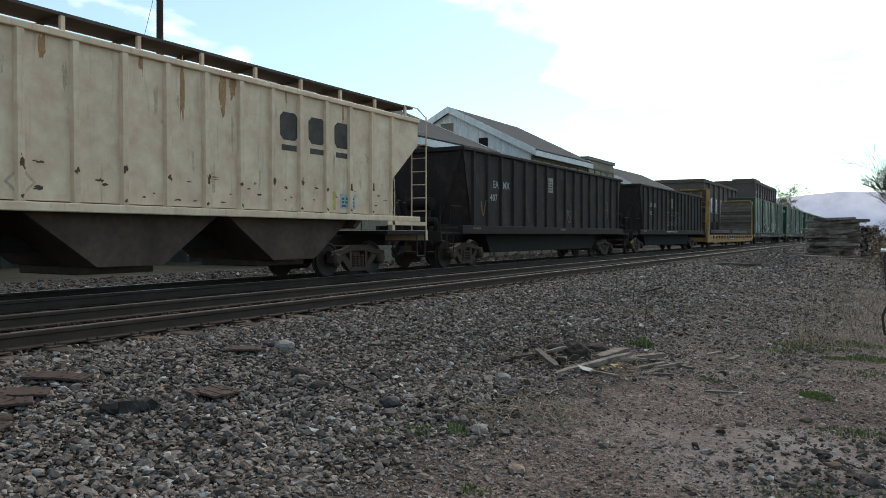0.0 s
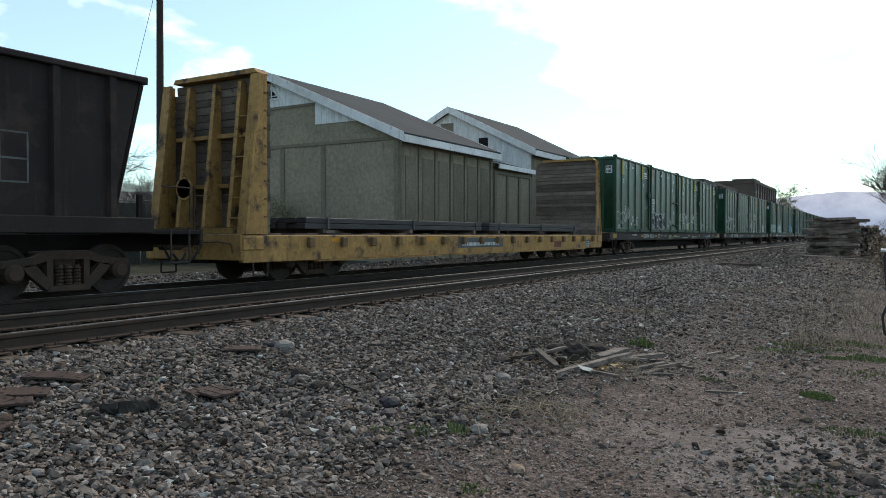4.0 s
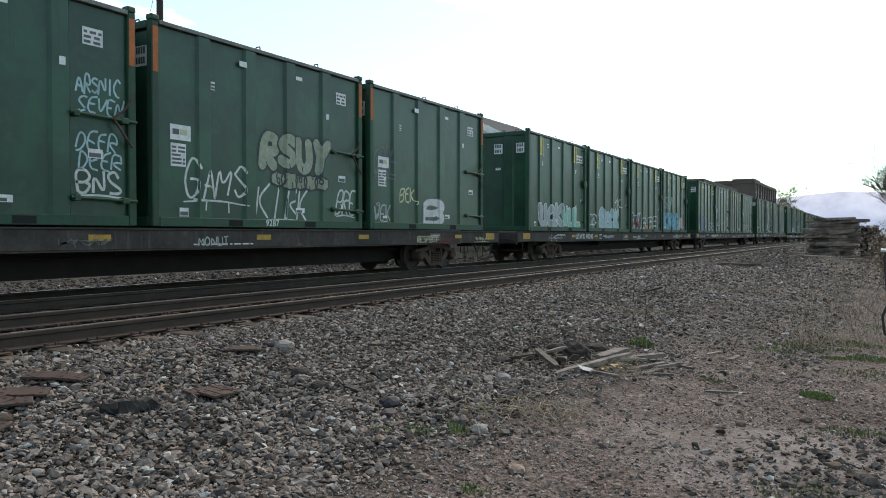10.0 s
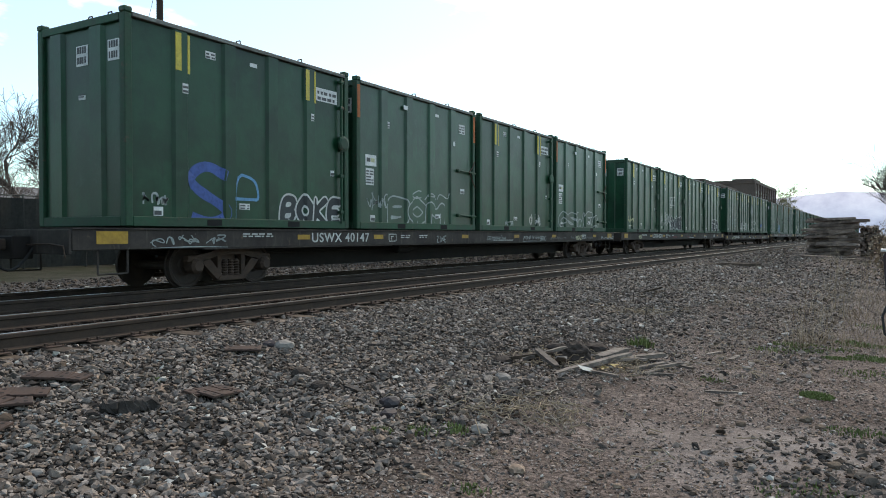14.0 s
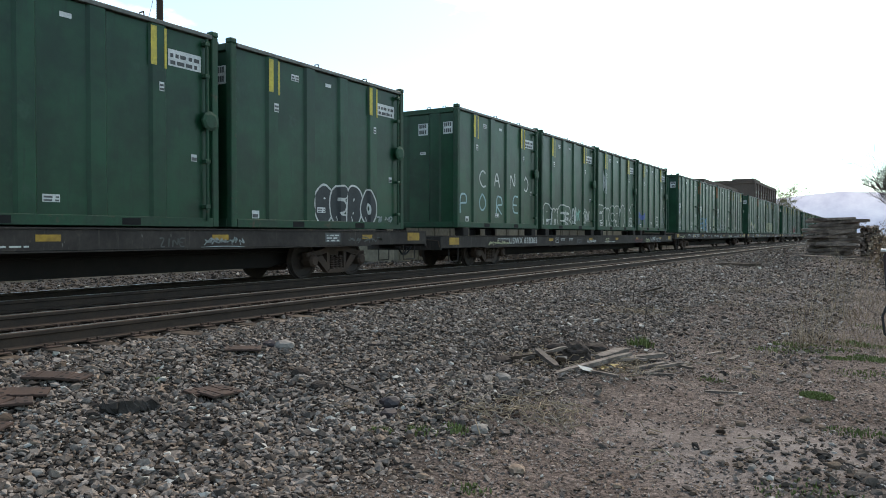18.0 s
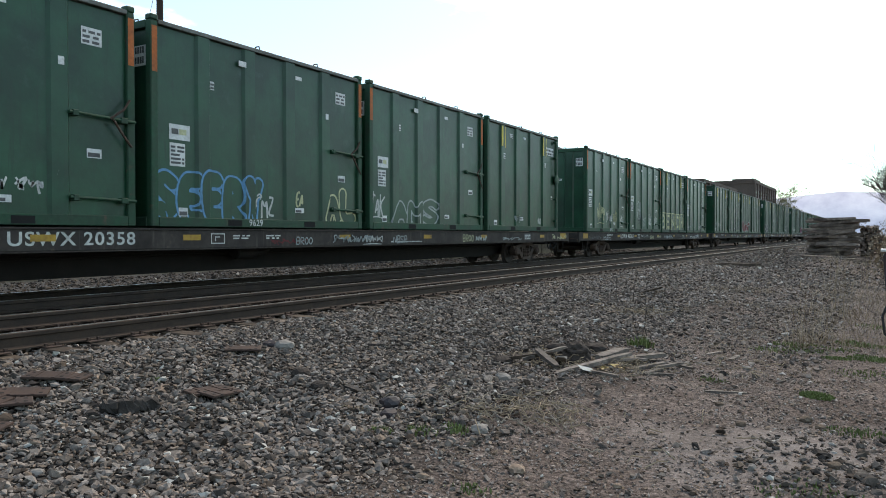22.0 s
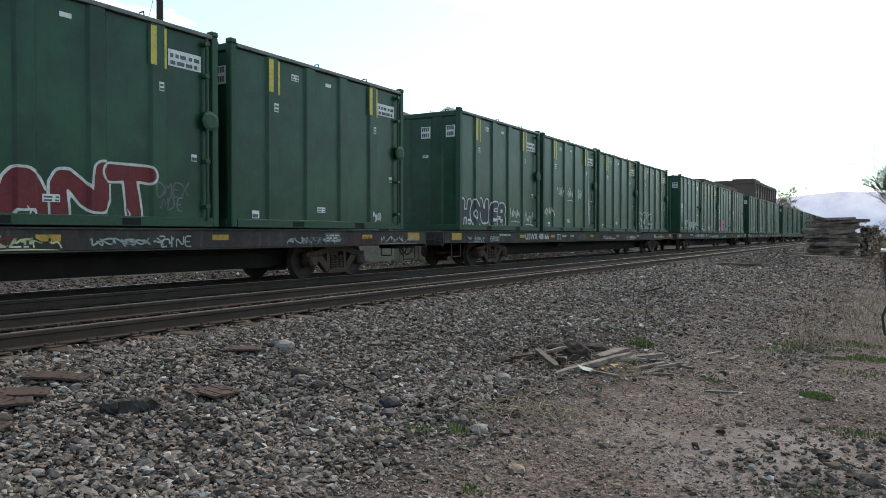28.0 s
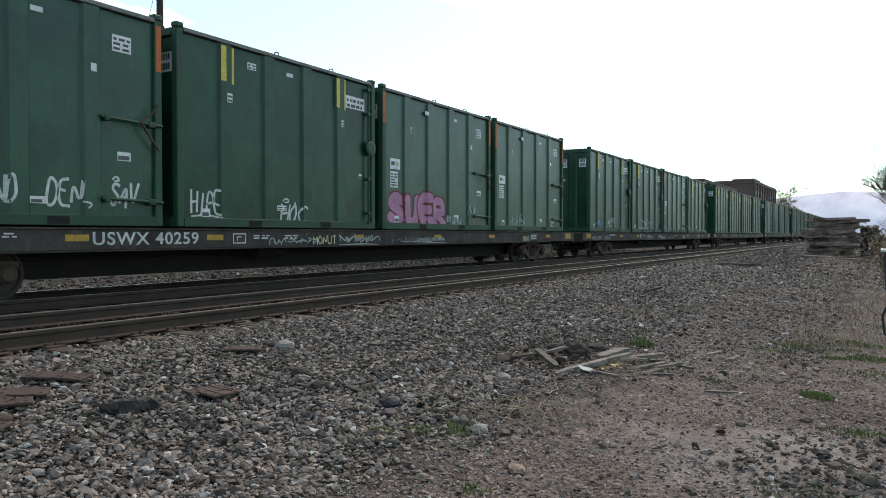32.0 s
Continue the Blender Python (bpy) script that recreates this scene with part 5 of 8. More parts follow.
    (6, 1, "out", "SEERY", 0.05, 0.03, 1.02, 2.65, "s_blue", ""), (6, 1, "tag", "FMZ", 2.52, 0.22, 0.4, 0.19, "s_white", ""), (6, 1, "tag", "EA", 3.75, 0.5, 0.3, 0.12, "s_cream", ""), (6, 1, "out", "AL", 4.7, 0.1, 0.85, 1.1, "s_cream", ""), (6, 1, "num", "9629", 2.3, 0.035, 0.13, 0, "s_white", ""),
    (6, 2, "out", "AMS", 1.0, 0.03, 0.85, 2.3, "s_grey", ""), (6, 2, "tag", "TAK", 0.1, 0.35, 0.55, 0.2, "s_white", ""),
    (7, 1, "tag", "TAME", 3.5, 0.5, 0.42, 0.2, "s_white", ""), (7, 1, "tag", "SMOSE", 4.62, 0.42, 0.36, 0.17, "s_white", ""), (7, 1, "tag", "O", 4.75, 0.35, 0.55, 0.75, "s_white", ""), (7, 1, "tag", "SAX", 2.35, 0.3, 0.5, 0.24, "s_grey", ""), (7, 1, "tag", "SEB", 1.3, 0.7, 0.9, 0.3, "s_grey", ""),
    (7, 1, "scr", 4, 1.7, 0.5, 0.4, 0.6, "s_dark", ""), (7, 2, "block", "BENCH", 0.0, 0.15, 0.95, 1.14, "s_cream", ""), (7, 0, "num", "8951", 3.2, 0.035, 0.13, 0, "s_white", ""),
    (8, 1, "tag", "REFPRTE", 2.6, 1.0, 0.26, 0.38, "s_dark", ""), (8, 1, "tag", "BEADFM", 2.9, 0.32, 0.42, 0.4, "s_dim", ""), (8, 1, "tag", "SEVEFS", 4.1, 0.06, 0.18, 0.19, "s_cream", ""),
    (8, 2, "bal", "UANT", 0.85, 0.03, 1.1, 3.75, "s_white", "s_red"), (8, 2, "tag", "DMEX", 4.65, 0.55, 0.26, 0.19, "s_dim", ""), (8, 2, "tag", "NDE", 4.75, 0.3, 0.22, 0.17, "s_dim", ""),
    (9, 3, "out", "SOWS", 0.1, 0.03, 1.05, 2.55, "s_white", ""), (9, 3, "tag", "X", 2.6, 0.4, 0.35, 0.5, "s_dim", ""), (9, 3, "tag", "X", 4.75, 0.35, 0.35, 0.5, "s_dim", ""))


def spray_all():
    for i, (n, k, kind, what, y, z, h, w, a, b) in enumerate(GRAFFITI):
        c, rnd = BOXES[n, k], random.Random(100 + i)
        if kind == "tag":
            width = 0.034 if h < 0.3 else 0.048 if h < 0.8 else 0.20 if a == "s_navy" else 0.06
            wild = h < 0.8 and len(what) > 1
            bm = tag_letters(what, y, z, h, w, width, side_drape, rnd, lean=rnd.uniform(0.0, 0.22) if wild else 0.0, shake=0.12 if wild else 0.05)
            if wild and h > 0.3:
                end = y + len(what) * w
                flick = rnd.choice(([(end - 0.1 * w, z + 0.1 * h), (end + 0.7 * w, z + 0.02 * h), (end + 0.3 * w, z - 0.2 * h)], [(y, z - 0.12 * h), (y + 0.5 * len(what) * w, z - 0.04 * h), (end, z - 0.16 * h)],
                                    [(y + 0.3 * w, z + 1.05 * h), (y + 0.7 * w, z + 1.22 * h), (y + 1.1 * w, z + 1.02 * h), (y + 0.5 * w, z + 1.0 * h)]))
                spray(bm, rounded(flick), width * 0.8, side_drape, 0.006, 0.4)
            part("graffiti", bm, a, c, "sprayed hand-drawn letters")
        elif kind == "num":
            part("lettering", lettering(what, h, a, spacing=1.1), None, c, "white painted number on the bottom rail", at=pose(HALF + 0.004, y, z, 0, 0, 90))
        elif kind == "wide":
            for j, ch in enumerate(what):
                bm = tag_letters(ch, y + j * w + rnd.uniform(-0.08, 0.08), z + rnd.uniform(-0.06, 0.06), h, 0.52, 0.055, side_drape, rnd)
                part("graffiti", bm, a, c, "large sprayed letter")
        elif kind == "block":
            for j, ch in enumerate(what):
                bm = tag_letters(ch, y + j * w + 0.2, z + 0.15, h - 0.25, w * 0.72, 0.15, side_drape, rnd, shake=0.02)
                q, e = y + j * w, y + (j + 1) * w - 0.06
                spray(bm, [(q, z), (e, z), (e, z + h + 0.05), (q, z + h + 0.05), (q, z)], 0.045, side_drape, 0.0045)
                part("graffiti", bm, a, c, "cream sprayed block letter in a frame")
        elif kind == "scr":
            part("graffiti", scrawl(y, z, h, w, 0.042, side_drape, rnd, what), a, c, "quick sprayed scrawl")
        elif kind == "out":
            outline_piece(c, y, z, h, w, what, a, side_drape, rnd)
        elif kind == "bal":
            if isinstance(what, str):
                a, b = b, a
            throw_up(c, y, z, h, w, what, a, b, side_drape, rnd)
        elif kind == "blot":
            bm = bmesh.new()
            for j in range(7):
                q, top = y + w * (j % 3 - 0.5) * 0.5 + rnd.uniform(-0.03, 0.03), z + h * rnd.uniform(0.6, 1.0)
                low = z + h * rnd.uniform(0.0, 0.45)
                spray(bm, [(q + rnd.uniform(-0.03, 0.03), top + (low - top) * t / 5) for t in range(6)], 0.14, side_drape, 0.003 + 0.0008 * j, 0.6)
            part("graffiti", bm, a, c, "pale scuffed patch of paint")
        elif kind == "drip":
            bm = bmesh.new()
            for j in range(5):
                q = y + rnd.uniform(0, w)
                top = z + h * rnd.uniform(0.5, 1.0)
                run = [(q + rnd.uniform(-0.04, 0.04), top + (z - top) * t / 6) for t in range(7)]
                spray(bm, run, 0.05, side_drape, 0.003 + 0.0008 * j, 0.7)
            part("graffiti", bm, a, c, "pale paint drips")
        elif kind == "swoop":
            bm = bmesh.new()
            runs = (((0.1, 0.0), (0.2, 0.75), (0.9, 0.95), (1.4, 0.65)), ((0.75, 1.5), (0.85, 0.9)), ((0.9, 0.95), (1.4, 1.35), (2.0, 1.25), (2.1, 0.9), (1.7, 0.45), (0.75, 0.5)),
                    ((0.8, 0.45), (1.4, 0.3), (2.1, 0.35), (2.2, 0.05)), ((1.4, 1.2), (1.4, 0.75)), ((2.0, 1.3), (2.4, 1.05), (3.0, 1.2), (3.1, 1.0), (3.1, 0.65)),
                    ((3.0, 1.2), (3.7, 1.1), (3.75, 0.85), (3.5, 0.7), (3.5, 0.4), (3.85, 0.05)), ((3.6, 1.4), (3.75, 0.95)), ((3.75, 1.0), (4.6, 1.2), (5.3, 0.75), (5.35, 0.05)),
                    ((4.1, 0.55), (4.7, 0.55)), ((4.5, 0.75), (4.5, 0.4)))
            for j, run in enumerate(runs):
                spray(bm, rounded([(y + p[0], z + p[1]) for p in run], 3), 0.13, side_drape, 0.003 + 0.0007 * j, 0.35)
            part("graffiti", bm, a, c, "wide sweeping grey sprayed lines")
    # loose lines along the sills
    for n, car in enumerate(CARS[:12]):
        rnd = random.Random(500 + n)
        low = 0.14 if n == 5 else 0.0
        for j, y in enumerate(rnd.sample((1.9, 10.0, 13.7, 17.4, 21.2), 3)):
            word = rnd.choice(("RESPECT", "NBSR", "OBIS", "ZINE", "CKEF", "MONUT", "BROO", "PRYOR"))
            bm = tag_letters(word, y, 0.80 - low, rnd.uniform(0.15, 0.22), rnd.uniform(0.13, 0.19), 0.026, lambda q: SILL_X, rnd, lift=0.02 + 0.0015 * j)
            part("graffiti", bm, rnd.choice(("s_grey", "s_grey", "s_dim", "s_cream")), car, "sprayed letters along the sill")
        for j, y in enumerate(rnd.sample((0.4, 2.2, 9.0, 11.0, 12.8, 14.6, 16.4, 18.3, 20.2, 22.4, 24.3), rnd.randint(5, 8))):
            y += rnd.uniform(-0.5, 0.5)
            bm = scrawl(y, 0.80 - (0.14 if n == 5 else 0), rnd.uniform(0.14, 0.24), rnd.uniform(0.7, 1.8), rnd.uniform(0.022, 0.036), lambda q: SILL_X, rnd, rnd.randint(5, 9), lift=0.007 + 0.0015 * j)
            part("graffiti", bm, rnd.choice(("s_white", "s_grey", "s_grey", "s_grey", "s_cream", "s_dim", "s_dim", "s_red")), car, "sprayed scrawl along the sill")


spray_all()

# -- black open hoppers --
HOP_LEN, HOP_W, HOP_TOP = 15.5, 1.56, 3.66


def make_hopper():
    car = empty("open_hopper")
    side = ((0.05, HOP_TOP - 0.1), (0.60, 1.30), (HOP_LEN - 0.60, 1.30), (HOP_LEN - 0.05, HOP_TOP - 0.1))
    for s in (1, -1):
        part("side_sheet", prism(side, "x", *hull(s, HOP_W - 0.10, HOP_W - 0.07)), "black", car)
        part("side_sill", box(*hull(s, HOP_W - 0.12, HOP_W + 0.03), -0.15, HOP_LEN + 0.15, 1.04, 1.298, 0.012), "black_sill", car)
        part("top_chord", box(*hull(s, HOP_W - 0.12, HOP_W + 0.03), -0.02, HOP_LEN + 0.02, HOP_TOP - 0.10, HOP_TOP, 0.015), "black", car)
        for i in range(16):
            y = 0.66 + i * 0.95
            form = [(s * a, b) for a, b in ((HOP_W - 0.071, y - 0.09), (HOP_W + 0.005, y - 0.055), (HOP_W + 0.005, y + 0.055), (HOP_W - 0.071, y + 0.09))]
            part("side_post", prism(form, "z", 1.30, HOP_TOP - 0.102), "black", car)
    for e in (1, -1):
        def at(y):
            return y if e > 0 else HOP_LEN - y
        panel = ((-1.40, HOP_TOP - 0.12), (1.40, HOP_TOP - 0.12), (0.55, 1.35), (-0.55, 1.35))
        part("end_sheet", prism(panel, "y", *sorted((at(0.03), at(0.07)))), "black_end", car, "tapered hopper end sheet")
        part("end_chord", box(-HOP_W - 0.02, HOP_W + 0.02, min(at(-0.06), at(0.10)), max(at(-0.06), at(0.10)), HOP_TOP - 0.12, HOP_TOP + 0.005, 0.012), "black", car)
        for s in (1, -1):
            bm = bmesh.new()
            tri = [(s * 1.45, at(0.22), HOP_TOP - 0.75), (s * 1.45, at(0.66), 1.30), (s * 0.54, at(0.30), 1.34), (s * 1.14, at(0.24), HOP_TOP - 0.80)]
            if s > 0:
                tri[0], tri[3] = (s * 1.46, at(0.06), HOP_TOP - 0.12), (s * 1.38, at(0.05), HOP_TOP - 0.12)
                tri[2] = (s * 0.54, at(0.06), 1.34)
            lo = [bm.verts.new(p) for p in tri]
            hi = [bm.verts.new((p[0] - s * 0.02, p[1] + e * 0.03, p[2])) for p in tri]
            bm.faces.new(lo)
            bm.faces.new(hi[::-1])
            for a in range(4):
                bm.faces.new((lo[a], lo[(a + 1) % 4], hi[(a + 1) % 4], hi[a]))
            bmesh.ops.recalc_face_normals(bm, faces=bm.faces[:])
            part("corner_sheet", bm, "black", car)
            part("end_post", prism(((s * 1.47, HOP_TOP - 0.13), (s * 1.33, HOP_TOP - 0.13), (s * 0.48, 1.12), (s * 0.60, 1.12)), "y", *sorted((at(-0.05), at(0.028)))), "black", car)
            part("end_brace", box(*hull(s, 0.62, 0.70), min(at(-0.6), at(-0.5)), max(at(-0.6), at(-0.5)), 1.10, 1.75, 0.01), "black", car)
            part("hand_rail", rod((s * 1.40, at(-1.15), 1.1), (s * 1.40, at(-1.15), 1.9), 0.018), "black", car)
            part("grab_iron", tube([(s * (HOP_W + 0.03), at(-0.9), 1.25), (s * (HOP_W + 0.03), at(-0.9), 1.85), (s * (HOP_W + 0.03), at(-0.3), 1.85)], 0.014), "black", car)
            add_step(car, at(-0.75), s * (HOP_W - 0.05), 1.15, 0.52, 0.4)
        part("platform", box(-HOP_W + 0.05, HOP_W - 0.05, min(at(-1.2), at(0.3)), max(at(-1.2), at(0.3)), 1.02, 1.10, 0.01), "under", car)
        part("end_sill", box(-HOP_W + 0.05, HOP_W - 0.05, min(at(-1.27), at(-1.202)), max(at(-1.27), at(-1.202)), 0.82, 1.12, 0.01), "black_sill", car)
        add_coupler(car, at(-1.25), -e)
        add_truck(car, at(1.05))
    part("brake_reservoir", lathe([(-0.45, 0.1), (-0.4, 0.2), (0.4, 0.2), (0.45, 0.1)], 14, "x"), "under", car, at=pose(0.25, -0.35, 1.95))
    part("brake_wheel", lathe([(-0.02, 0.27), (0.02, 0.27), (0.02, 0.23), (-0.02, 0.23)], 18, "y"), "black", car, at=pose(-0.5, -1.0, 1.95))
    part("brake_stand", box(-0.57, -0.43, -0.98, -0.85, 1.1, 2.1, 0.01), "black", car)
    part("control_valve", box(-0.15, 0.25, -0.75, -0.45, 1.12, 1.50, 0.03), "under", car)
    part("brake_pipe", tube([(0.25, -0.40, 1.80), (0.1, -0.6, 1.6), (-0.2, -0.7, 1.3), (-0.5, -0.9, 1.2)], 0.02), "under", car)
    part("brake_cylinder", lathe([(-0.3, 0.06), (-0.25, 0.13), (0.25, 0.13), (0.3, 0.06)], 12, "x"), "under", car, at=pose(0.75, -0.7, 1.40))
    part("floor_sheet", box(-HOP_W + 0.11, HOP_W - 0.11, 2.5, HOP_LEN - 2.5, 1.08, 1.13), "black", car)
    belly = ((2.3, 1.08), (2.7, 0.42), (HOP_LEN - 2.7, 0.42), (HOP_LEN - 2.3, 1.08))
    part("hopper_bay", prism(belly, "x", -1.05, 1.05), "under", car)
    part("centre_sill", box(-0.2, 0.2, -1.2, HOP_LEN + 1.2, 0.70, 1.015), "under", car)
    for y in (0.5, 7.6):
        part("reflector", box(HOP_W + 0.031, HOP_W + 0.035, y, y + 0.5, 1.18, 1.25), "yellow_worn", car, "dirty yellow reflector strip")
    bm = bmesh.new()
    for z0, z1 in ((1.78, 2.12), (2.12, 2.50)):
        spray(bm, [(13.15, z0), (13.55, z0), (13.55, z1), (13.15, z1), (13.15, z0)], 0.028, lambda q: HOP_W - 0.069, 0.003 + (0.001 if z0 > 2 else 0))
    part("stencil", bm, "s_dim", car, "thin painted double frame")
    plate_ob = part("emblem", box(HOP_W - 0.068, HOP_W - 0.065, 6.45, 7.05, 2.60, 3.15), "old_cream", car, "weathered cream emblem plate")
    part("print", flat_bars(6.52, 2.68, 0.46, 0.38, 4, 31, HOP_W - 0.064), "emblem_grey", plate_ob)["kind"] = "stuff"
    return car


M["old_cream"] = surface("old_cream_paint", (0.30, 0.27, 0.21), (0.20, 0.18, 0.14), 0.75, big=5.0, fine=20, relief=0)
M["emblem_grey"] = surface("faded_black", (0.060, 0.050, 0.043), (0.095, 0.082, 0.068), 0.8, big=2.0, fine=9, relief=0)
M["black_end"] = surface("sooty_end", (0.027, 0.018, 0.0155), (0.017, 0.0115, 0.0105), 0.8, big=1.1, fine=9, spots=(0.07, 0.045, 0.032), spot_at=(0.56, 0.72), spot_scale=1.6, streak=(0.05, 0.036, 0.03))
M["yellow_worn"] = surface("worn_yellow", (0.20, 0.12, 0.05), (0.11, 0.065, 0.04), 0.8, big=3.0, fine=15)
M["orange_plate"] = surface("orange_strip", (0.55, 0.24, 0.02), (0.45, 0.2, 0.03), 0.6, big=3.0, fine=15, relief=0)
M["black_sill"] = surface("sooty_sill", (0.030, 0.021, 0.018), (0.020, 0.0145, 0.0125), 0.85, big=1.5, fine=12, spots=(0.09, 0.06, 0.04))
H1 = make_hopper()
H2 = copy_thing(H1, pose(0, 0, 0))
for car, s, num in ((H1, 19.14, "407"), (H2, 37.87, "412")):
    tagged(place(car, s), "sooty black open hopper car with vertical ribs", "hopper car", "open hoppers")
    x = HOP_W - 0.066
    part("lettering", lettering("EA", 0.24, "s_grey"), None, car, "white stencilled reporting mark", at=pose(x, 2.02, 2.53, 0, 0, 90))
    part("lettering", lettering("MX", 0.24, "s_grey"), None, car, "white stencilled reporting mark", at=pose(x, 2.74, 2.53, 0, 0, 90))
    part("lettering", lettering(num, 0.22, "s_grey", spacing=1.15), None, car, "white stencilled reporting mark", at=pose(x, 1.82, 2.11, 0, 0, 90))


part("end_marker", box(HOP_W - 0.066, HOP_W - 0.062, HOP_LEN - 0.62, HOP_LEN - 0.48, 1.45, 2.45), "orange_plate", H1, "orange-yellow upright marker")


def hop_drape(y):
    for i in range(16):
        d = abs(y - (0.66 + i * 0.95))
        if d < 0.09:
            return HOP_W + 0.006
    return HOP_W - 0.069


part("graffiti", tag_letters("V", 1.2, 1.5, 0.6, 0.4, 0.07, hop_drape, random.Random(4)), "yellow_worn", H1, "yellow sprayed mark")
part("graffiti", tag_letters("WS", 8.3, 1.5, 0.5, 0.35, 0.05, hop_drape, random.Random(5)), "s_dim", H1, "grey sprayed mark")
outline_piece(H2, 5.6, 1.5, 1.0, 3.0, 4, "s_dim", hop_drape, random.Random(6), 0.042)
scr = scrawl(5.4, 1.12, 0.15, 2.4, 0.03, lambda q: HOP_W + 0.03, random.Random(7), 9, lift=0.008)
part("graffiti", scr, "s_white", H2, "white scrawl on the sill")


# -- beige covered hopper --
def make_covered_hopper():
    car = empty("covered_hopper")
    ln, w, top, low = 17.2, 1.57, 4.10, 1.52
    cut = ((0.02, top), (0.02, 3.40), (1.24, 2.40), (1.30, low), (ln - 1.30, low), (ln - 1.24, 2.40), (ln - 0.02, 3.40), (ln - 0.02, top))
    for s in (1, -1):
        part("side_sheet", prism(cut, "x", *hull(s, w - 0.10, w - 0.05)), "beige", car)
        for i in range(18):
            y = 1.43 + i * 0.853
            z0 = low - 0.02
            form = [(s * a, b) for a, b in ((w - 0.051, y - 0.075), (w + 0.02, y - 0.05), (w + 0.02, y + 0.05), (w - 0.051, y + 0.075))]
            part("side_post", prism(form, "z", z0, top - 0.11), "beige", car)
        part("roof_chord", box(*hull(s, w - 0.11, w + 0.03), 0.0, ln, top - 0.108, top, 0.012), "beige", car)
        part("side_sill", box(*hull(s, w - 0.13, w + 0.03), 0.0, ln, low - 0.16, low - 0.022, 0.012), "beige", car)
    for e in (1, -1):
        def at(y):
            return y if e > 0 else ln - y
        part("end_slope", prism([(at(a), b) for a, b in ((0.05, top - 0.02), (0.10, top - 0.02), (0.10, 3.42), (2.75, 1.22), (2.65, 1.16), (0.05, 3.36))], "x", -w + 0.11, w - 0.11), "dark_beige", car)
        part("platform", box(-w, w, min(at(-0.35), at(1.5)), max(at(-0.35), at(1.5)), 1.02, 1.12, 0.01), "under", car)
        part("end_sill", box(-w, w, min(at(-0.42), at(-0.352)), max(at(-0.42), at(-0.352)), 0.86, 1.14, 0.01), "beige", car)
        for s in (1, -1):
            part("corner_post", box(*hull(s, w - 0.12, w + 0.02), min(at(1.18), at(1.298)), max(at(1.18), at(1.298)), 1.12, 2.42, 0.008), "beige", car)
            lad = part("ladder", rod((s * (w + 0.02), at(-0.30), 0.9), (s * (w + 0.02), at(-0.30), top + 0.1), 0.02), "beige", car)
            part("stile", rod((s * (w - 0.45), at(-0.30), 1.1), (s * (w - 0.45), at(-0.30), top), 0.02), "beige", lad)
            for r in range(8):
                part("rung", rod((s * (w - 0.45), at(-0.30), 1.3 + 0.36 * r), (s * (w + 0.02), at(-0.30), 1.3 + 0.36 * r), 0.014), "beige", lad)
            part("grab_rail", tube([(s * w, at(-0.3), top + 0.1), (s * w, at(0.1), top + 0.28), (s * w, at(0.7), top + 0.28), (s * w, at(0.7), top)], 0.016), "beige", car)
            part("side_rail", box(*hull(s, w - 0.02, w + 0.02), min(at(-0.3), at(1.5)), max(at(-0.3), at(1.5)), 1.26, 1.36), "beige", car)
            add_step(car, at(-0.1), s * (w - 0.02), 1.05, 0.45, 0.4)
        add_coupler(car, at(-0.4), -e)
        add_truck(car, at(2.0))
    roof = ((-w + 0.1, top - 0.02), (-0.8, top + 0.10), (0, top + 0.14), (0.8, top + 0.10), (w - 0.1, top - 0.02))
    part("roof", prism(roof, "y", 0.2, ln - 0.2), "beige", car)
    for s in (1, -1):
        walkway = part("running_board", box(*hull(s, 0.72, 1.42), 0.1, ln - 0.1, top + 0.27, top + 0.285), "grate", car, "rusty grated running board")
        bars = bmesh.new()
        for i in range(170):
            y = 0.2 + i * (ln - 0.4) / 170
            box(*hull(s, 0.73, 1.41), y, y + 0.025, top + 0.286, top + 0.315, bm=bars)
        part("grate_bars", bars, "grate", walkway)["kind"] = "stuff"
        part("edge_bar", box(*hull(s, 1.412, 1.43), 0.1, ln - 0.1, top + 0.27, top + 0.32), "grate", walkway)
        for i in range(13):
            y = 0.5 + i * (ln - 1.0) / 12
            part("board_bracket", box(*hull(s, 1.38, 1.44), y, y + 0.07, top + 0.0, top + 0.268), "beige", car)
            part("board_bracket", box(*hull(s, 0.7, 1.37), y, y + 0.05, top + 0.20, top + 0.25), "grate", car)
    for k in range(3):
        y = 2.6 + k * 4.05
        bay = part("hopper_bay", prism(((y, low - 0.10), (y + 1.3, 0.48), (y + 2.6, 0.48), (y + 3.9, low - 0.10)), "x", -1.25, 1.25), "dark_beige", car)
        part("outlet_gate", box(-0.85, 0.85, y + 1.2, y + 2.7, 0.34, 0.478, 0.02), "rust", bay, "rusty outlet gate")
    part("centre_sill", box(-0.2, 0.2, -0.35, ln + 0.35, 0.72, 1.015), "under", car)
    # the railway's mark, as plain blocks with underlines
    for k in range(3):
        y = 11.92 + k * 0.885
        part("emblem", prism(((y + 0.1, 3.0), (y + 0.45, 3.0), (y + 0.55, 3.1), (y + 0.55, 3.48), (y + 0.45, 3.58), (y + 0.1, 3.58), (y, 3.48), (y, 3.1)), "x", w - 0.049, w - 0.045), "emblem_grey", car, "grey block of the railway's mark")
        part("emblem_bar", box(w - 0.049, w - 0.045, y + 0.05, y + 0.5, 2.78, 2.90), "emblem_grey", car, "grey underline of the railway's mark")
    mark = part("placard", prism(((6.56, 1.54), (6.80, 1.78), (6.56, 2.02), (6.32, 1.78)), "x", w - 0.048, w - 0.045), "beige_grime", car, "faded diamond-shaped hazard sign")
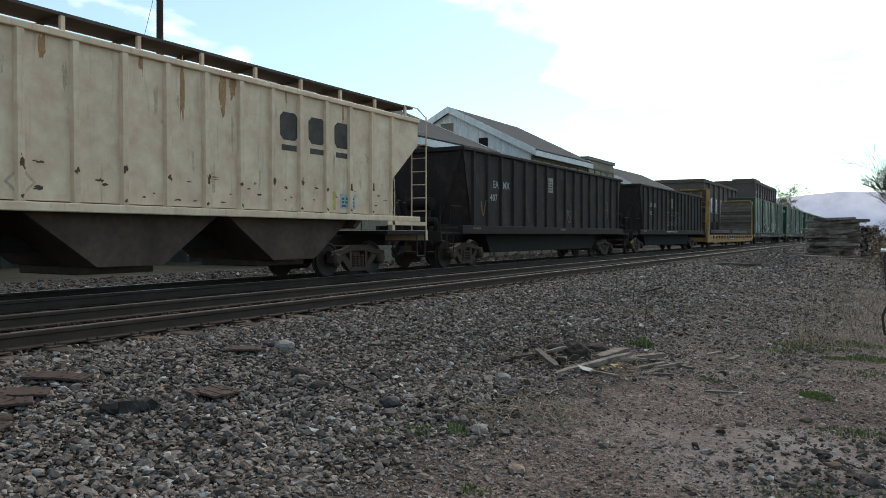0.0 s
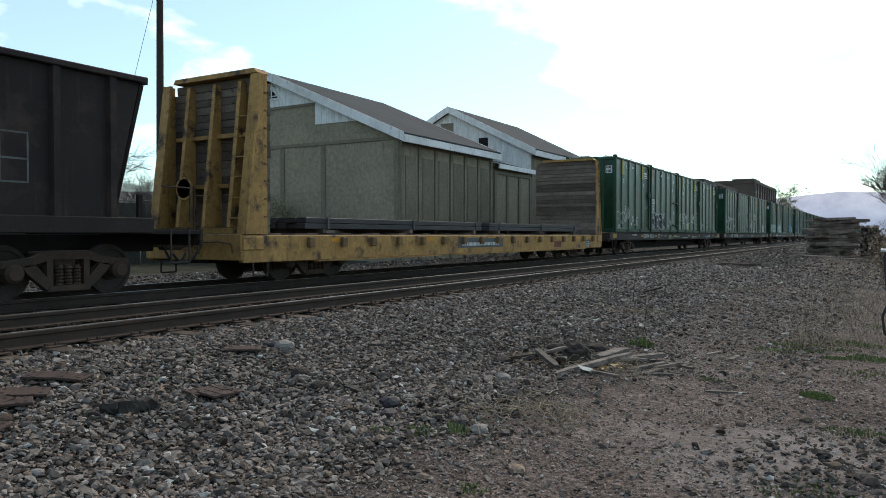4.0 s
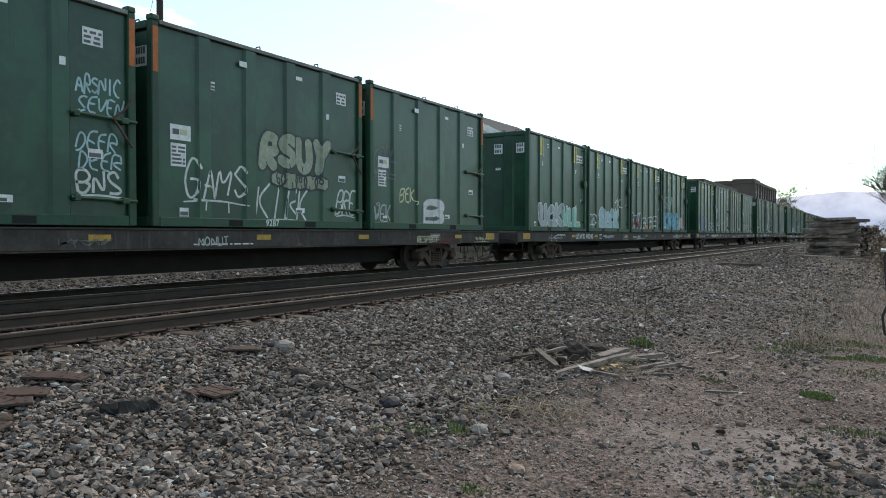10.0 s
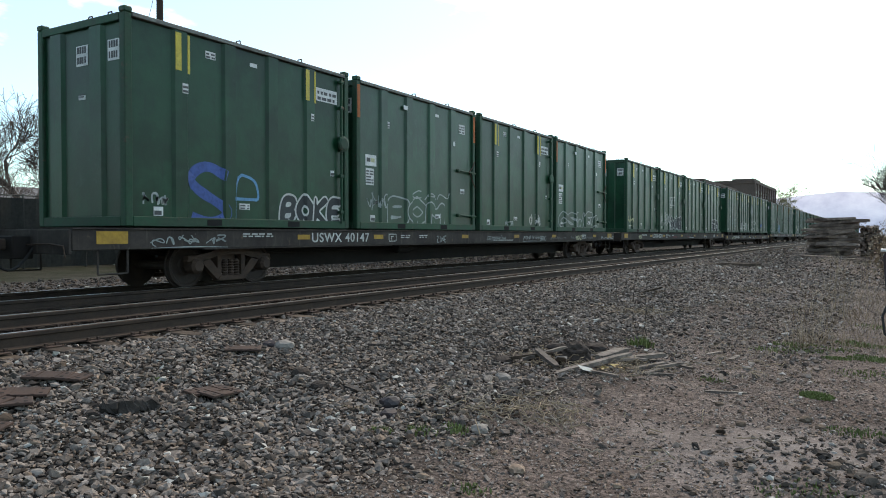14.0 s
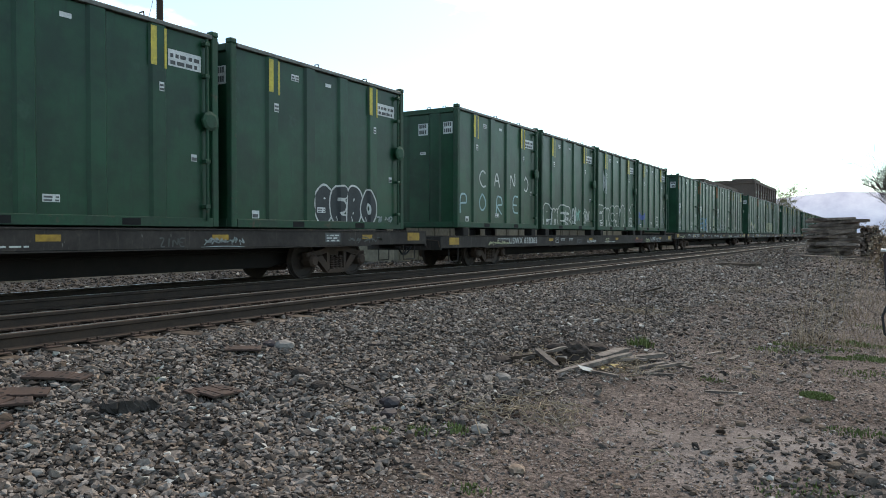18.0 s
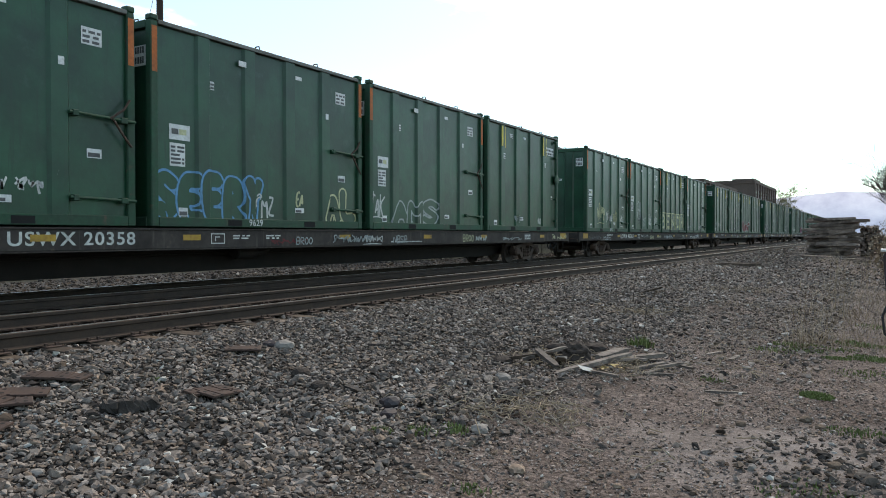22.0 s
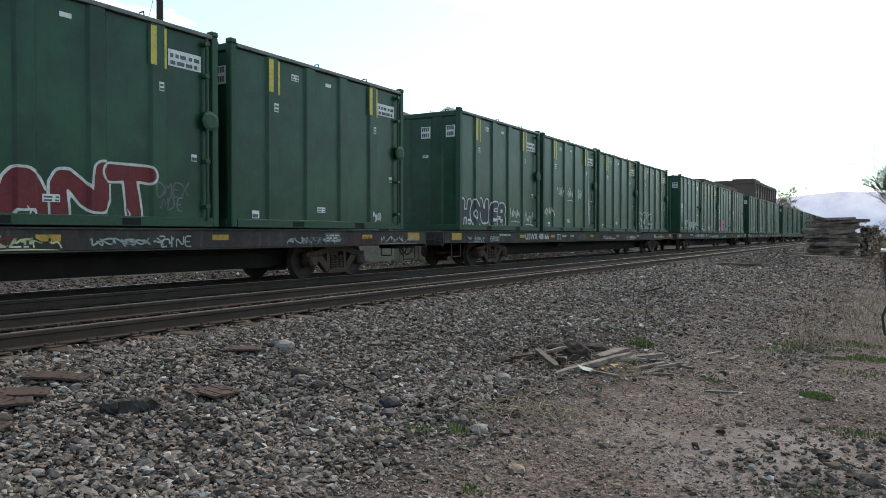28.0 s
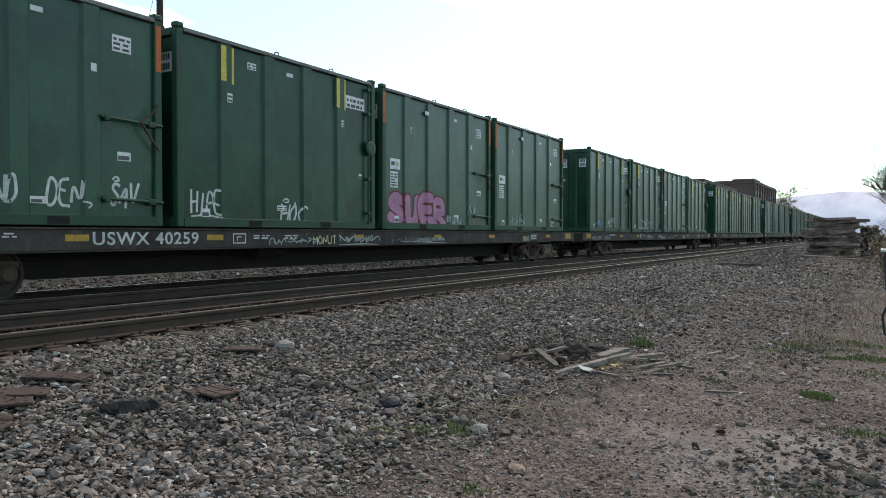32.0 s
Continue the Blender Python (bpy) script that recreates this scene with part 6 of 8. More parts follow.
    part("print", prism(((6.56, 1.60), (6.74, 1.78), (6.56, 1.96), (6.38, 1.78)), "x", w - 0.044, w - 0.042), "beige", mark)
    plate_ob = part("placard", box(w - 0.048, w - 0.044, 13.9, 14.45, 1.62, 1.95), "s_pale", car, "small blue and white notice")
    part("print", flat_bars(13.95, 1.66, 0.45, 0.25, 3, 40, w - 0.043), "ink", plate_ob)["kind"] = "stuff"
    part("placard", box(w - 0.048, w - 0.044, 13.62, 13.72, 1.58, 2.0), "strip", car, "yellow reflector strip")
    rnd = random.Random(11)
    for i in range(18):
        post = 1.43 + i * 0.853
        scab = bmesh.new()
        blotch(scab, post + rnd.uniform(-0.02, 0.04), rnd.uniform(1.98, 2.2), 0.045, rnd.uniform(0.05, 0.10), lambda q: w + 0.02, 0.003, i * 3.1)
        if rnd.random() < 0.7:
            blotch(scab, post, 1.58, 0.035, rnd.uniform(0.03, 0.05), lambda q: w + 0.02, 0.004, i * 5.3)
        part("rust_scab", scab, "rust_brown", car, "dark rust scab on a side post")["kind"] = "stuff"
        tear = bmesh.new()
        for k in range(rnd.randint(2, 4)):
            blotch(tear, post + rnd.uniform(0.2, 0.62), rnd.uniform(1.62, 2.12), rnd.uniform(0.03, 0.09), rnd.uniform(0.008, 0.03), lambda q: w - 0.049, 0.003 + 0.0006 * k, i + k * 7.7)
        part("rust_tear", tear, "rust_brown", car, "ragged rust marks in the paint")["kind"] = "stuff"
    for k, (y, z0, z1, wd) in enumerate(((10.40, 3.15, 4.0, 0.12), (9.45, 2.9, 4.0, 0.07), (10.62, 3.5, 4.0, 0.10), (8.6, 3.6, 4.0, 0.05), (12.1, 3.6, 4.0, 0.03), (14.0, 3.3, 4.0, 0.03), (6.9, 3.4, 4.0, 0.06), (5.2, 3.5, 4.0, 0.08))):
        bm = bmesh.new()
        blotch(bm, y, (z0 + z1) / 2 + 0.1, wd, (z1 - z0) / 2, lambda q2: w - 0.049, 0.002, 40 + k, 0.7)
        part("rust_streak", bm, "rust_pale", car, "orange rust streak under the roof edge")
    for k in range(26):
        bm = bmesh.new()
        blotch(bm, rnd.uniform(1.6, 15.7), rnd.uniform(2.0, 3.8), rnd.uniform(0.02, 0.05), rnd.uniform(0.1, 0.4), lambda q2: w - 0.049, 0.0022, 80 + k, 1.2)
        part("grime_streak", bm, "beige_grime", car, "thin brown grime streak")
    return car


M["rust_red"] = surface("red_rust", (0.072, 0.044, 0.034), (0.047, 0.032, 0.027), 0.85, big=5, fine=30)
# dark brown tone of the covered hopper's end slopes and bays
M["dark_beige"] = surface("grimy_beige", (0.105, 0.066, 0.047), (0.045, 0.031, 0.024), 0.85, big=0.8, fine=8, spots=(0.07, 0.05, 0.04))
M["grate"] = surface("rusty_grate", (0.10, 0.075, 0.06), (0.07, 0.05, 0.04), 0.85, big=2, fine=20)
M["rust_brown"] = surface("brown_rust", (0.13, 0.070, 0.045), (0.085, 0.048, 0.034), 0.9, big=6, fine=30, relief=0)
M["beige_grime"] = surface("beige_grime", (0.52, 0.40, 0.27), (0.44, 0.33, 0.22), 0.8, big=4.0, fine=18, relief=0)
M["rust_pale"] = surface("rust_stain", (0.42, 0.235, 0.12), (0.30, 0.16, 0.08), 0.85, big=4.0, fine=18, relief=0)
tagged(place(make_covered_hopper(), -0.55), "beige covered hopper car with rust streaks and roof walkway", "hopper car")


# -- yellow bulkhead flat --
BULK_LEN = 21.6


def make_bulkhead_flat():
    car = empty("bulkhead_flat_car")
    w, ln, hi = 1.43, BULK_LEN, 1.02
    for s in (1, -1):
        part("side_sill", box(*hull(s, w - 0.12, w), 0, ln, 0.45, hi - 0.02, 0.012), "yellow", car)
        part("sill_foot", box(*hull(s, w - 0.14, w + 0.05), 2.2, ln - 2.2, 0.42, 0.447), "yellow", car)
        for i in range(17):
            y = 20.27 - i * 1.15
            part("stake_pocket", box(*hull(s, w + 0.002, w + 0.11), y, y + 0.17, 0.74, 0.96, 0.015), "yellow_worn", car, "worn stake pocket")
        for i in range(5):
            y = 2.7 + i * 3.9
            part("reflector", box(*hull(s, w + 0.001, w + 0.006), y, y + 0.6, 0.85, 0.95), "orange_plate", car, "orange-yellow reflector strip")
        add_step(car, 0.5, s * (w - 0.03), 0.55, 0.18, 0.4)
        add_step(car, ln - 0.5, s * (w - 0.03), 0.55, 0.18, 0.4)
    for i in range(54):
        y = 0.02 + i * (ln - 0.04) / 54
        part("deck_plank", box(-w + 0.125, w - 0.125, y + 0.01, y + (ln - 0.04) / 54 - 0.01, hi - 0.055, hi + 0.005 + 0.012 * ((i * 7) % 3)), "plank", car)
    part("centre_sill", box(-0.3, 0.3, 0.1, ln - 0.1, 0.42, hi - 0.06), "under", car)
    for i in range(8):
        y = 4.2 + i * (ln - 8.4) / 7
        part("cross_bearer", box(-w + 0.13, w - 0.13, y - 0.05, y + 0.05, 0.55, hi - 0.06), "under", car)
    for e in (1, -1):
        def at(y):
            return y if e > 0 else ln - y
        def span(a, b):
            return min(at(a), at(b)), max(at(a), at(b))
        part("end_sill", box(-w, w, *span(-0.06, -0.002), 0.50, hi, 0.012), "yellow", car)
        head = part("bulkhead", box(-w, w, *span(0.56, 0.68), hi + 0.006, hi + 0.14), "yellow", car, "yellow steel frame of the plank bulkhead")
        rnd_p = random.Random(17 + e)
        z = hi + 0.03
        for i in range(19):
            tall = 0.172 + rnd_p.uniform(-0.022, 0.022)
            top_z = min(z + tall, 4.30)
            g = 0.07 + 0.05 * (i - 17) if i > 17 else rnd_p.uniform(-0.012, 0.02)
            part("plank", box(-w + 0.01 + g, w - 0.01 - g, *span(0.685, 0.76 + rnd_p.uniform(0, 0.035)), z, top_z - 0.008, 0.008), "plank", head)
            z = top_z
        for s in (1, -1):
            wing = ((0.10, hi + 0.004), (0.50, 4.28), (0.68, 4.28), (0.68, hi + 0.004))
            part("buttress", prism([(at(a), b) for a, b in wing], "x", *hull(s, w - 0.07, w - 0.005)), "yellow", head)
            part("buttress_flange", prism([(at(a), b) for a, b in ((0.04, hi + 0.004), (0.44, 4.28), (0.50, 4.28), (0.10, hi + 0.004))], "x", *hull(s, w - 0.22, w + 0.03)), "yellow", head)
            for r in range(8):
                z = hi + 0.35 + r * 0.36
                part("edge_bolt", box(*hull(s, w, w + 0.02), *span(0.58, 0.67), z, z + 0.03), "yellow_worn", head)
        for x in (-0.75, 0.05, 0.80):
            part("stiffener", prism([(at(a), b) for a, b in ((0.20, hi + 0.15), (0.54, 4.2), (0.68, 4.2), (0.68, hi + 0.15))], "x", x - 0.05, x + 0.05), "yellow", head)
        part("head_cap", prism(((-w + 0.28, 4.302), (w - 0.05, 4.302), (w - 0.16, 4.40), (-w + 0.34, 4.40)), "y", *span(0.46, 0.80)), "yellow", head)
        for z in (2.0, 3.05):
            part("cross_bar", box(-w + 0.23, w - 0.23, *span(0.56, 0.68), z, z + 0.09, 0.006), "yellow", head)
        for r in range(6):
            z = 1.35 + 0.42 * r
            part("rung", rod((0.76, at(0.24 + 0.045 * r), z), (w - 0.1, at(0.24 + 0.045 * r), z), 0.015), "yellow", head)
        add_coupler(car, at(-0.05), -e)
        part("shelf", box(*hull(1, 0.5, w + 0.03), *span(-0.02, 0.55), 0.70, 0.98, 0.02), "yellow", car)
        add_truck(car, at(2.6))
    plate_ob = part("data_plate", box(w + 0.002, w + 0.008, 19.58, 20.1, 0.52, 0.80), "ink", car, "black data plate with white border")
    part("print", flat_bars(19.63, 0.55, 0.42, 0.22, 3, 50, w + 0.009), "s_white", plate_ob)["kind"] = "stuff"
    plate_ob = part("data_plate", box(w + 0.002, w + 0.008, 8.6, 11.6, 0.62, 0.92), "ink", car, "black panel with worn lettering")
    part("print", flat_bars(8.8, 0.68, 2.5, 0.18, 1, 51, w + 0.009), "s_white", plate_ob)["kind"] = "stuff"
    bm = bmesh.new()
    for k in range(3):
        box(w + 0.002, w + 0.005, 16.08 + 0.24 * k, 16.27 + 0.24 * k, 0.54, 0.76, bm=bm)
    part("emblem", bm, "s_red", car, "red blocks of the owner's mark")
    part("brake_wheel", lathe([(-0.02, 0.25), (0.02, 0.25), (0.02, 0.21), (-0.02, 0.21)], 16, "y"), "yellow", car, at=pose(-0.6, 0.28, 2.0))
    return car


tagged(place(make_bulkhead_flat(), 55.7), "yellow bulkhead flat car with grey plank bulkheads", "flat car")


def make_bundle(length, rows, across):
    """A strapped bundle of grey steel sections on wooden dunnage."""
    b = empty("steel_bundle")
    for r in range(rows):
        for k in range(across):
            x = (k - (across - 1) / 2) * 0.30
            part("steel_bar", box(x - 0.14, x + 0.14, 0.03 * ((r + k) % 3), length - 0.03 * (k % 2), 0.10 + r * 0.13, 0.10 + r * 0.13 + 0.12, 0.008), "steel_load", b)
    for y in (0.6, length / 2, length - 0.6):
        part("dunnage", box(-across * 0.15 - 0.05, across * 0.15 + 0.05, y - 0.06, y + 0.06, 0.0, 0.098), "plank", b)
        part("strap", box(-across * 0.15 - 0.03, across * 0.15 + 0.03, y + 0.15, y + 0.19, 0.09, 0.10 + rows * 0.13 + 0.005), "ink", b)
    return b


for y, ln, rows, x in ((2.0, 8.4, 2, 0.68), (10.9, 8.2, 2, 0.68), (2.3, 8.0, 2, -0.68), (11.0, 8.0, 2, -0.68)):
    tagged(place(make_bundle(ln, rows, 4), 55.7 + y, 1.05, TRAIN_X + x), "strapped bundle of grey steel bars on the flat car", "steel bundle", "steel bundles")

# ---- ballast: loose stones, far too many to count ----
def chipped(rng, spare, long, wide, high):
    """Crushed pieces: the hull of a few points spread over a flattened ball, as (corners, triangles)."""
    pts = [rng.normal(size=3)]
    count = 9 - int(rng.integers(0, spare + 1))
    while len(pts) < count:
        near = [rng.normal(size=3) for _ in range(6)]
        pts.append(max(near, key=lambda q: min(np.linalg.norm(q / np.linalg.norm(q) - p / np.linalg.norm(p)) for p in pts)))
    pts = np.array([p / np.linalg.norm(p) * rng.uniform(0.84, 1.12) for p in pts])
    bm = bmesh.new()
    for p in pts * (long, wide, high):
        bm.verts.new(p)
    bmesh.ops.convex_hull(bm, input=bm.verts[:])
    for v in [v for v in bm.verts if not v.link_faces]:
        bm.verts.remove(v)
    bmesh.ops.triangulate(bm, faces=bm.faces[:])
    bm.verts.index_update()
    co, tri = np.array([v.co for v in bm.verts]), np.array([[v.index for v in f.verts] for f in bm.faces])
    bm.free()
    return co, tri


def stone_field(name, places, sizes, material, label, seed, spare=1, tilt=0.34):
    """One mesh of many angular stones at the places."""
    rng = np.random.default_rng(seed)
    kinds = 30
    shapes = [chipped(rng, spare, rng.uniform(1.05, 1.6), rng.uniform(0.8, 1.1), rng.uniform(0.5, 0.85)) for _ in range(kinds)]
    places, sizes = np.asarray(places), np.asarray(sizes)
    pick = rng.integers(0, kinds, len(places))
    cos, tris, base = [], [], 0
    for k, (v, t) in enumerate(shapes):
        mine = np.nonzero(pick == k)[0]
        n, m = len(mine), len(v)
        if not n:
            continue
        a, b, c = rng.normal(0, tilt, n), rng.normal(0, tilt, n), rng.uniform(0, 2 * np.pi, n)
        w = v[None] * sizes[mine][:, None, None]
        x, y, z = w[..., 0], w[..., 1], w[..., 2]
        y, z = y * np.cos(a)[:, None] - z * np.sin(a)[:, None], y * np.sin(a)[:, None] + z * np.cos(a)[:, None]
        x, z = x * np.cos(b)[:, None] + z * np.sin(b)[:, None], -x * np.sin(b)[:, None] + z * np.cos(b)[:, None]
        x, y = x * np.cos(c)[:, None] - y * np.sin(c)[:, None], x * np.sin(c)[:, None] + y * np.cos(c)[:, None]
        cos.append((np.stack([x, y, z], 2) + places[mine][:, None, :]).reshape(-1, 3))
        tris.append((t[None] + (base + np.arange(n) * m)[:, None, None]).reshape(-1, 3))
        base += n * m
    co, tri = np.concatenate(cos), np.concatenate(tris)
    me = bpy.data.meshes.new(name)
    me.vertices.add(len(co))
    me.vertices.foreach_set("co", co.ravel())
    me.loops.add(tri.size)
    me.loops.foreach_set("vertex_index", tri.ravel())
    me.polygons.add(len(tri))
    me.polygons.foreach_set("loop_start", np.arange(0, tri.size, 3))
    me.update(calc_edges=True)
    me.validate()
    me.shade_flat()
    me.materials.append(M[material])
    return tagged(new(name, me), label, "gravel", kind="stuff")


def strew(count, seed, x0, x1, y0, y1, size, keep):
    """Places on the ground, thinning out as keep() says."""
    rnd = random.Random(seed)
    places, sizes = [], []
    while len(places) < count:
        x, y = rnd.uniform(x0, x1), y0 + (y1 - y0) * rnd.random() ** 1.6
        if rnd.random() > keep(x, y):
            continue
        r = size * min(2.5, max(0.4, math.exp(rnd.gauss(-0.12, 0.42)))) * (1 + 0.03 * max(0.0, y - 8))
        places.append((x, y, ground_z(x, y) + r * rnd.uniform(-0.1, 0.75)))
        sizes.append(r)
    return places, sizes


def bank(x, y):
    """How thick the ballast lies: full on the bank, thinning into the dirt."""
    edge = -2.75 - 0.03 * min(y, 20) + 0.9 * noise.noise((x * 0.6, y * 0.6, 3.0))
    if ((x + 3.45) / 0.75) ** 2 + ((y - 9.5) / 2.2) ** 2 < 1 + noise.noise((x * 2.0, y * 2.0, 8.0)):
        return 0.22
    if x < edge:
        return 1.0
    return max(0.05 if y < 8.5 else 0.30 + 0.3 * noise.noise((x * 0.5, y * 0.25, 2.0)), 0.55 - (x - edge) * 0.9)


stone_field("ballast_stones", *strew(122000, 5, -7.3, -0.6, 1.2, 34.0, 0.0185, bank), "ballast", "loose grey crushed-stone ballast along the track", 8)
stone_field("ballast_stones", *strew(28000, 15, -7.15, 1.5, 25.0, 105.0, 0.017, lambda x, y: 1.0 if x < -3.2 else 0.7), "ballast", "grey crushed stone farther along the track", 16)
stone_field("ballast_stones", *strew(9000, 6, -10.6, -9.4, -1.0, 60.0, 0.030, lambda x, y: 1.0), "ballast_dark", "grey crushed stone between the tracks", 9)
stone_field("pebbles", *strew(70000, 7, -4.0, 2.0, 2.5, 26.0, 0.0098, lambda x, y: (0.30 if (x + 0.75) ** 2 + (y - 5.95) ** 2 < 0.5 + 0.4 * noise.noise((x * 2.5, y * 2.5, 1.0)) else 1.0) * (0.45 + 0.55 * (noise.noise((x * 0.8, y * 0.8, 6.0)) > -0.1))), "pebble", "small pebbles trodden into the dirt path", 10, spare=3, tilt=0.3)
stone_field("ballast_stones", *strew(9000, 26, -8.9, -6.9, 1.5, 60.0, 0.019, lambda x, y: 1.0 if abs(((y + 6.0) / 0.53 + 0.5) % 1 - 0.5) > 0.24 else 0.05), "ballast", "crushed stone between the ties of the near track", 27)
M["ballast_mid"] = island_stone("dark_broken_stone", (0.04, 0.033, 0.029), (0.13, 0.112, 0.098), (0.96, 0.82, 0.68))
p_, s_ = strew(420, 8, -1.0, 0.9, 4.2, 7.5, 0.021, lambda x, y: 1.0 if (x + 0.1) ** 2 / 0.5 + (y - 5.7) ** 2 / 0.7 < 1.3 else 0.05)
stone_field("loose_stones", p_, s_, "ballast_mid", "patch of dark broken stones on the path", 12)


stone_field("broken_stones", *strew(90, 29, -0.6, 0.5, 5.2, 7.4, 0.027, lambda x, y: 1.0 if x > -0.35 and y < 6.2 else 0.25), "ballast_mid", "dark broken stones at the edge of the path", 30)
M["charred"] = surface("charred_wood", (0.034, 0.029, 0.026), (0.07, 0.058, 0.05), 0.95, big=6, fine=24, relief=0.7, depth=0.012)
M["earth"] = surface("dark_earth", (0.062, 0.047, 0.038), (0.036, 0.028, 0.024), 0.98, big=3, fine=18, relief=0.6, depth=0.02)


def single_stone(x, y, r, material, label, seed, squash=0.7):
    rng = np.random.default_rng(seed)
    bm = bmesh.new()
    bmesh.ops.create_icosphere(bm, subdivisions=4 if r > 0.15 else 2, radius=r)
    for v in bm.verts:
        k = noise.noise(v.co * (2.2 / r) + Vector((seed, 0, 0)))
        v.co *= 1 + 0.28 * k + (0.06 if r > 0.15 else 0.16) * noise.noise(v.co * (6.0 / r))
        v.co.z *= squash
    ob = part("stone", bm, material)
    ob.matrix_basis = pose(x, y, ground_z(x, y) + r * squash * 0.45, 0, 0, seed * 37 % 360)
    return tagged(ob, label, "stone", "loose stones")


for i, (x, y, r, m) in enumerate(((-5.96, 6.38, 0.12, "concrete"), (-3.25, 6.63, 0.085, "concrete"), (-4.12, 4.26, 0.035, "concrete"), (-4.51, 2.62, 0.045, "concrete"), (-4.3, 2.5, 0.03, "concrete"),
                                  (-3.66, 5.24, 0.10, "cabinet"), (-3.5, 5.0, 0.08, "cabinet"), (-6.1, 6.3, 0.09, "cabinet"), (-5.0, 5.6, 0.10, "earth"), (-4.6, 5.4, 0.08, "earth"),
                                  (-3.6, 5.45, 0.06, "concrete"), (-2.1, 4.5, 0.06, "ballast"), (-1.0, 6.6, 0.045, "ballast_mid"), (-0.42, 6.9, 0.045, "ballast_mid"), (-0.25, 5.6, 0.05, "ballast_mid"),
                                  (-0.55, 7.1, 0.055, "ballast_mid"), (-1.3, 7.3, 0.04, "ballast_mid"), (-2.68, 5.06, 0.07, "concrete"), (-1.35, 9.3, 0.05, "concrete"), (-3.05, 8.6, 0.06, "ballast"))):
    single_stone(x, y, r, m, "pale lump of broken concrete on the ballast" if m == "concrete" else "dark lump of stone lying on the ground", i + 1, 0.6)


# ---- loose tie plates and scrap on the bank ----
def tie_plate(x, y, turn, tilt=4):
    bm = box(-0.19, 0.19, -0.10, 0.10, 0, 0.022, 0.004)
    for s in (1, -1):
        box(s * 0.085 - 0.012, s * 0.085 + 0.012, -0.1, 0.1, 0.021, 0.027, bm=bm)
    ob = part("tie_plate", bm, "rust_red")
    ob.matrix_basis = pose(x, y, ground_z(x, y) + 0.045, tilt, tilt * 0.5, turn)
    for sx in (-0.14, 0.14):
        for sy in (-0.05, 0.05):
            part("spike_hole", box(sx - 0.014, sx + 0.014, sy - 0.014, sy + 0.014, 0.0225, 0.0235), "dark", ob)
    return tagged(ob, "rusty red-brown tie plate lying on the ballast", "tie plate", "loose tie plates")


for x, y, a, b in ((-6.28, 3.75, 35, 5), (-6.15, 3.85, 20, 3), (-5.98, 3.36, 50, 6), (-5.80, 3.12, 60, 2), (-5.95, 3.05, 15, 8), (-5.45, 2.75, 30, 3), (-4.97, 4.52, 95, 7), (-5.08, 4.48, 80, 2), (-6.03, 5.81, 40, 3)):
    tie_plate(x, y, a, b)


def plank_thing(x, y, ln, w, h, turn, label, mat="old_wood", pitch=0.0, lift=0.0, name="board", gnarl=0.0):
    """A split, weathered board; gnarl makes it a knotty log."""
    bm = bmesh.new()
    rnd = random.Random(int(abs(x * 991 + y * 77)))
    n = 16 if gnarl else 7
    rings = []
    for i in range(n):
        t = -ln / 2 + ln * i / (n - 1)
        k = 1.0 if 0 < i < n - 1 else rnd.uniform(0.5, 0.9)
        o = rnd.uniform(-0.1, 0.1) * w
        ends = ((-1, -0.5), (0, -0.6), (1, -0.5), (1.1, 0.1), (0.9, 0.45), (0.1, 0.6), (-0.8, 0.5), (-1.1, 0.0)) if gnarl else ((-1, -0.5), (1, -0.5), (1, 0.5), (-1, 0.45))
        rings.append([bm.verts.new((t + rnd.uniform(-0.02, 0.02), o + a * w / 2 * k * (1 + gnarl * rnd.uniform(-1, 1)), b * h * k * (1 + gnarl * rnd.uniform(-1, 1)) + h / 2)) for a, b in ends])
    for a, b in zip(rings, rings[1:]):
        for i in range(len(a)):
            j = (i + 1) % len(a)
            bm.faces.new((a[i], a[j], b[j], b[i]))
    bm.faces.new(rings[0][::-1])
    bm.faces.new(rings[-1])
    bmesh.ops.recalc_face_normals(bm, faces=bm.faces[:])
    ob = part(name, bm, mat)
    ob.matrix_basis = pose(x, y, ground_z(x, y) + lift, 0, pitch, turn)
    return tagged(ob, label, "board", "scrap wood")


plank_thing(-2.77, 8.0, 1.35, 0.075, 0.05, 72, "long grey weathered board on the dirt", pitch=-3, lift=0.06)
plank_thing(-2.80, 8.75, 0.72, 0.13, 0.11, 84, "thick split grey timber on the dirt", lift=0.02)
plank_thing(-2.47, 8.95, 0.7, 0.09, 0.05, 60, "grey weathered board in the scrap pile", lift=0.05)
plank_thing(-2.35, 8.70, 0.7, 0.06, 0.035, 70, "grey weathered board scrap on the dirt", lift=0.01)
plank_thing(-2.55, 8.55, 0.6, 0.09, 0.03, 66, "wide grey weathered board in the scrap pile", pitch=6, lift=0.08)
plank_thing(-2.20, 8.35, 0.4, 0.06, 0.04, 78, "grey weathered board scrap on the dirt")
plank_thing(-2.12, 8.75, 0.4, 0.045, 0.03, 50, "grey weathered board scrap on the dirt", pitch=-5, lift=0.03)
plank_thing(-3.28, 7.82, 0.6, 0.075, 0.04, -44, "grey weathered board leaning in the scrap pile", pitch=9, lift=0.10)
plank_thing(-3.42, 8.12, 0.55, 0.07, 0.04, 28, "grey weathered board scrap on the dirt", pitch=-16, lift=0.10)
plank_thing(-3.60, 8.05, 0.60, 0.05, 0.04, 8, "dark broken stick in the scrap pile", mat="tie", pitch=-10, lift=0.06)
plank_thing(-3.15, 7.95, 0.42, 0.12, 0.03, -70, "grey weathered board scrap on the dirt", pitch=-20, lift=0.08)
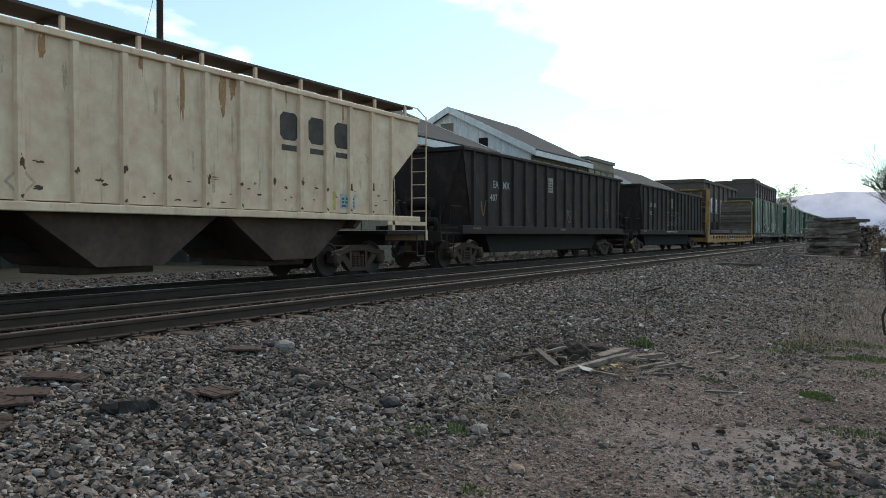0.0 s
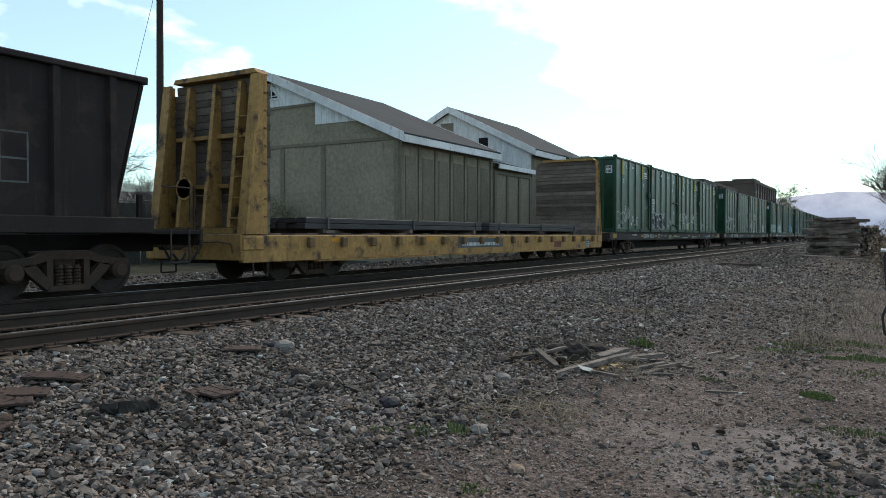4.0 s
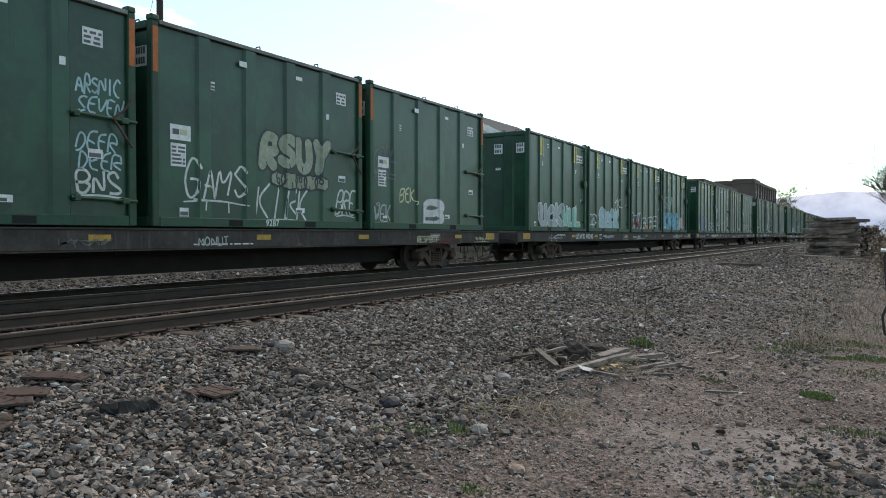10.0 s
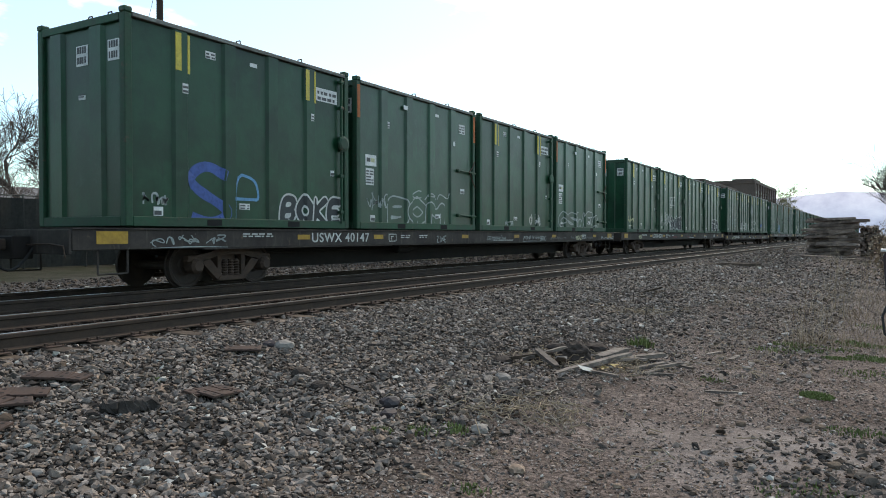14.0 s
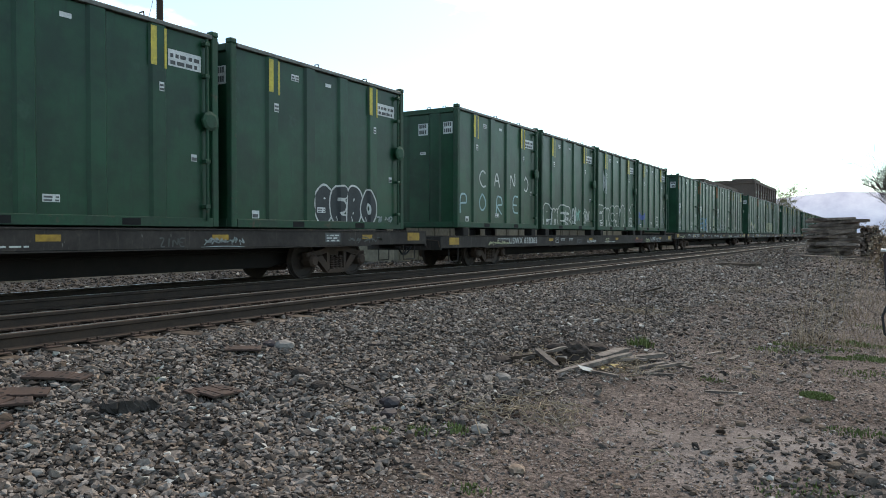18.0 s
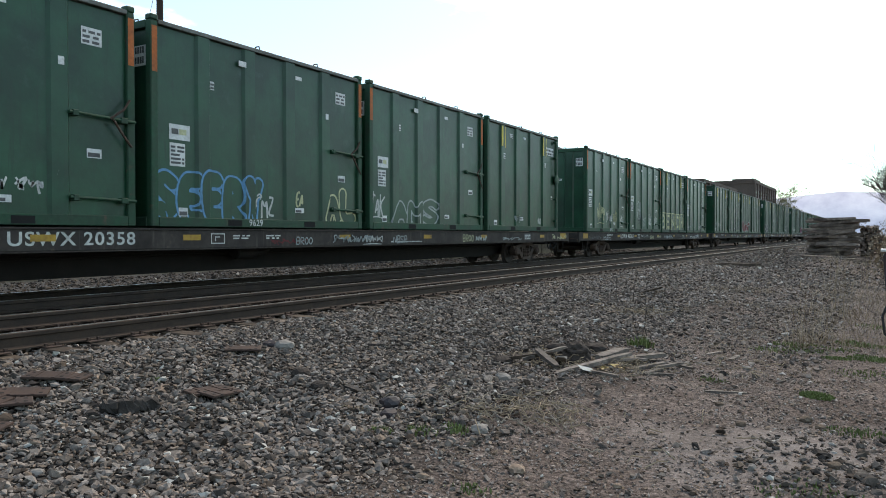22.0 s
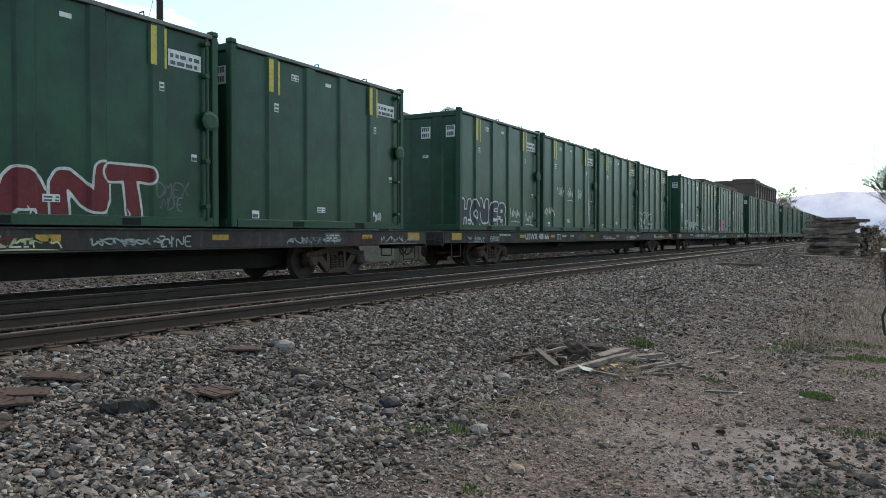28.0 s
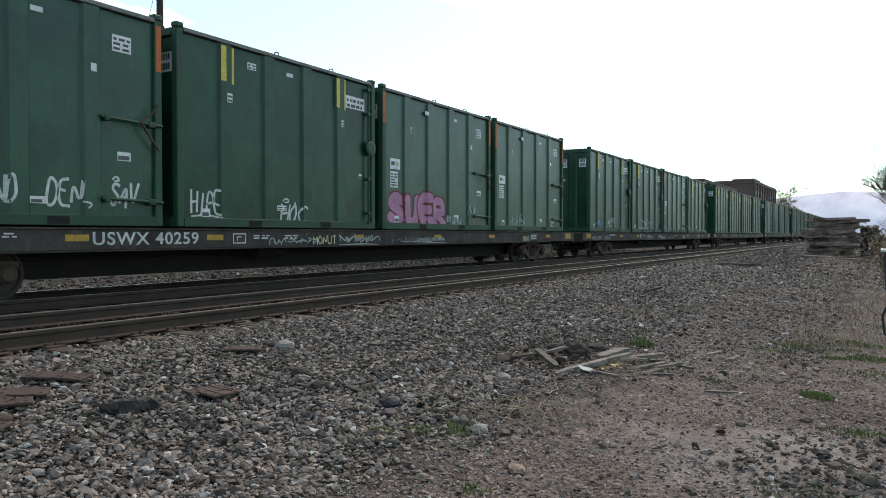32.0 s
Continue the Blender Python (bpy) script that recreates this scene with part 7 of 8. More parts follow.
plank_thing(-2.60, 7.60, 0.55, 0.04, 0.03, -20, "thin grey lath on the dirt", lift=0.02)
plank_thing(-2.2, 8.25, 0.45, 0.06, 0.025, 20, "grey weathered board scrap on the dirt")
plank_thing(-2.0, 9.1, 0.35, 0.05, 0.02, 95, "pale splinter of wood on the dirt")
plank_thing(-5.14, 3.74, 0.44, 0.11, 0.09, 48, "dark charred timber on the ballast", mat="charred", lift=0.02, gnarl=0.35)
plank_thing(-4.3, 5.55, 0.36, 0.06, 0.03, -25, "dark charred timber on the ballast", mat="charred")
plank_thing(-4.75, 17.9, 0.5, 0.05, 0.04, 35, "dark stick lying on the bank", mat="tie", pitch=-14, lift=0.08)
stone_field("road_gravel", *strew(16000, 21, -20.5, -14.3, 0.0, 60.0, 0.030, lambda x, y: 1.0), "ballast_mid", "grey gravel along the road beyond the track", 22)
plank_thing(-5.9, 33.5, 3.2, 0.16, 0.12, 70, "dark fallen timber on the bank", mat="tie")
plank_thing(-5.3, 34.5, 2.6, 0.14, 0.12, 60, "dark fallen timber on the bank", mat="tie")
for i, (x, y, t) in enumerate(((-1.9, 10.3, 70), (-1.6, 10.0, 85), (-2.9, 12.5, 75), (-1.2, 13.5, 60), (-1.35, 7.9, 15), (-2.05, 8.95, 150), (-1.8, 9.4, 165), (-2.3, 9.2, 10), (-2.55, 8.45, 130), (-1.5, 8.5, 100), (-3.1, 8.05, 150), (-2.9, 7.6, 25), (-2.3, 12.2, 40), (-1.7, 11.4, 100))):
    plank_thing(x, y, 0.4, 0.05, 0.02, t, "weathered stick trodden into the path")
paper = part("paper", box(-0.10, 0.10, -0.055, 0.055, 0, 0.004), "s_grey")
paper.matrix_basis = pose(-2.72, 7.60, ground_z(-2.72, 7.60) + 0.05, 20, 15, 60)
tagged(paper, "crumpled piece of white paper in the scrap wood", "paper")
bm = bmesh.new()
for i in range(9):
    rnd = random.Random(i)
    a = Vector((rnd.uniform(-0.14, 0.14), rnd.uniform(-0.08, 0.08), rnd.uniform(0, 0.03)))
    vs = [bm.verts.new(a + Vector((rnd.uniform(-0.06, 0.06), rnd.uniform(-0.05, 0.05), rnd.uniform(0, 0.05)))) for _ in range(4)]
    bm.faces.new(vs)
M["wrapper"] = surface("yellow_wrapper", (0.55, 0.42, 0.16), (0.4, 0.26, 0.12), 0.6, big=8, fine=30, relief=0)
wrap = part("wrapper", bm, "wrapper")
wrap.matrix_basis = pose(-2.54, 7.85, ground_z(-2.54, 7.85) + 0.04)
tagged(wrap, "crumpled yellow wrapper by the boards", "litter")
for k, (x, y, r) in enumerate(((-3.14, 8.42, 0.17), (-3.45, 8.85, 0.17), (-3.25, 9.4, 0.15), (-3.75, 9.3, 0.14), (-3.0, 9.0, 0.14), (-3.62, 8.25, 0.13), (-3.9, 8.0, 0.12))):
    single_stone(x, y, r, "earth", "clod of dark earth and roots on the bank", 51 + k, 0.95 if k == 0 else 0.42)


# ---- grass, stalks, twigs ----
def blades(name, x, y, r, count, height, material, label, seed, lean=0.6, width=0.006, category="grass"):
    rnd, bm = random.Random(seed), bmesh.new()
    for _ in range(count):
        a, q = rnd.uniform(0, 2 * math.pi), r * rnd.random() ** 0.6
        bx, by = q * math.cos(a) * 1.3, q * math.sin(a)
        h = height * rnd.uniform(0.4, 1.0) * (1 - 0.4 * q / r)
        d = rnd.uniform(0, 2 * math.pi)
        lx, ly = math.cos(d) * h * lean * rnd.random(), math.sin(d) * h * lean * rnd.random()
        px, py = -math.sin(d) * width, math.cos(d) * width
        base = ground_z(x + bx, y + by) - ground_z(x, y)
        v = [bm.verts.new(p) for p in ((bx - px, by - py, base), (bx + px, by + py, base), (bx + lx * 0.4 + px, by + ly * 0.4 + py, base + h * 0.6),
                                       (bx + lx * 0.4 - px, by + ly * 0.4 - py, base + h * 0.6), (bx + lx, by + ly, base + h))]
        bm.faces.new((v[0], v[1], v[2], v[3]))
        bm.faces.new((v[3], v[2], v[4]))
    ob = part(name, bm, material)
    ob.matrix_basis = pose(x, y, ground_z(x, y))
    return tagged(ob, label, category, kind="stuff")


for i, (x, y, r, n, h) in enumerate(((-0.53, 8.15, 0.125, 800, 0.06), (-3.04, 4.77, 0.12, 120, 0.07), (-2.85, 4.95, 0.10, 110, 0.07), (-3.3, 4.6, 0.08, 90, 0.06), (-2.84, 10.1, 0.14, 160, 0.20),
                                     (-0.85, 11.2, 0.22, 120, 0.07), (-0.45, 11.5, 0.2, 100, 0.06), (-0.10, 11.0, 0.22, 420, 0.06), (-0.48, 10.8, 0.14, 260, 0.05), (-0.85, 11.7, 0.16, 220, 0.06), (-0.2, 12.4, 0.3, 340, 0.08), (-1.25, 10.9, 0.25, 140, 0.06), (-0.1, 9.8, 0.3, 180, 0.05), (-5.74, 4.47, 0.06, 40, 0.05), (-0.35, 5.0, 0.25, 160, 0.05), (-0.15, 6.9, 0.2, 160, 0.06),
                                     (-1.55, 8.3, 0.12, 80, 0.05), (-1.1, 11.6, 0.2, 160, 0.1), (0.0, 14.5, 0.3, 100, 0.08), (-2.2, 4.0, 0.12, 60, 0.05))):
    blades("grass_tuft", x, y, r, n, h, "grass", "low tuft of fresh green grass on the dirt", 60 + i)
for i, (x, y, r, n, h) in enumerate(((-0.95, 11.4, 0.16, 60, 0.75), (-0.75, 12.2, 0.3, 80, 0.5), (-0.1, 13.0, 0.4, 60, 0.4), (-0.3, 14.4, 0.5, 60, 0.6), (-0.6, 16.5, 0.9, 90, 0.5), (-0.2, 20.0, 1.2, 200, 0.6), (-0.9, 14.2, 0.4, 60, 0.75), (-0.3, 11.8, 0.5, 90, 0.35),
                                     (-0.5, 17.0, 0.9, 90, 0.65), (-1.0, 22.8, 0.9, 90, 0.7), (0.2, 26.0, 1.2, 120, 0.7), (-0.4, 33.0, 1.4, 160, 0.7), (-4.0, 14.0, 0.5, 200, 0.18), (-3.3, 21.0, 0.8, 260, 0.22), (-2.5, 5.9, 0.35, 160, 0.10), (-1.0, 45.0, 2.0, 260, 0.7),
                                     (-1.4, 10.6, 0.6, 200, 0.07), (-0.9, 9.4, 0.7, 200, 0.05), (-1.7, 12.6, 0.8, 260, 0.08), (-2.2, 16.5, 1.0, 300, 0.12))):
    blades("dry_grass", x, y, r, n, h, "dry", "clump of dry straw-coloured weeds", 80 + i, 1.7, 0.003)


def weed(x, y, h, seed, label="thin bare weed stalk on the bank"):
    rnd, bm = random.Random(seed), bmesh.new()
    p = Vector((0, 0, 0))
    for i in range(6):
        q = p + Vector((rnd.uniform(-0.03, 0.03), rnd.uniform(-0.03, 0.03), h / 6))
        rod(p, q, 0.008 * (1 - i / 9), 0.008 * (1 - (i + 1) / 9), 5, bm)
        if i > 1:
            for _ in range(2):
                d = Vector((rnd.uniform(-1, 1), rnd.uniform(-1, 1), rnd.uniform(0.4, 1.2))).normalized() * h * 0.22
                rod(q, q + d, 0.004, 0.002, 4, bm)
        p = q
    ob = part("weed", bm, "dry" if x > -1.5 else "bark")
    ob.matrix_basis = pose(x, y, ground_z(x, y))
    return tagged(ob, label, "weed", "weeds", "stuff")


for i, (x, y, h) in enumerate(((-3.02, 11.08, 0.78), (-4.69, 15.03, 0.7), (-4.5, 15.4, 0.6), (-1.03, 22.8, 1.3), (-0.8, 17.5, 1.2), (-0.6, 16.0, 1.0), (-3.9, 15.6, 0.5), (-1.3, 25.0, 1.4), (-0.2, 19.0, 1.3))):
    weed(x, y, h, 200 + i)


def twig_heap(x, y, r, count, seed):
    rnd, bm = random.Random(seed), bmesh.new()
    for _ in range(count):
        a = Vector((rnd.uniform(-r, r), rnd.uniform(-r, r) * 0.7, rnd.uniform(0.0, 0.05)))
        d = Vector((rnd.uniform(-1, 1), rnd.uniform(-1, 1), rnd.uniform(-0.1, 0.35))) * rnd.uniform(0.06, 0.14)
        m = a + d + Vector((0, 0, rnd.uniform(0, 0.05)))
        tube([a, m, m + d * rnd.uniform(0.4, 1.0) + Vector((rnd.uniform(-0.06, 0.06), rnd.uniform(-0.06, 0.06), -0.03))], 0.0045, 4, bm)
    ob = part("twigs", bm, "dry")
    ob.matrix_basis = pose(x, y, ground_z(x, y) + 0.01)
    return tagged(ob, "tangle of dry twigs on the dirt", "twigs", kind="stuff")


def dry_roots(x, y, sx, sy, count, seed):
    """Curled pale roots on the dirt round one place."""
    rnd, bm = random.Random(seed), bmesh.new()
    for _ in range(count):
        ln, a, run = rnd.uniform(0.14, 0.42), rnd.uniform(0, 6.28), []
        p = Vector((rnd.gauss(0, sx), rnd.gauss(0, sy), 0))
        for i in range(9):
            p.z = ground_z(x + p.x, y + p.y) - ground_z(x, y) + 0.014 + rnd.uniform(0, 0.05)
            run.append(p.copy())
            a += rnd.uniform(-0.75, 0.75)
            p += Vector((math.cos(a), math.sin(a), 0)) * ln / 9
        tube(run, 0.0055, 5, bm)
    ob = part("dry_roots", bm, "pale_root")
    ob.matrix_basis = pose(x, y, ground_z(x, y))
    return tagged(ob, "curled pale dry roots lying on the dirt", "roots", kind="stuff")


M["pale_root"] = surface("pale_root", (0.30, 0.25, 0.20), (0.20, 0.165, 0.13), 0.9, big=4, fine=20, relief=0)
dry_roots(-2.45, 5.75, 0.35, 0.22, 24, 404)
dry_roots(-2.7, 8.2, 0.6, 0.35, 8, 405)
twig_heap(-2.56, 5.65, 0.55, 90, 31)
twig_heap(-2.9, 8.2, 0.7, 130, 32)
twig_heap(-3.4, 8.6, 0.6, 90, 37)
dry_roots(-2.95, 6.1, 0.35, 0.3, 10, 406)
twig_heap(-1.7, 5.6, 0.9, 12, 33)
twig_heap(-4.2, 14.3, 0.9, 70, 34)
twig_heap(-1.9, 9.0, 1.2, 34, 35)
twig_heap(-3.2, 5.2, 0.8, 16, 36)


# ---- stack of old ties ----
def tie_stack():
    pile = tagged(empty("tie_stack", pose(-2.9, 60.0, 0.02)), "big untidy stack of grey old railway ties", "tie stack")
    rnd = random.Random(77)
    meshes = []
    for k in range(6):
        bm = box(-1.3, 1.3, -0.115, 0.115, 0, 0.17)
        for v in bm.verts:
            v.co += Vector((rnd.uniform(-0.07, 0.07), rnd.uniform(-0.015, 0.015), rnd.uniform(-0.012, 0.012)))
        meshes.append(mesh_of("tie", bm, "old_tie"))
    for layer in range(13):
        z = 0.02 + layer * 0.195
        for row in range(6):
            m = pose(rnd.gauss(-0.30, 0.26) + 0.035 * layer, -1.2 + row * 0.36 + rnd.uniform(-0.2, 0.2), z, rnd.uniform(-9, 9), -5 + rnd.gauss(0, 3.5), rnd.gauss(0, 12))
            part("tie", rnd.choice(meshes), None, pile, at=m)
    for layer in range(11):
        z = 0.02 + layer * 0.2
        for k in range(6 - layer // 4):
            m = pose(1.75 + k * 0.30 + rnd.uniform(-0.06, 0.06), 1.0 + rnd.uniform(-0.3, 0.3), z, rnd.uniform(-4, 4), rnd.uniform(-4, 4), 90 + rnd.uniform(-9, 9))
            part("tie", rnd.choice(meshes), None, pile, at=m)
    for k in range(9):
        m = pose(rnd.uniform(-0.6, 1.0), rnd.uniform(-1.0, 1.4), 2.50 + 0.02 * k, rnd.uniform(-5, 5), rnd.uniform(-5, 5), rnd.uniform(-25, 25))
        part("tie", rnd.choice(meshes), None, pile, at=m)
    return pile


tie_stack()
for x, y, t in ((-1.0, 56.5, 8), (-3.6, 53.0, -35), (-0.2, 55.0, -12), (0.6, 57.5, 5), (-4.2, 55.0, 30), (-0.6, 50.5, 4), (-0.1, 48.0, -8), (-5.0, 57.0, 60)):
    plank_thing(x, y, 2.5, 0.24, 0.18, t, "single old tie lying beside the stack", mat="old_tie", name="loose_tie")


# ---- dark cabinet at the path's edge ----
cab = tagged(empty("cabinet", pose(0.02, 8.0, 0.0)), "dark metal cabinet on a post with a hanging cable", "cabinet")
part("post", rod((0.35, 0.2, -0.05), (0.35, 0.2, 0.82), 0.06), "cabinet", cab)
part("case", prism(((0.0, 1.42), (0.02, 1.46), (0.66, 1.46), (0.66, 0.80), (0.10, 0.80), (0.03, 1.0)), "y", 0.0, 0.4), "cabinet", cab)
part("cap", box(-0.02, 0.70, -0.03, 0.43, 1.462, 1.485, 0.004), "sign", cab, "pale metal cap")
part("cable", tube([(0.05, -0.02, 1.0), (0.0, -0.03, 0.86), (0.02, -0.03, 0.70), (0.06, -0.03, 0.66), (0.07, 0.0, 0.80)], 0.012), "hose", cab)


# ---- chips, bark and dead leaves trodden into the path ----
def chip_field():
    rnd = random.Random(91)
    verts, faces = [], []
    while len(faces) < 5000:
        x, y = rnd.uniform(-4.2, 1.5), 2.6 + 19 * rnd.random() ** 1.5
        if noise.noise((x * 0.7, y * 0.7, 9.0)) < rnd.uniform(-0.5, 0.4):
            continue
        z, a = ground_z(x, y) + 0.008, rnd.uniform(0, math.pi)
        ln, w = rnd.uniform(0.008, 0.032), rnd.uniform(0.003, 0.009)
        c, s = math.cos(a), math.sin(a)
        n = len(verts)
        lift = rnd.uniform(0, 0.012)
        verts += [(x + p * c - q * s, y + p * s + q * c, z + (lift if p > 0 else 0)) for p, q in ((-ln, -w), (ln, -w * 0.6), (ln * 0.9, w), (-ln * 0.8, w))]
        faces.append((n, n + 1, n + 2, n + 3))
    me = bpy.data.meshes.new("wood_chips")
    me.from_pydata(verts, [], faces)
    me.materials.append(M["chips"])
    return tagged(new("wood_chips", me), "scattered wood chips and dead leaves on the path", "litter", kind="stuff")


M["chips"] = island_stone("wood_chip", (0.04, 0.032, 0.026), (0.15, 0.125, 0.10), (1.0, 0.85, 0.7))
chip_field()

# ---- beyond the line: walls' details, fence, pole, trees ----
def board_front(house, w, e, a, z_low, x0, x1, y=-0.03, step=0.22):
    """Upright white boards on a gable, from z_low up to the rake."""
    x = x0
    i = 0
    while x < x1:
        xm = min(x1, x + step)
        top = min(e + (a - 0.3 - e) * (1 - abs(q) / w) for q in (x, xm))
        if top > z_low + 0.05:
            part("board", prism(((x, z_low), (xm - 0.012, z_low), (xm - 0.012, e + (a - 0.3 - e) * (1 - abs(xm) / w)), (x, e + (a - 0.3 - e) * (1 - abs(x) / w))), "y", y - 0.008 * (i % 2), 0.0), "wall_white", house)
        x = xm
        i += 1


def louvre(house, x, z, w, h):
    fr = part("louvre", prism(((x - w / 2, z), (x + w / 2, z), (x, z + h)), "y", -0.10, -0.045), "wall_white", house, "white triangular louvre")
    for s in (-1, 1):
        part("opening", prism(((x + s * 0.05, z + 0.12), (x + s * (w / 2 - 0.2), z + 0.12), (x + s * 0.05, z + h - 0.35)), "y", -0.112, -0.102), "dark", fr)
        for k in range(3):
            zz = z + 0.2 + k * 0.28
            part("slat", box(*(sorted((x + s * 0.06, x + s * (w / 2 - 0.3) * (1 - k * 0.3)))), -0.13, -0.113, zz, zz + 0.05), "wall_white", fr)


# first warehouse: white boarding high in the gable, olive panels below
e1, a1, w1 = 6.2, 9.8, 8.3
board_front(house_a, w1, e1, a1, 7.05, -w1 + 0.1, -3.0)
board_front(house_a, w1, e1, a1, 8.2, -3.0, 3.0)
board_front(house_a, w1, e1, a1, 7.05, 3.0, w1 - 0.1)
louvre(house_a, 0.0, 8.55, 1.3, 0.95)
part("band", box(-w1, w1, -0.06, 0.0, 5.95, 6.12), "wall_trim", house_a, "dull olive timber band")
part("band", box(-3.0, 3.0, -0.06, 0.0, 8.05, 8.19), "wall_trim", house_a, "dull olive timber band")
for x in (-w1 + 0.05, -7.2, -2.4, 0.6, 3.4, w1 - 0.3):
    part("pilaster", box(x, x + 0.26, -0.075, 0.0, 0, 5.94), "wall_trim", house_a, "olive timber post")
part("panel", box(-6.4, -4.2, -0.04, 0.0, 1.2, 4.7), "wall_olive", house_a)
door = part("door", box(-1.97, -0.60, -0.09, -0.002, 2.3, 5.75), "wall_white", house_a, "tall weathered white door with a glazed light")
part("door_light", box(-1.70, -0.80, -0.10, -0.092, 3.9, 5.1), "dark", door)
part("door_panel", box(-1.75, -0.82, -0.105, -0.092, 2.5, 3.6), "wall_white", door)
part("vent_pipe", rod((-w1 + 0.6, 0.4, 5.6), (-w1 + 0.6, 0.4, 8.0), 0.07), "pole", house_a)
# side walls towards the line
for house, ln, panels, h in ((house_a, 9.7, 6, 5.7), (house_b, 10.5, 6, 6.4), (shed_a, 5.4, 3, 5.0), (shed_b, 6.5, 4, 6.6)):
    base = {house_a: w1, house_b: 6.2}.get(house, 0.0)
    for i in range(panels + 1):
        y = i * (ln - 0.26) / panels
        part("wall_post", box(base + 0.001, base + 0.08, y, y + 0.26, 0, h), "wall_trim", house, "olive timber post")
        if i < panels and house in (house_a, house_b):
            w = (ln - 0.26) / panels
            for z0, z1 in ((0.4, 1.8), (2.1, h - 0.5)):
                part("door_leaf", box(base + 0.001, base + 0.035, y + 0.45, y + w - 0.18, z0, z1), "wall_trim", house, "olive boarded panel")
    part("wall_band", box(base + 0.001, base + 0.09, 0, ln, h, h + 0.16), "wall_trim", house, "olive timber band")
# second warehouse: boarded gable with a shutter and a small window
board_front(house_b, 6.2, 7.0, 10.1, 5.2, -6.1, 6.1)
part("shutter", box(-0.75, 0.25, -0.10, -0.045, 7.6, 9.2), "wall_trim", house_b, "grey louvred shutter")
win = part("window", box(2.3, 3.0, -0.09, -0.045, 6.6, 8.0), "dark", house_b, "broken attic window")
part("frame", box(2.25, 3.05, -0.12, -0.091, 7.2, 7.28), "wall_white", win)
part("frame", box(2.6, 2.66, -0.12, -0.091, 6.6, 7.198), "wall_white", win)

# mills: pilasters and windows on the faces that show
for mill, ln, w, h in ((mill_a, 25.4, 6.1, 8.7), (mill_b, 31.0, 6.9, 11.3)):
    n = int(ln / 3.4)
    for i in range(n + 1):
        y = i * (ln - 0.6) / n
        part("pilaster", box(0.001, 0.22, y, y + 0.6, 0, h - 0.3), "brick", mill)
        if i < n:
            for z in (1.2, 4.4, 7.8):
                if z + 2.0 < h:
                    wn_ = part("window", box(0.001, 0.05, y + 1.0, y + (ln - 0.6) / n - 0.4, z, z + 1.9), "glass_dark", mill, "dark mill window")
                    part("sill", box(0.001, 0.12, y + 0.9, y + (ln - 0.6) / n - 0.3, z - 0.12, z - 0.005), "concrete", wn_)
    for k in range(2):
        x = -w + 0.8 + k * (w - 1.6) / 2
        for z in (1.2, 4.4):
            part("window", box(x, x + 1.3, -0.05, -0.001, z, z + 1.9), "glass_dark", mill, "dark mill window")
    part("cornice", box(-w - 0.15, 0.25, -0.18, ln + 0.1, h - 0.5, h - 0.2), "brick", mill)
stack = part("parapet", box(-4.0, -0.2, 1.0, 9.0, 11.41, 11.75), "brick", mill_b)


# a gabled roof between annex and mill
gable_building("warehouse", WALL_X - 1.0, 9.0, 70.0, 90.0, 6.6, 8.8, "far olive shed with a dark pitched roof")


# ---- screened fence on the far side ----
def make_fence():
    fence = tagged(empty("fence", pose(-27.0, 3.0, 0.36)), "tall dark screened chain-link fence with posts", "fence")
    n = 10
    for i in range(n + 1):
        y = i * 2.45
        post = part("post", rod((0, y, 0), (0, y, 2.75), 0.04), "fence", fence)
        if i < n:
            bm = bmesh.new()
            rnd = random.Random(i)
            cols, rows = 12, 8
            g = [[bm.verts.new((0.05 + 0.05 * math.sin(c * 1.3 + i) + rnd.uniform(-0.01, 0.01), y + 0.04 + 2.37 * c / cols, 0.05 + 2.55 * r / rows)) for c in range(cols + 1)] for r in range(rows + 1)]
            for r in range(rows):
                for c in range(cols):
                    bm.faces.new((g[r][c], g[r][c + 1], g[r + 1][c + 1], g[r + 1][c]))
            bmesh.ops.solidify(bm, geom=bm.faces[:], thickness=0.012)
            part("screen", bm, "fence", fence)
            part("top_rail", rod((0, y, 2.70), (0, y + 2.45, 2.70), 0.022), "fence", fence)
    return fence


make_fence()

# ---- utility pole ----
upole = tagged(empty("utility_pole", pose(-28.9, 22.7, 0.3)), "dark brown wooden utility pole with a guy wire", "utility pole")
part("shaft", rod((0, 0, -0.3), (0.12, 0, 16.5), 0.19, 0.14, 14), "pole", upole, smooth=False)
part("guy_wire", rod((0.1, 0, 13.5), (-3.0, -1.6, 0.0), 0.012, 0.012, 4), "hose", upole)
part("crossarm", box(-1.2, 1.4, -0.2, -0.08, 14.9, 15.05, 0.01), "pole", upole)
part("conduit", rod((0.22, -0.1, 0.0), (0.22, -0.1, 7.0), 0.03), "hose", upole)


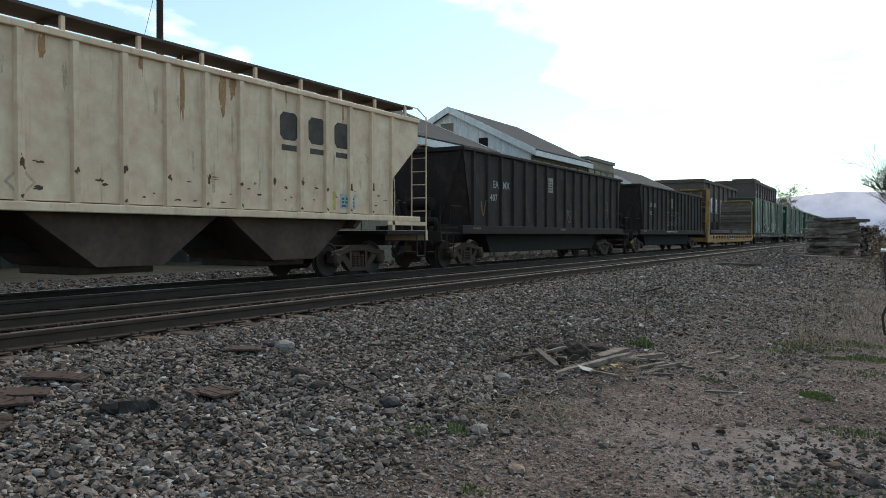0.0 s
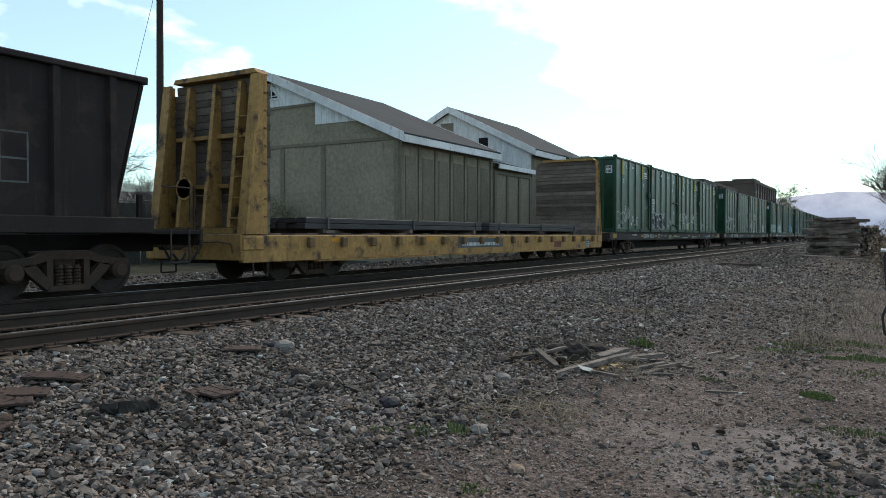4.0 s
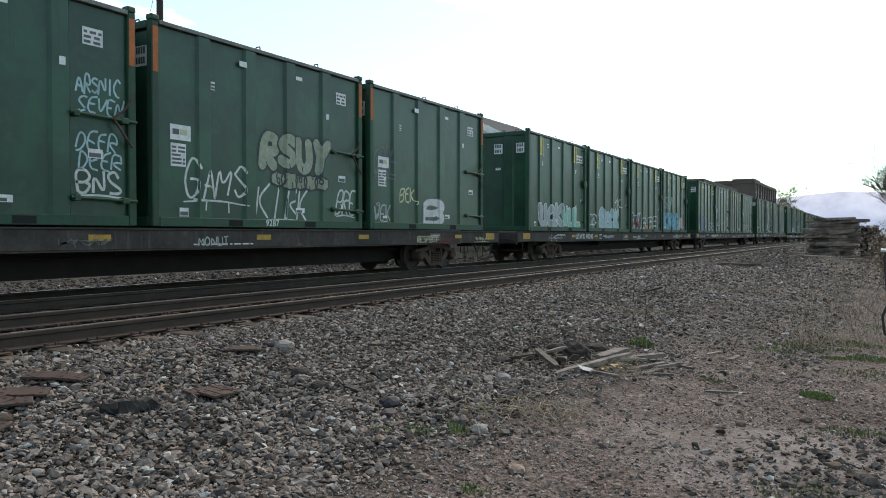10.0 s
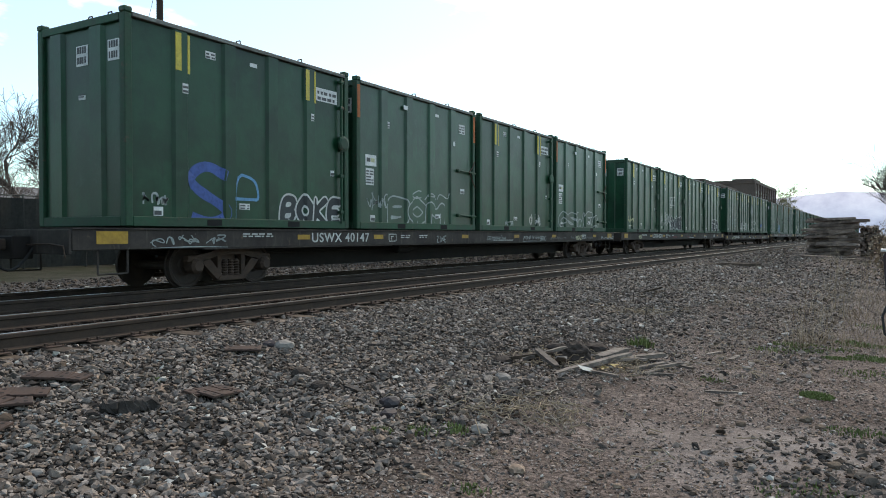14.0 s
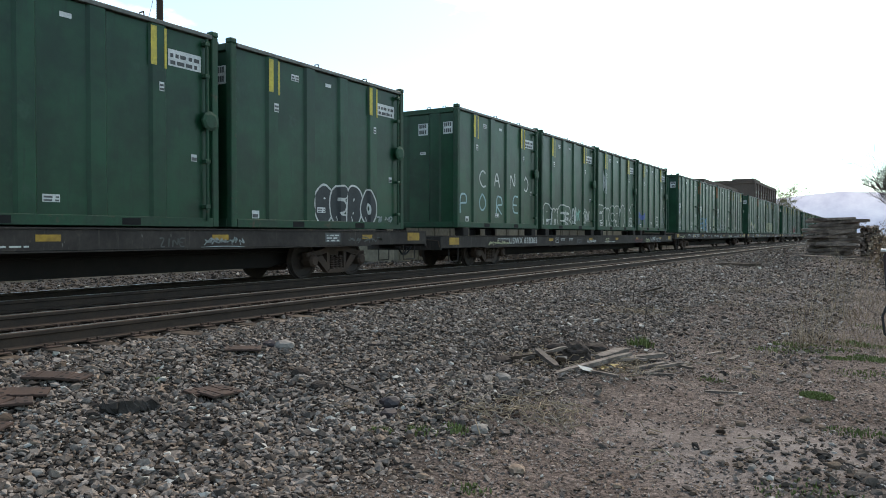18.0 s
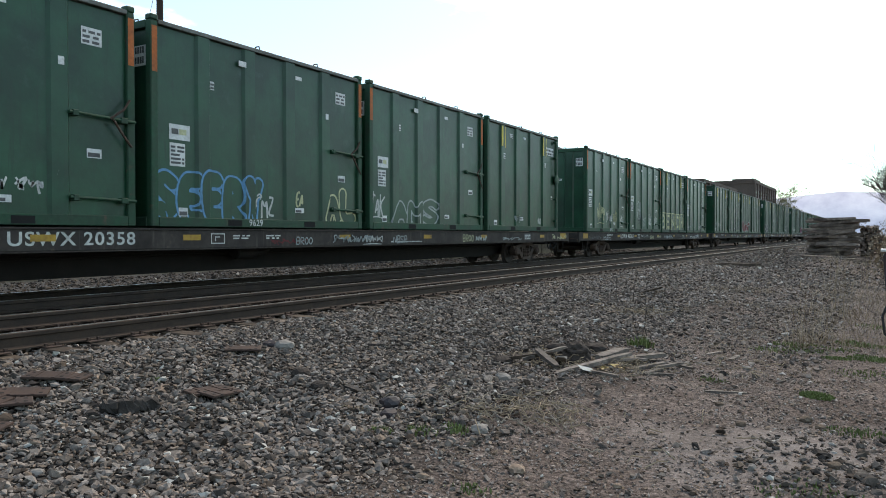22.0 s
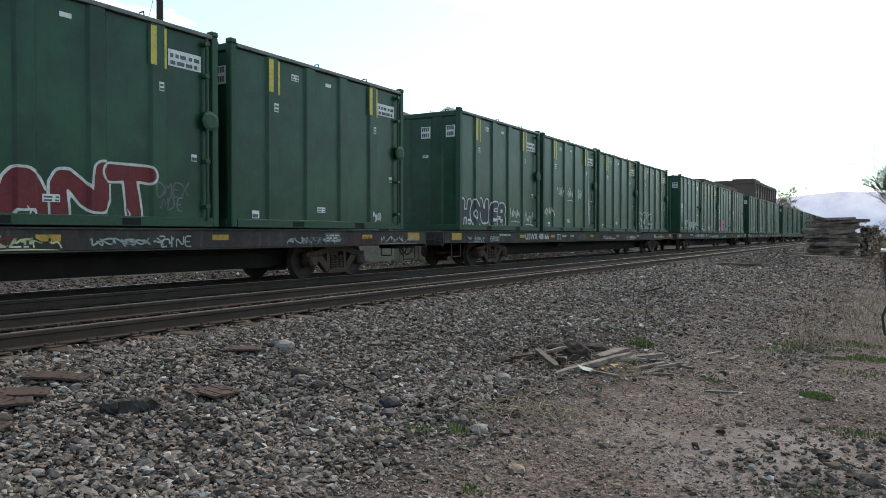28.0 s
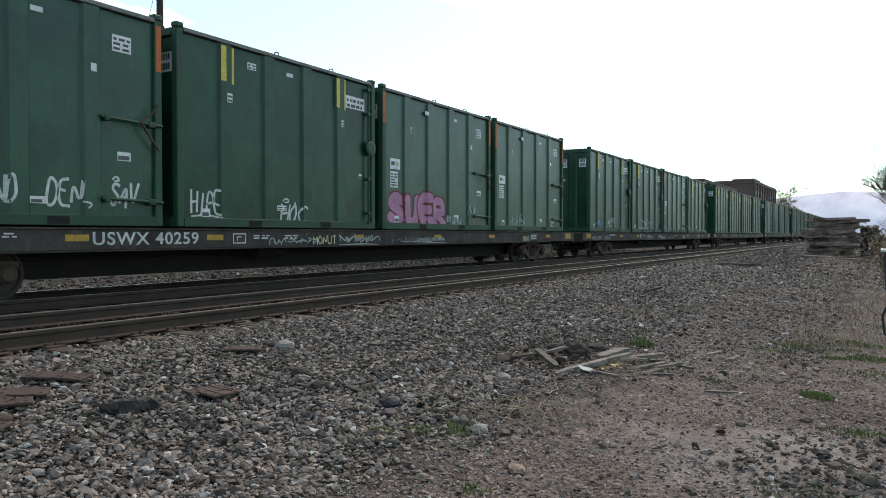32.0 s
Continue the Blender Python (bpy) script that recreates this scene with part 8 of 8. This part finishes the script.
# ---- trees ----
def make_tree(name, x, y, height, seed, label, spread=0.45, leaves=0, leaf_size=0.12, levels=5, trunk=0.16, fork=0.3, twig=0.007):
    """Tapered trunk, limbs that fork, fine twigs, and where it is in bud, many small leaves."""
    rnd = random.Random(seed)
    tree = tagged(empty(name, pose(x, y, lie(x) - 0.05)), label, "tree")
    wood, tips = bmesh.new(), []
    trunk_bm = bmesh.new()

    def grow(bm, p, d, ln, r, level):
        steps_n = 3
        for i in range(steps_n):
            d = (d + Vector((rnd.uniform(-1, 1), rnd.uniform(-1, 1), rnd.uniform(-0.4, 0.8))) * 0.16).normalized()
            q = p + d * ln / steps_n
            rod(p, q, max(r, twig), max(r * 0.86, twig), 7 if level < 2 else 4 if level < 4 else 3, bm)
            p, r = q, r * 0.86
            if level > 0 and level < levels and rnd.random() < 0.8:
                side = (d + Vector((rnd.uniform(-1, 1), rnd.uniform(-1, 1), rnd.uniform(-0.2, 0.6))) * 0.9).normalized()
                grow(wood, p, side, ln * rnd.uniform(0.5, 0.85), r * 0.5, level + 1)
        if level < levels:
            for _ in range(rnd.choice((2, 3, 3)) if level < 2 else 2):
                side = (d + Vector((rnd.uniform(-1, 1), rnd.uniform(-1, 1), rnd.uniform(-0.3, 0.7) - (0.15 if spread > 0.6 else 0.0))) * (0.6 + spread)).normalized()
                grow(wood, p, side, ln * (rnd.uniform(0.78, 1.0) if spread > 0.6 else rnd.uniform(0.65, 0.9)), r * 0.66, level + 1)
        else:
            tips.append(p)

    grow(trunk_bm, Vector((0, 0, 0)), Vector((0, 0, 1)), height * fork, trunk, 0)
    top = max(v.co.z for v in wood.verts)
    for b in (trunk_bm, wood):
        for v in b.verts:
            v.co *= height / top
    tips = [q * (height / top) for q in tips]
    part("trunk", trunk_bm, "bark", tree)
    part("crown", wood, "bark", tree)
    if leaves:
        bm = bmesh.new()
        for _ in range(leaves):
            c = rnd.choice(tips) + Vector((rnd.gauss(0, 0.3), rnd.gauss(0, 0.3), rnd.gauss(0, 0.25)))
            u = Vector((rnd.gauss(0, 1), rnd.gauss(0, 1), rnd.gauss(0, 1))).normalized() * leaf_size
            v = u.cross(Vector((rnd.gauss(0, 1), rnd.gauss(0, 1), rnd.gauss(0, 1)))).normalized() * leaf_size * 0.6
            bm.faces.new([bm.verts.new(c + k) for k in (u, v, -u, -v)])
        part("leaves", bm, "bud", tree)["kind"] = "stuff"
    return tree


make_tree("tree", -40.0, 23.0, 10.0, 3, "bare spreading tree behind the fence", trunk=0.24, spread=0.62, fork=0.11, twig=0.0055, levels=6)
make_tree("tree", -41.5, 18.5, 9.0, 4, "bare tree behind the fence", trunk=0.20, spread=0.62, fork=0.12, twig=0.0055, levels=6)
make_tree("tree", -42.0, 33.0, 5.6, 5, "small bare tree beside the warehouse", trunk=0.13)
make_tree("tree", -33.5, 25.2, 5.0, 15, "small bare tree beside the warehouse", trunk=0.09)
make_tree("tree", 2.3, 66.0, 8.6, 6, "bare tree at the path's edge", twig=0.010, trunk=0.16)
make_tree("tree", 2.2, 55.0, 7.6, 7, "bare tree at the path's edge", twig=0.008, trunk=0.11)
make_tree("tree", 2.8, 78.0, 9.0, 8, "bare bushy tree at the path's edge", twig=0.010, trunk=0.10, fork=0.12)
make_tree("tree", -23.6, 190.0, 13.2, 9, "tree in first green bud beyond the mill", leaves=6500, leaf_size=0.14, twig=0.014, trunk=0.22, levels=4)
make_tree("tree", -26.4, 206.0, 11.5, 10, "tree in first green bud beyond the mill", leaves=5200, leaf_size=0.14, twig=0.014, trunk=0.2, levels=4)
make_tree("tree", -23.2, 236.0, 10.2, 11, "tree in first green bud along the line", leaves=7000, leaf_size=0.16, twig=0.014, trunk=0.2, levels=4)
make_tree("tree", -21.6, 250.0, 8.6, 12, "tree in first green bud along the line", leaves=6000, leaf_size=0.16, twig=0.014, trunk=0.16, levels=4)
make_tree("tree", -17.5, 330.0, 8.5, 13, "bare tree far along the line", leaves=300, leaf_size=0.2, twig=0.02, trunk=0.25)


M["thicket"] = surface("thicket_twig", (0.105, 0.082, 0.066), (0.06, 0.048, 0.04), 0.95, big=3, fine=15, relief=0)


def make_bush(x, y, w, h, seed, material, label, count=900, twigs=60):
    """Stems from the ground with fine twigs and small leaves."""
    rnd, bm, lf = random.Random(seed), bmesh.new(), bmesh.new()
    for _ in range(twigs):
        p = Vector((rnd.uniform(-w, w) * 0.4, rnd.uniform(-w, w) * 0.4, 0))
        d = Vector((rnd.uniform(-0.6, 0.6), rnd.uniform(-0.6, 0.6), 1)).normalized()
        for i in range(5):
            q = p + d * h / 5 * rnd.uniform(0.7, 1.1)
            rod(p, q, 0.018 * (1 - i / 6), 0.018 * (1 - (i + 1) / 6), 4, bm)
            d = (d + Vector((rnd.uniform(-0.5, 0.5), rnd.uniform(-0.5, 0.5), 0))).normalized()
            p = q
            for _ in range(count // (twigs * 5)):
                c = p + Vector((rnd.gauss(0, 0.18), rnd.gauss(0, 0.18), rnd.gauss(0, 0.15)))
                u = Vector((rnd.gauss(0, 1), rnd.gauss(0, 1), rnd.gauss(0, 1) + (0.8 if x < -20 else 0))).normalized() * (0.16 if x < -20 else 0.06)
                v = u.cross(Vector((0.3, 0.2, 1))).normalized() * (0.009 if x < -20 else 0.04)
                lf.faces.new([lf.verts.new(c + k) for k in (u, v, -u, -v)])
    bush = tagged(empty("bush", pose(x, y, lie(x))), label, "bush")
    part("stem", bm, "bark", bush)["kind"] = "stuff"
    part("leaves", lf, "thicket" if material == "dry" and x < -20 else material, bush)["kind"] = "stuff"
    return bush


for i, (x, y, w, h, m) in enumerate(((-29.5, 10.0, 2.6, 4.4, "dry"), (-30.0, 14.5, 2.8, 4.6, "dry"), (-30.0, 19.0, 2.4, 4.2, "dry"), (-29.3, 28.2, 1.6, 3.8, "bud"), (-31.5, 7.0, 2.6, 4.2, "dry"),
                                     (-27.5, 27.8, 1.2, 3.4, "bud"), (0.8, 52.0, 1.8, 2.4, "dry"), (0.9, 46.0, 1.6, 2.0, "dry"), (0.7, 63.5, 1.8, 3.0, "dry"), (0.9, 38.0, 1.4, 1.8, "dry"), (0.6, 31.0, 1.1, 1.2, "dry"))):
    make_bush(x, y, w, h, 300 + i, m, "brown leafless thicket behind the fence" if m == "dry" and x < 0 else "dry brown brush beside the path" if m == "dry" else "bush in first green leaf by the wall", 15000 if x < -20 else 1500, 90 if x < -20 else 60)

# ---- what moves: the train runs towards the camera at a steady pace, and its wheels turn ----
def motions():
    for thing, s, z, x in MOVING:
        walk(thing, [(t, pose(x, s - SPEED * t, z)) for t in (0.0, 8.0, 16.0, 24.0, SECONDS)])
    keyed = {}
    for ob in list(scene.objects):
        if ob.data is WHEELSET:
            y = round(ob.matrix_basis.translation.y, 2)
            if y not in keyed:
                turn = SPEED / WHEEL_R
                count = int(SECONDS * FPS)
                walk(ob, [(i / FPS, pose(0, y, WHEEL_R, math.degrees(turn * i / FPS) % 360.0)) for i in range(count + 1)])
                keyed[y] = ob.animation_data
            else:
                ob.rotation_mode = "QUATERNION"
                ob.animation_data_create()
                ob.animation_data.action = keyed[y].action
                ob.animation_data.action_slot = keyed[y].action_slot


motions()
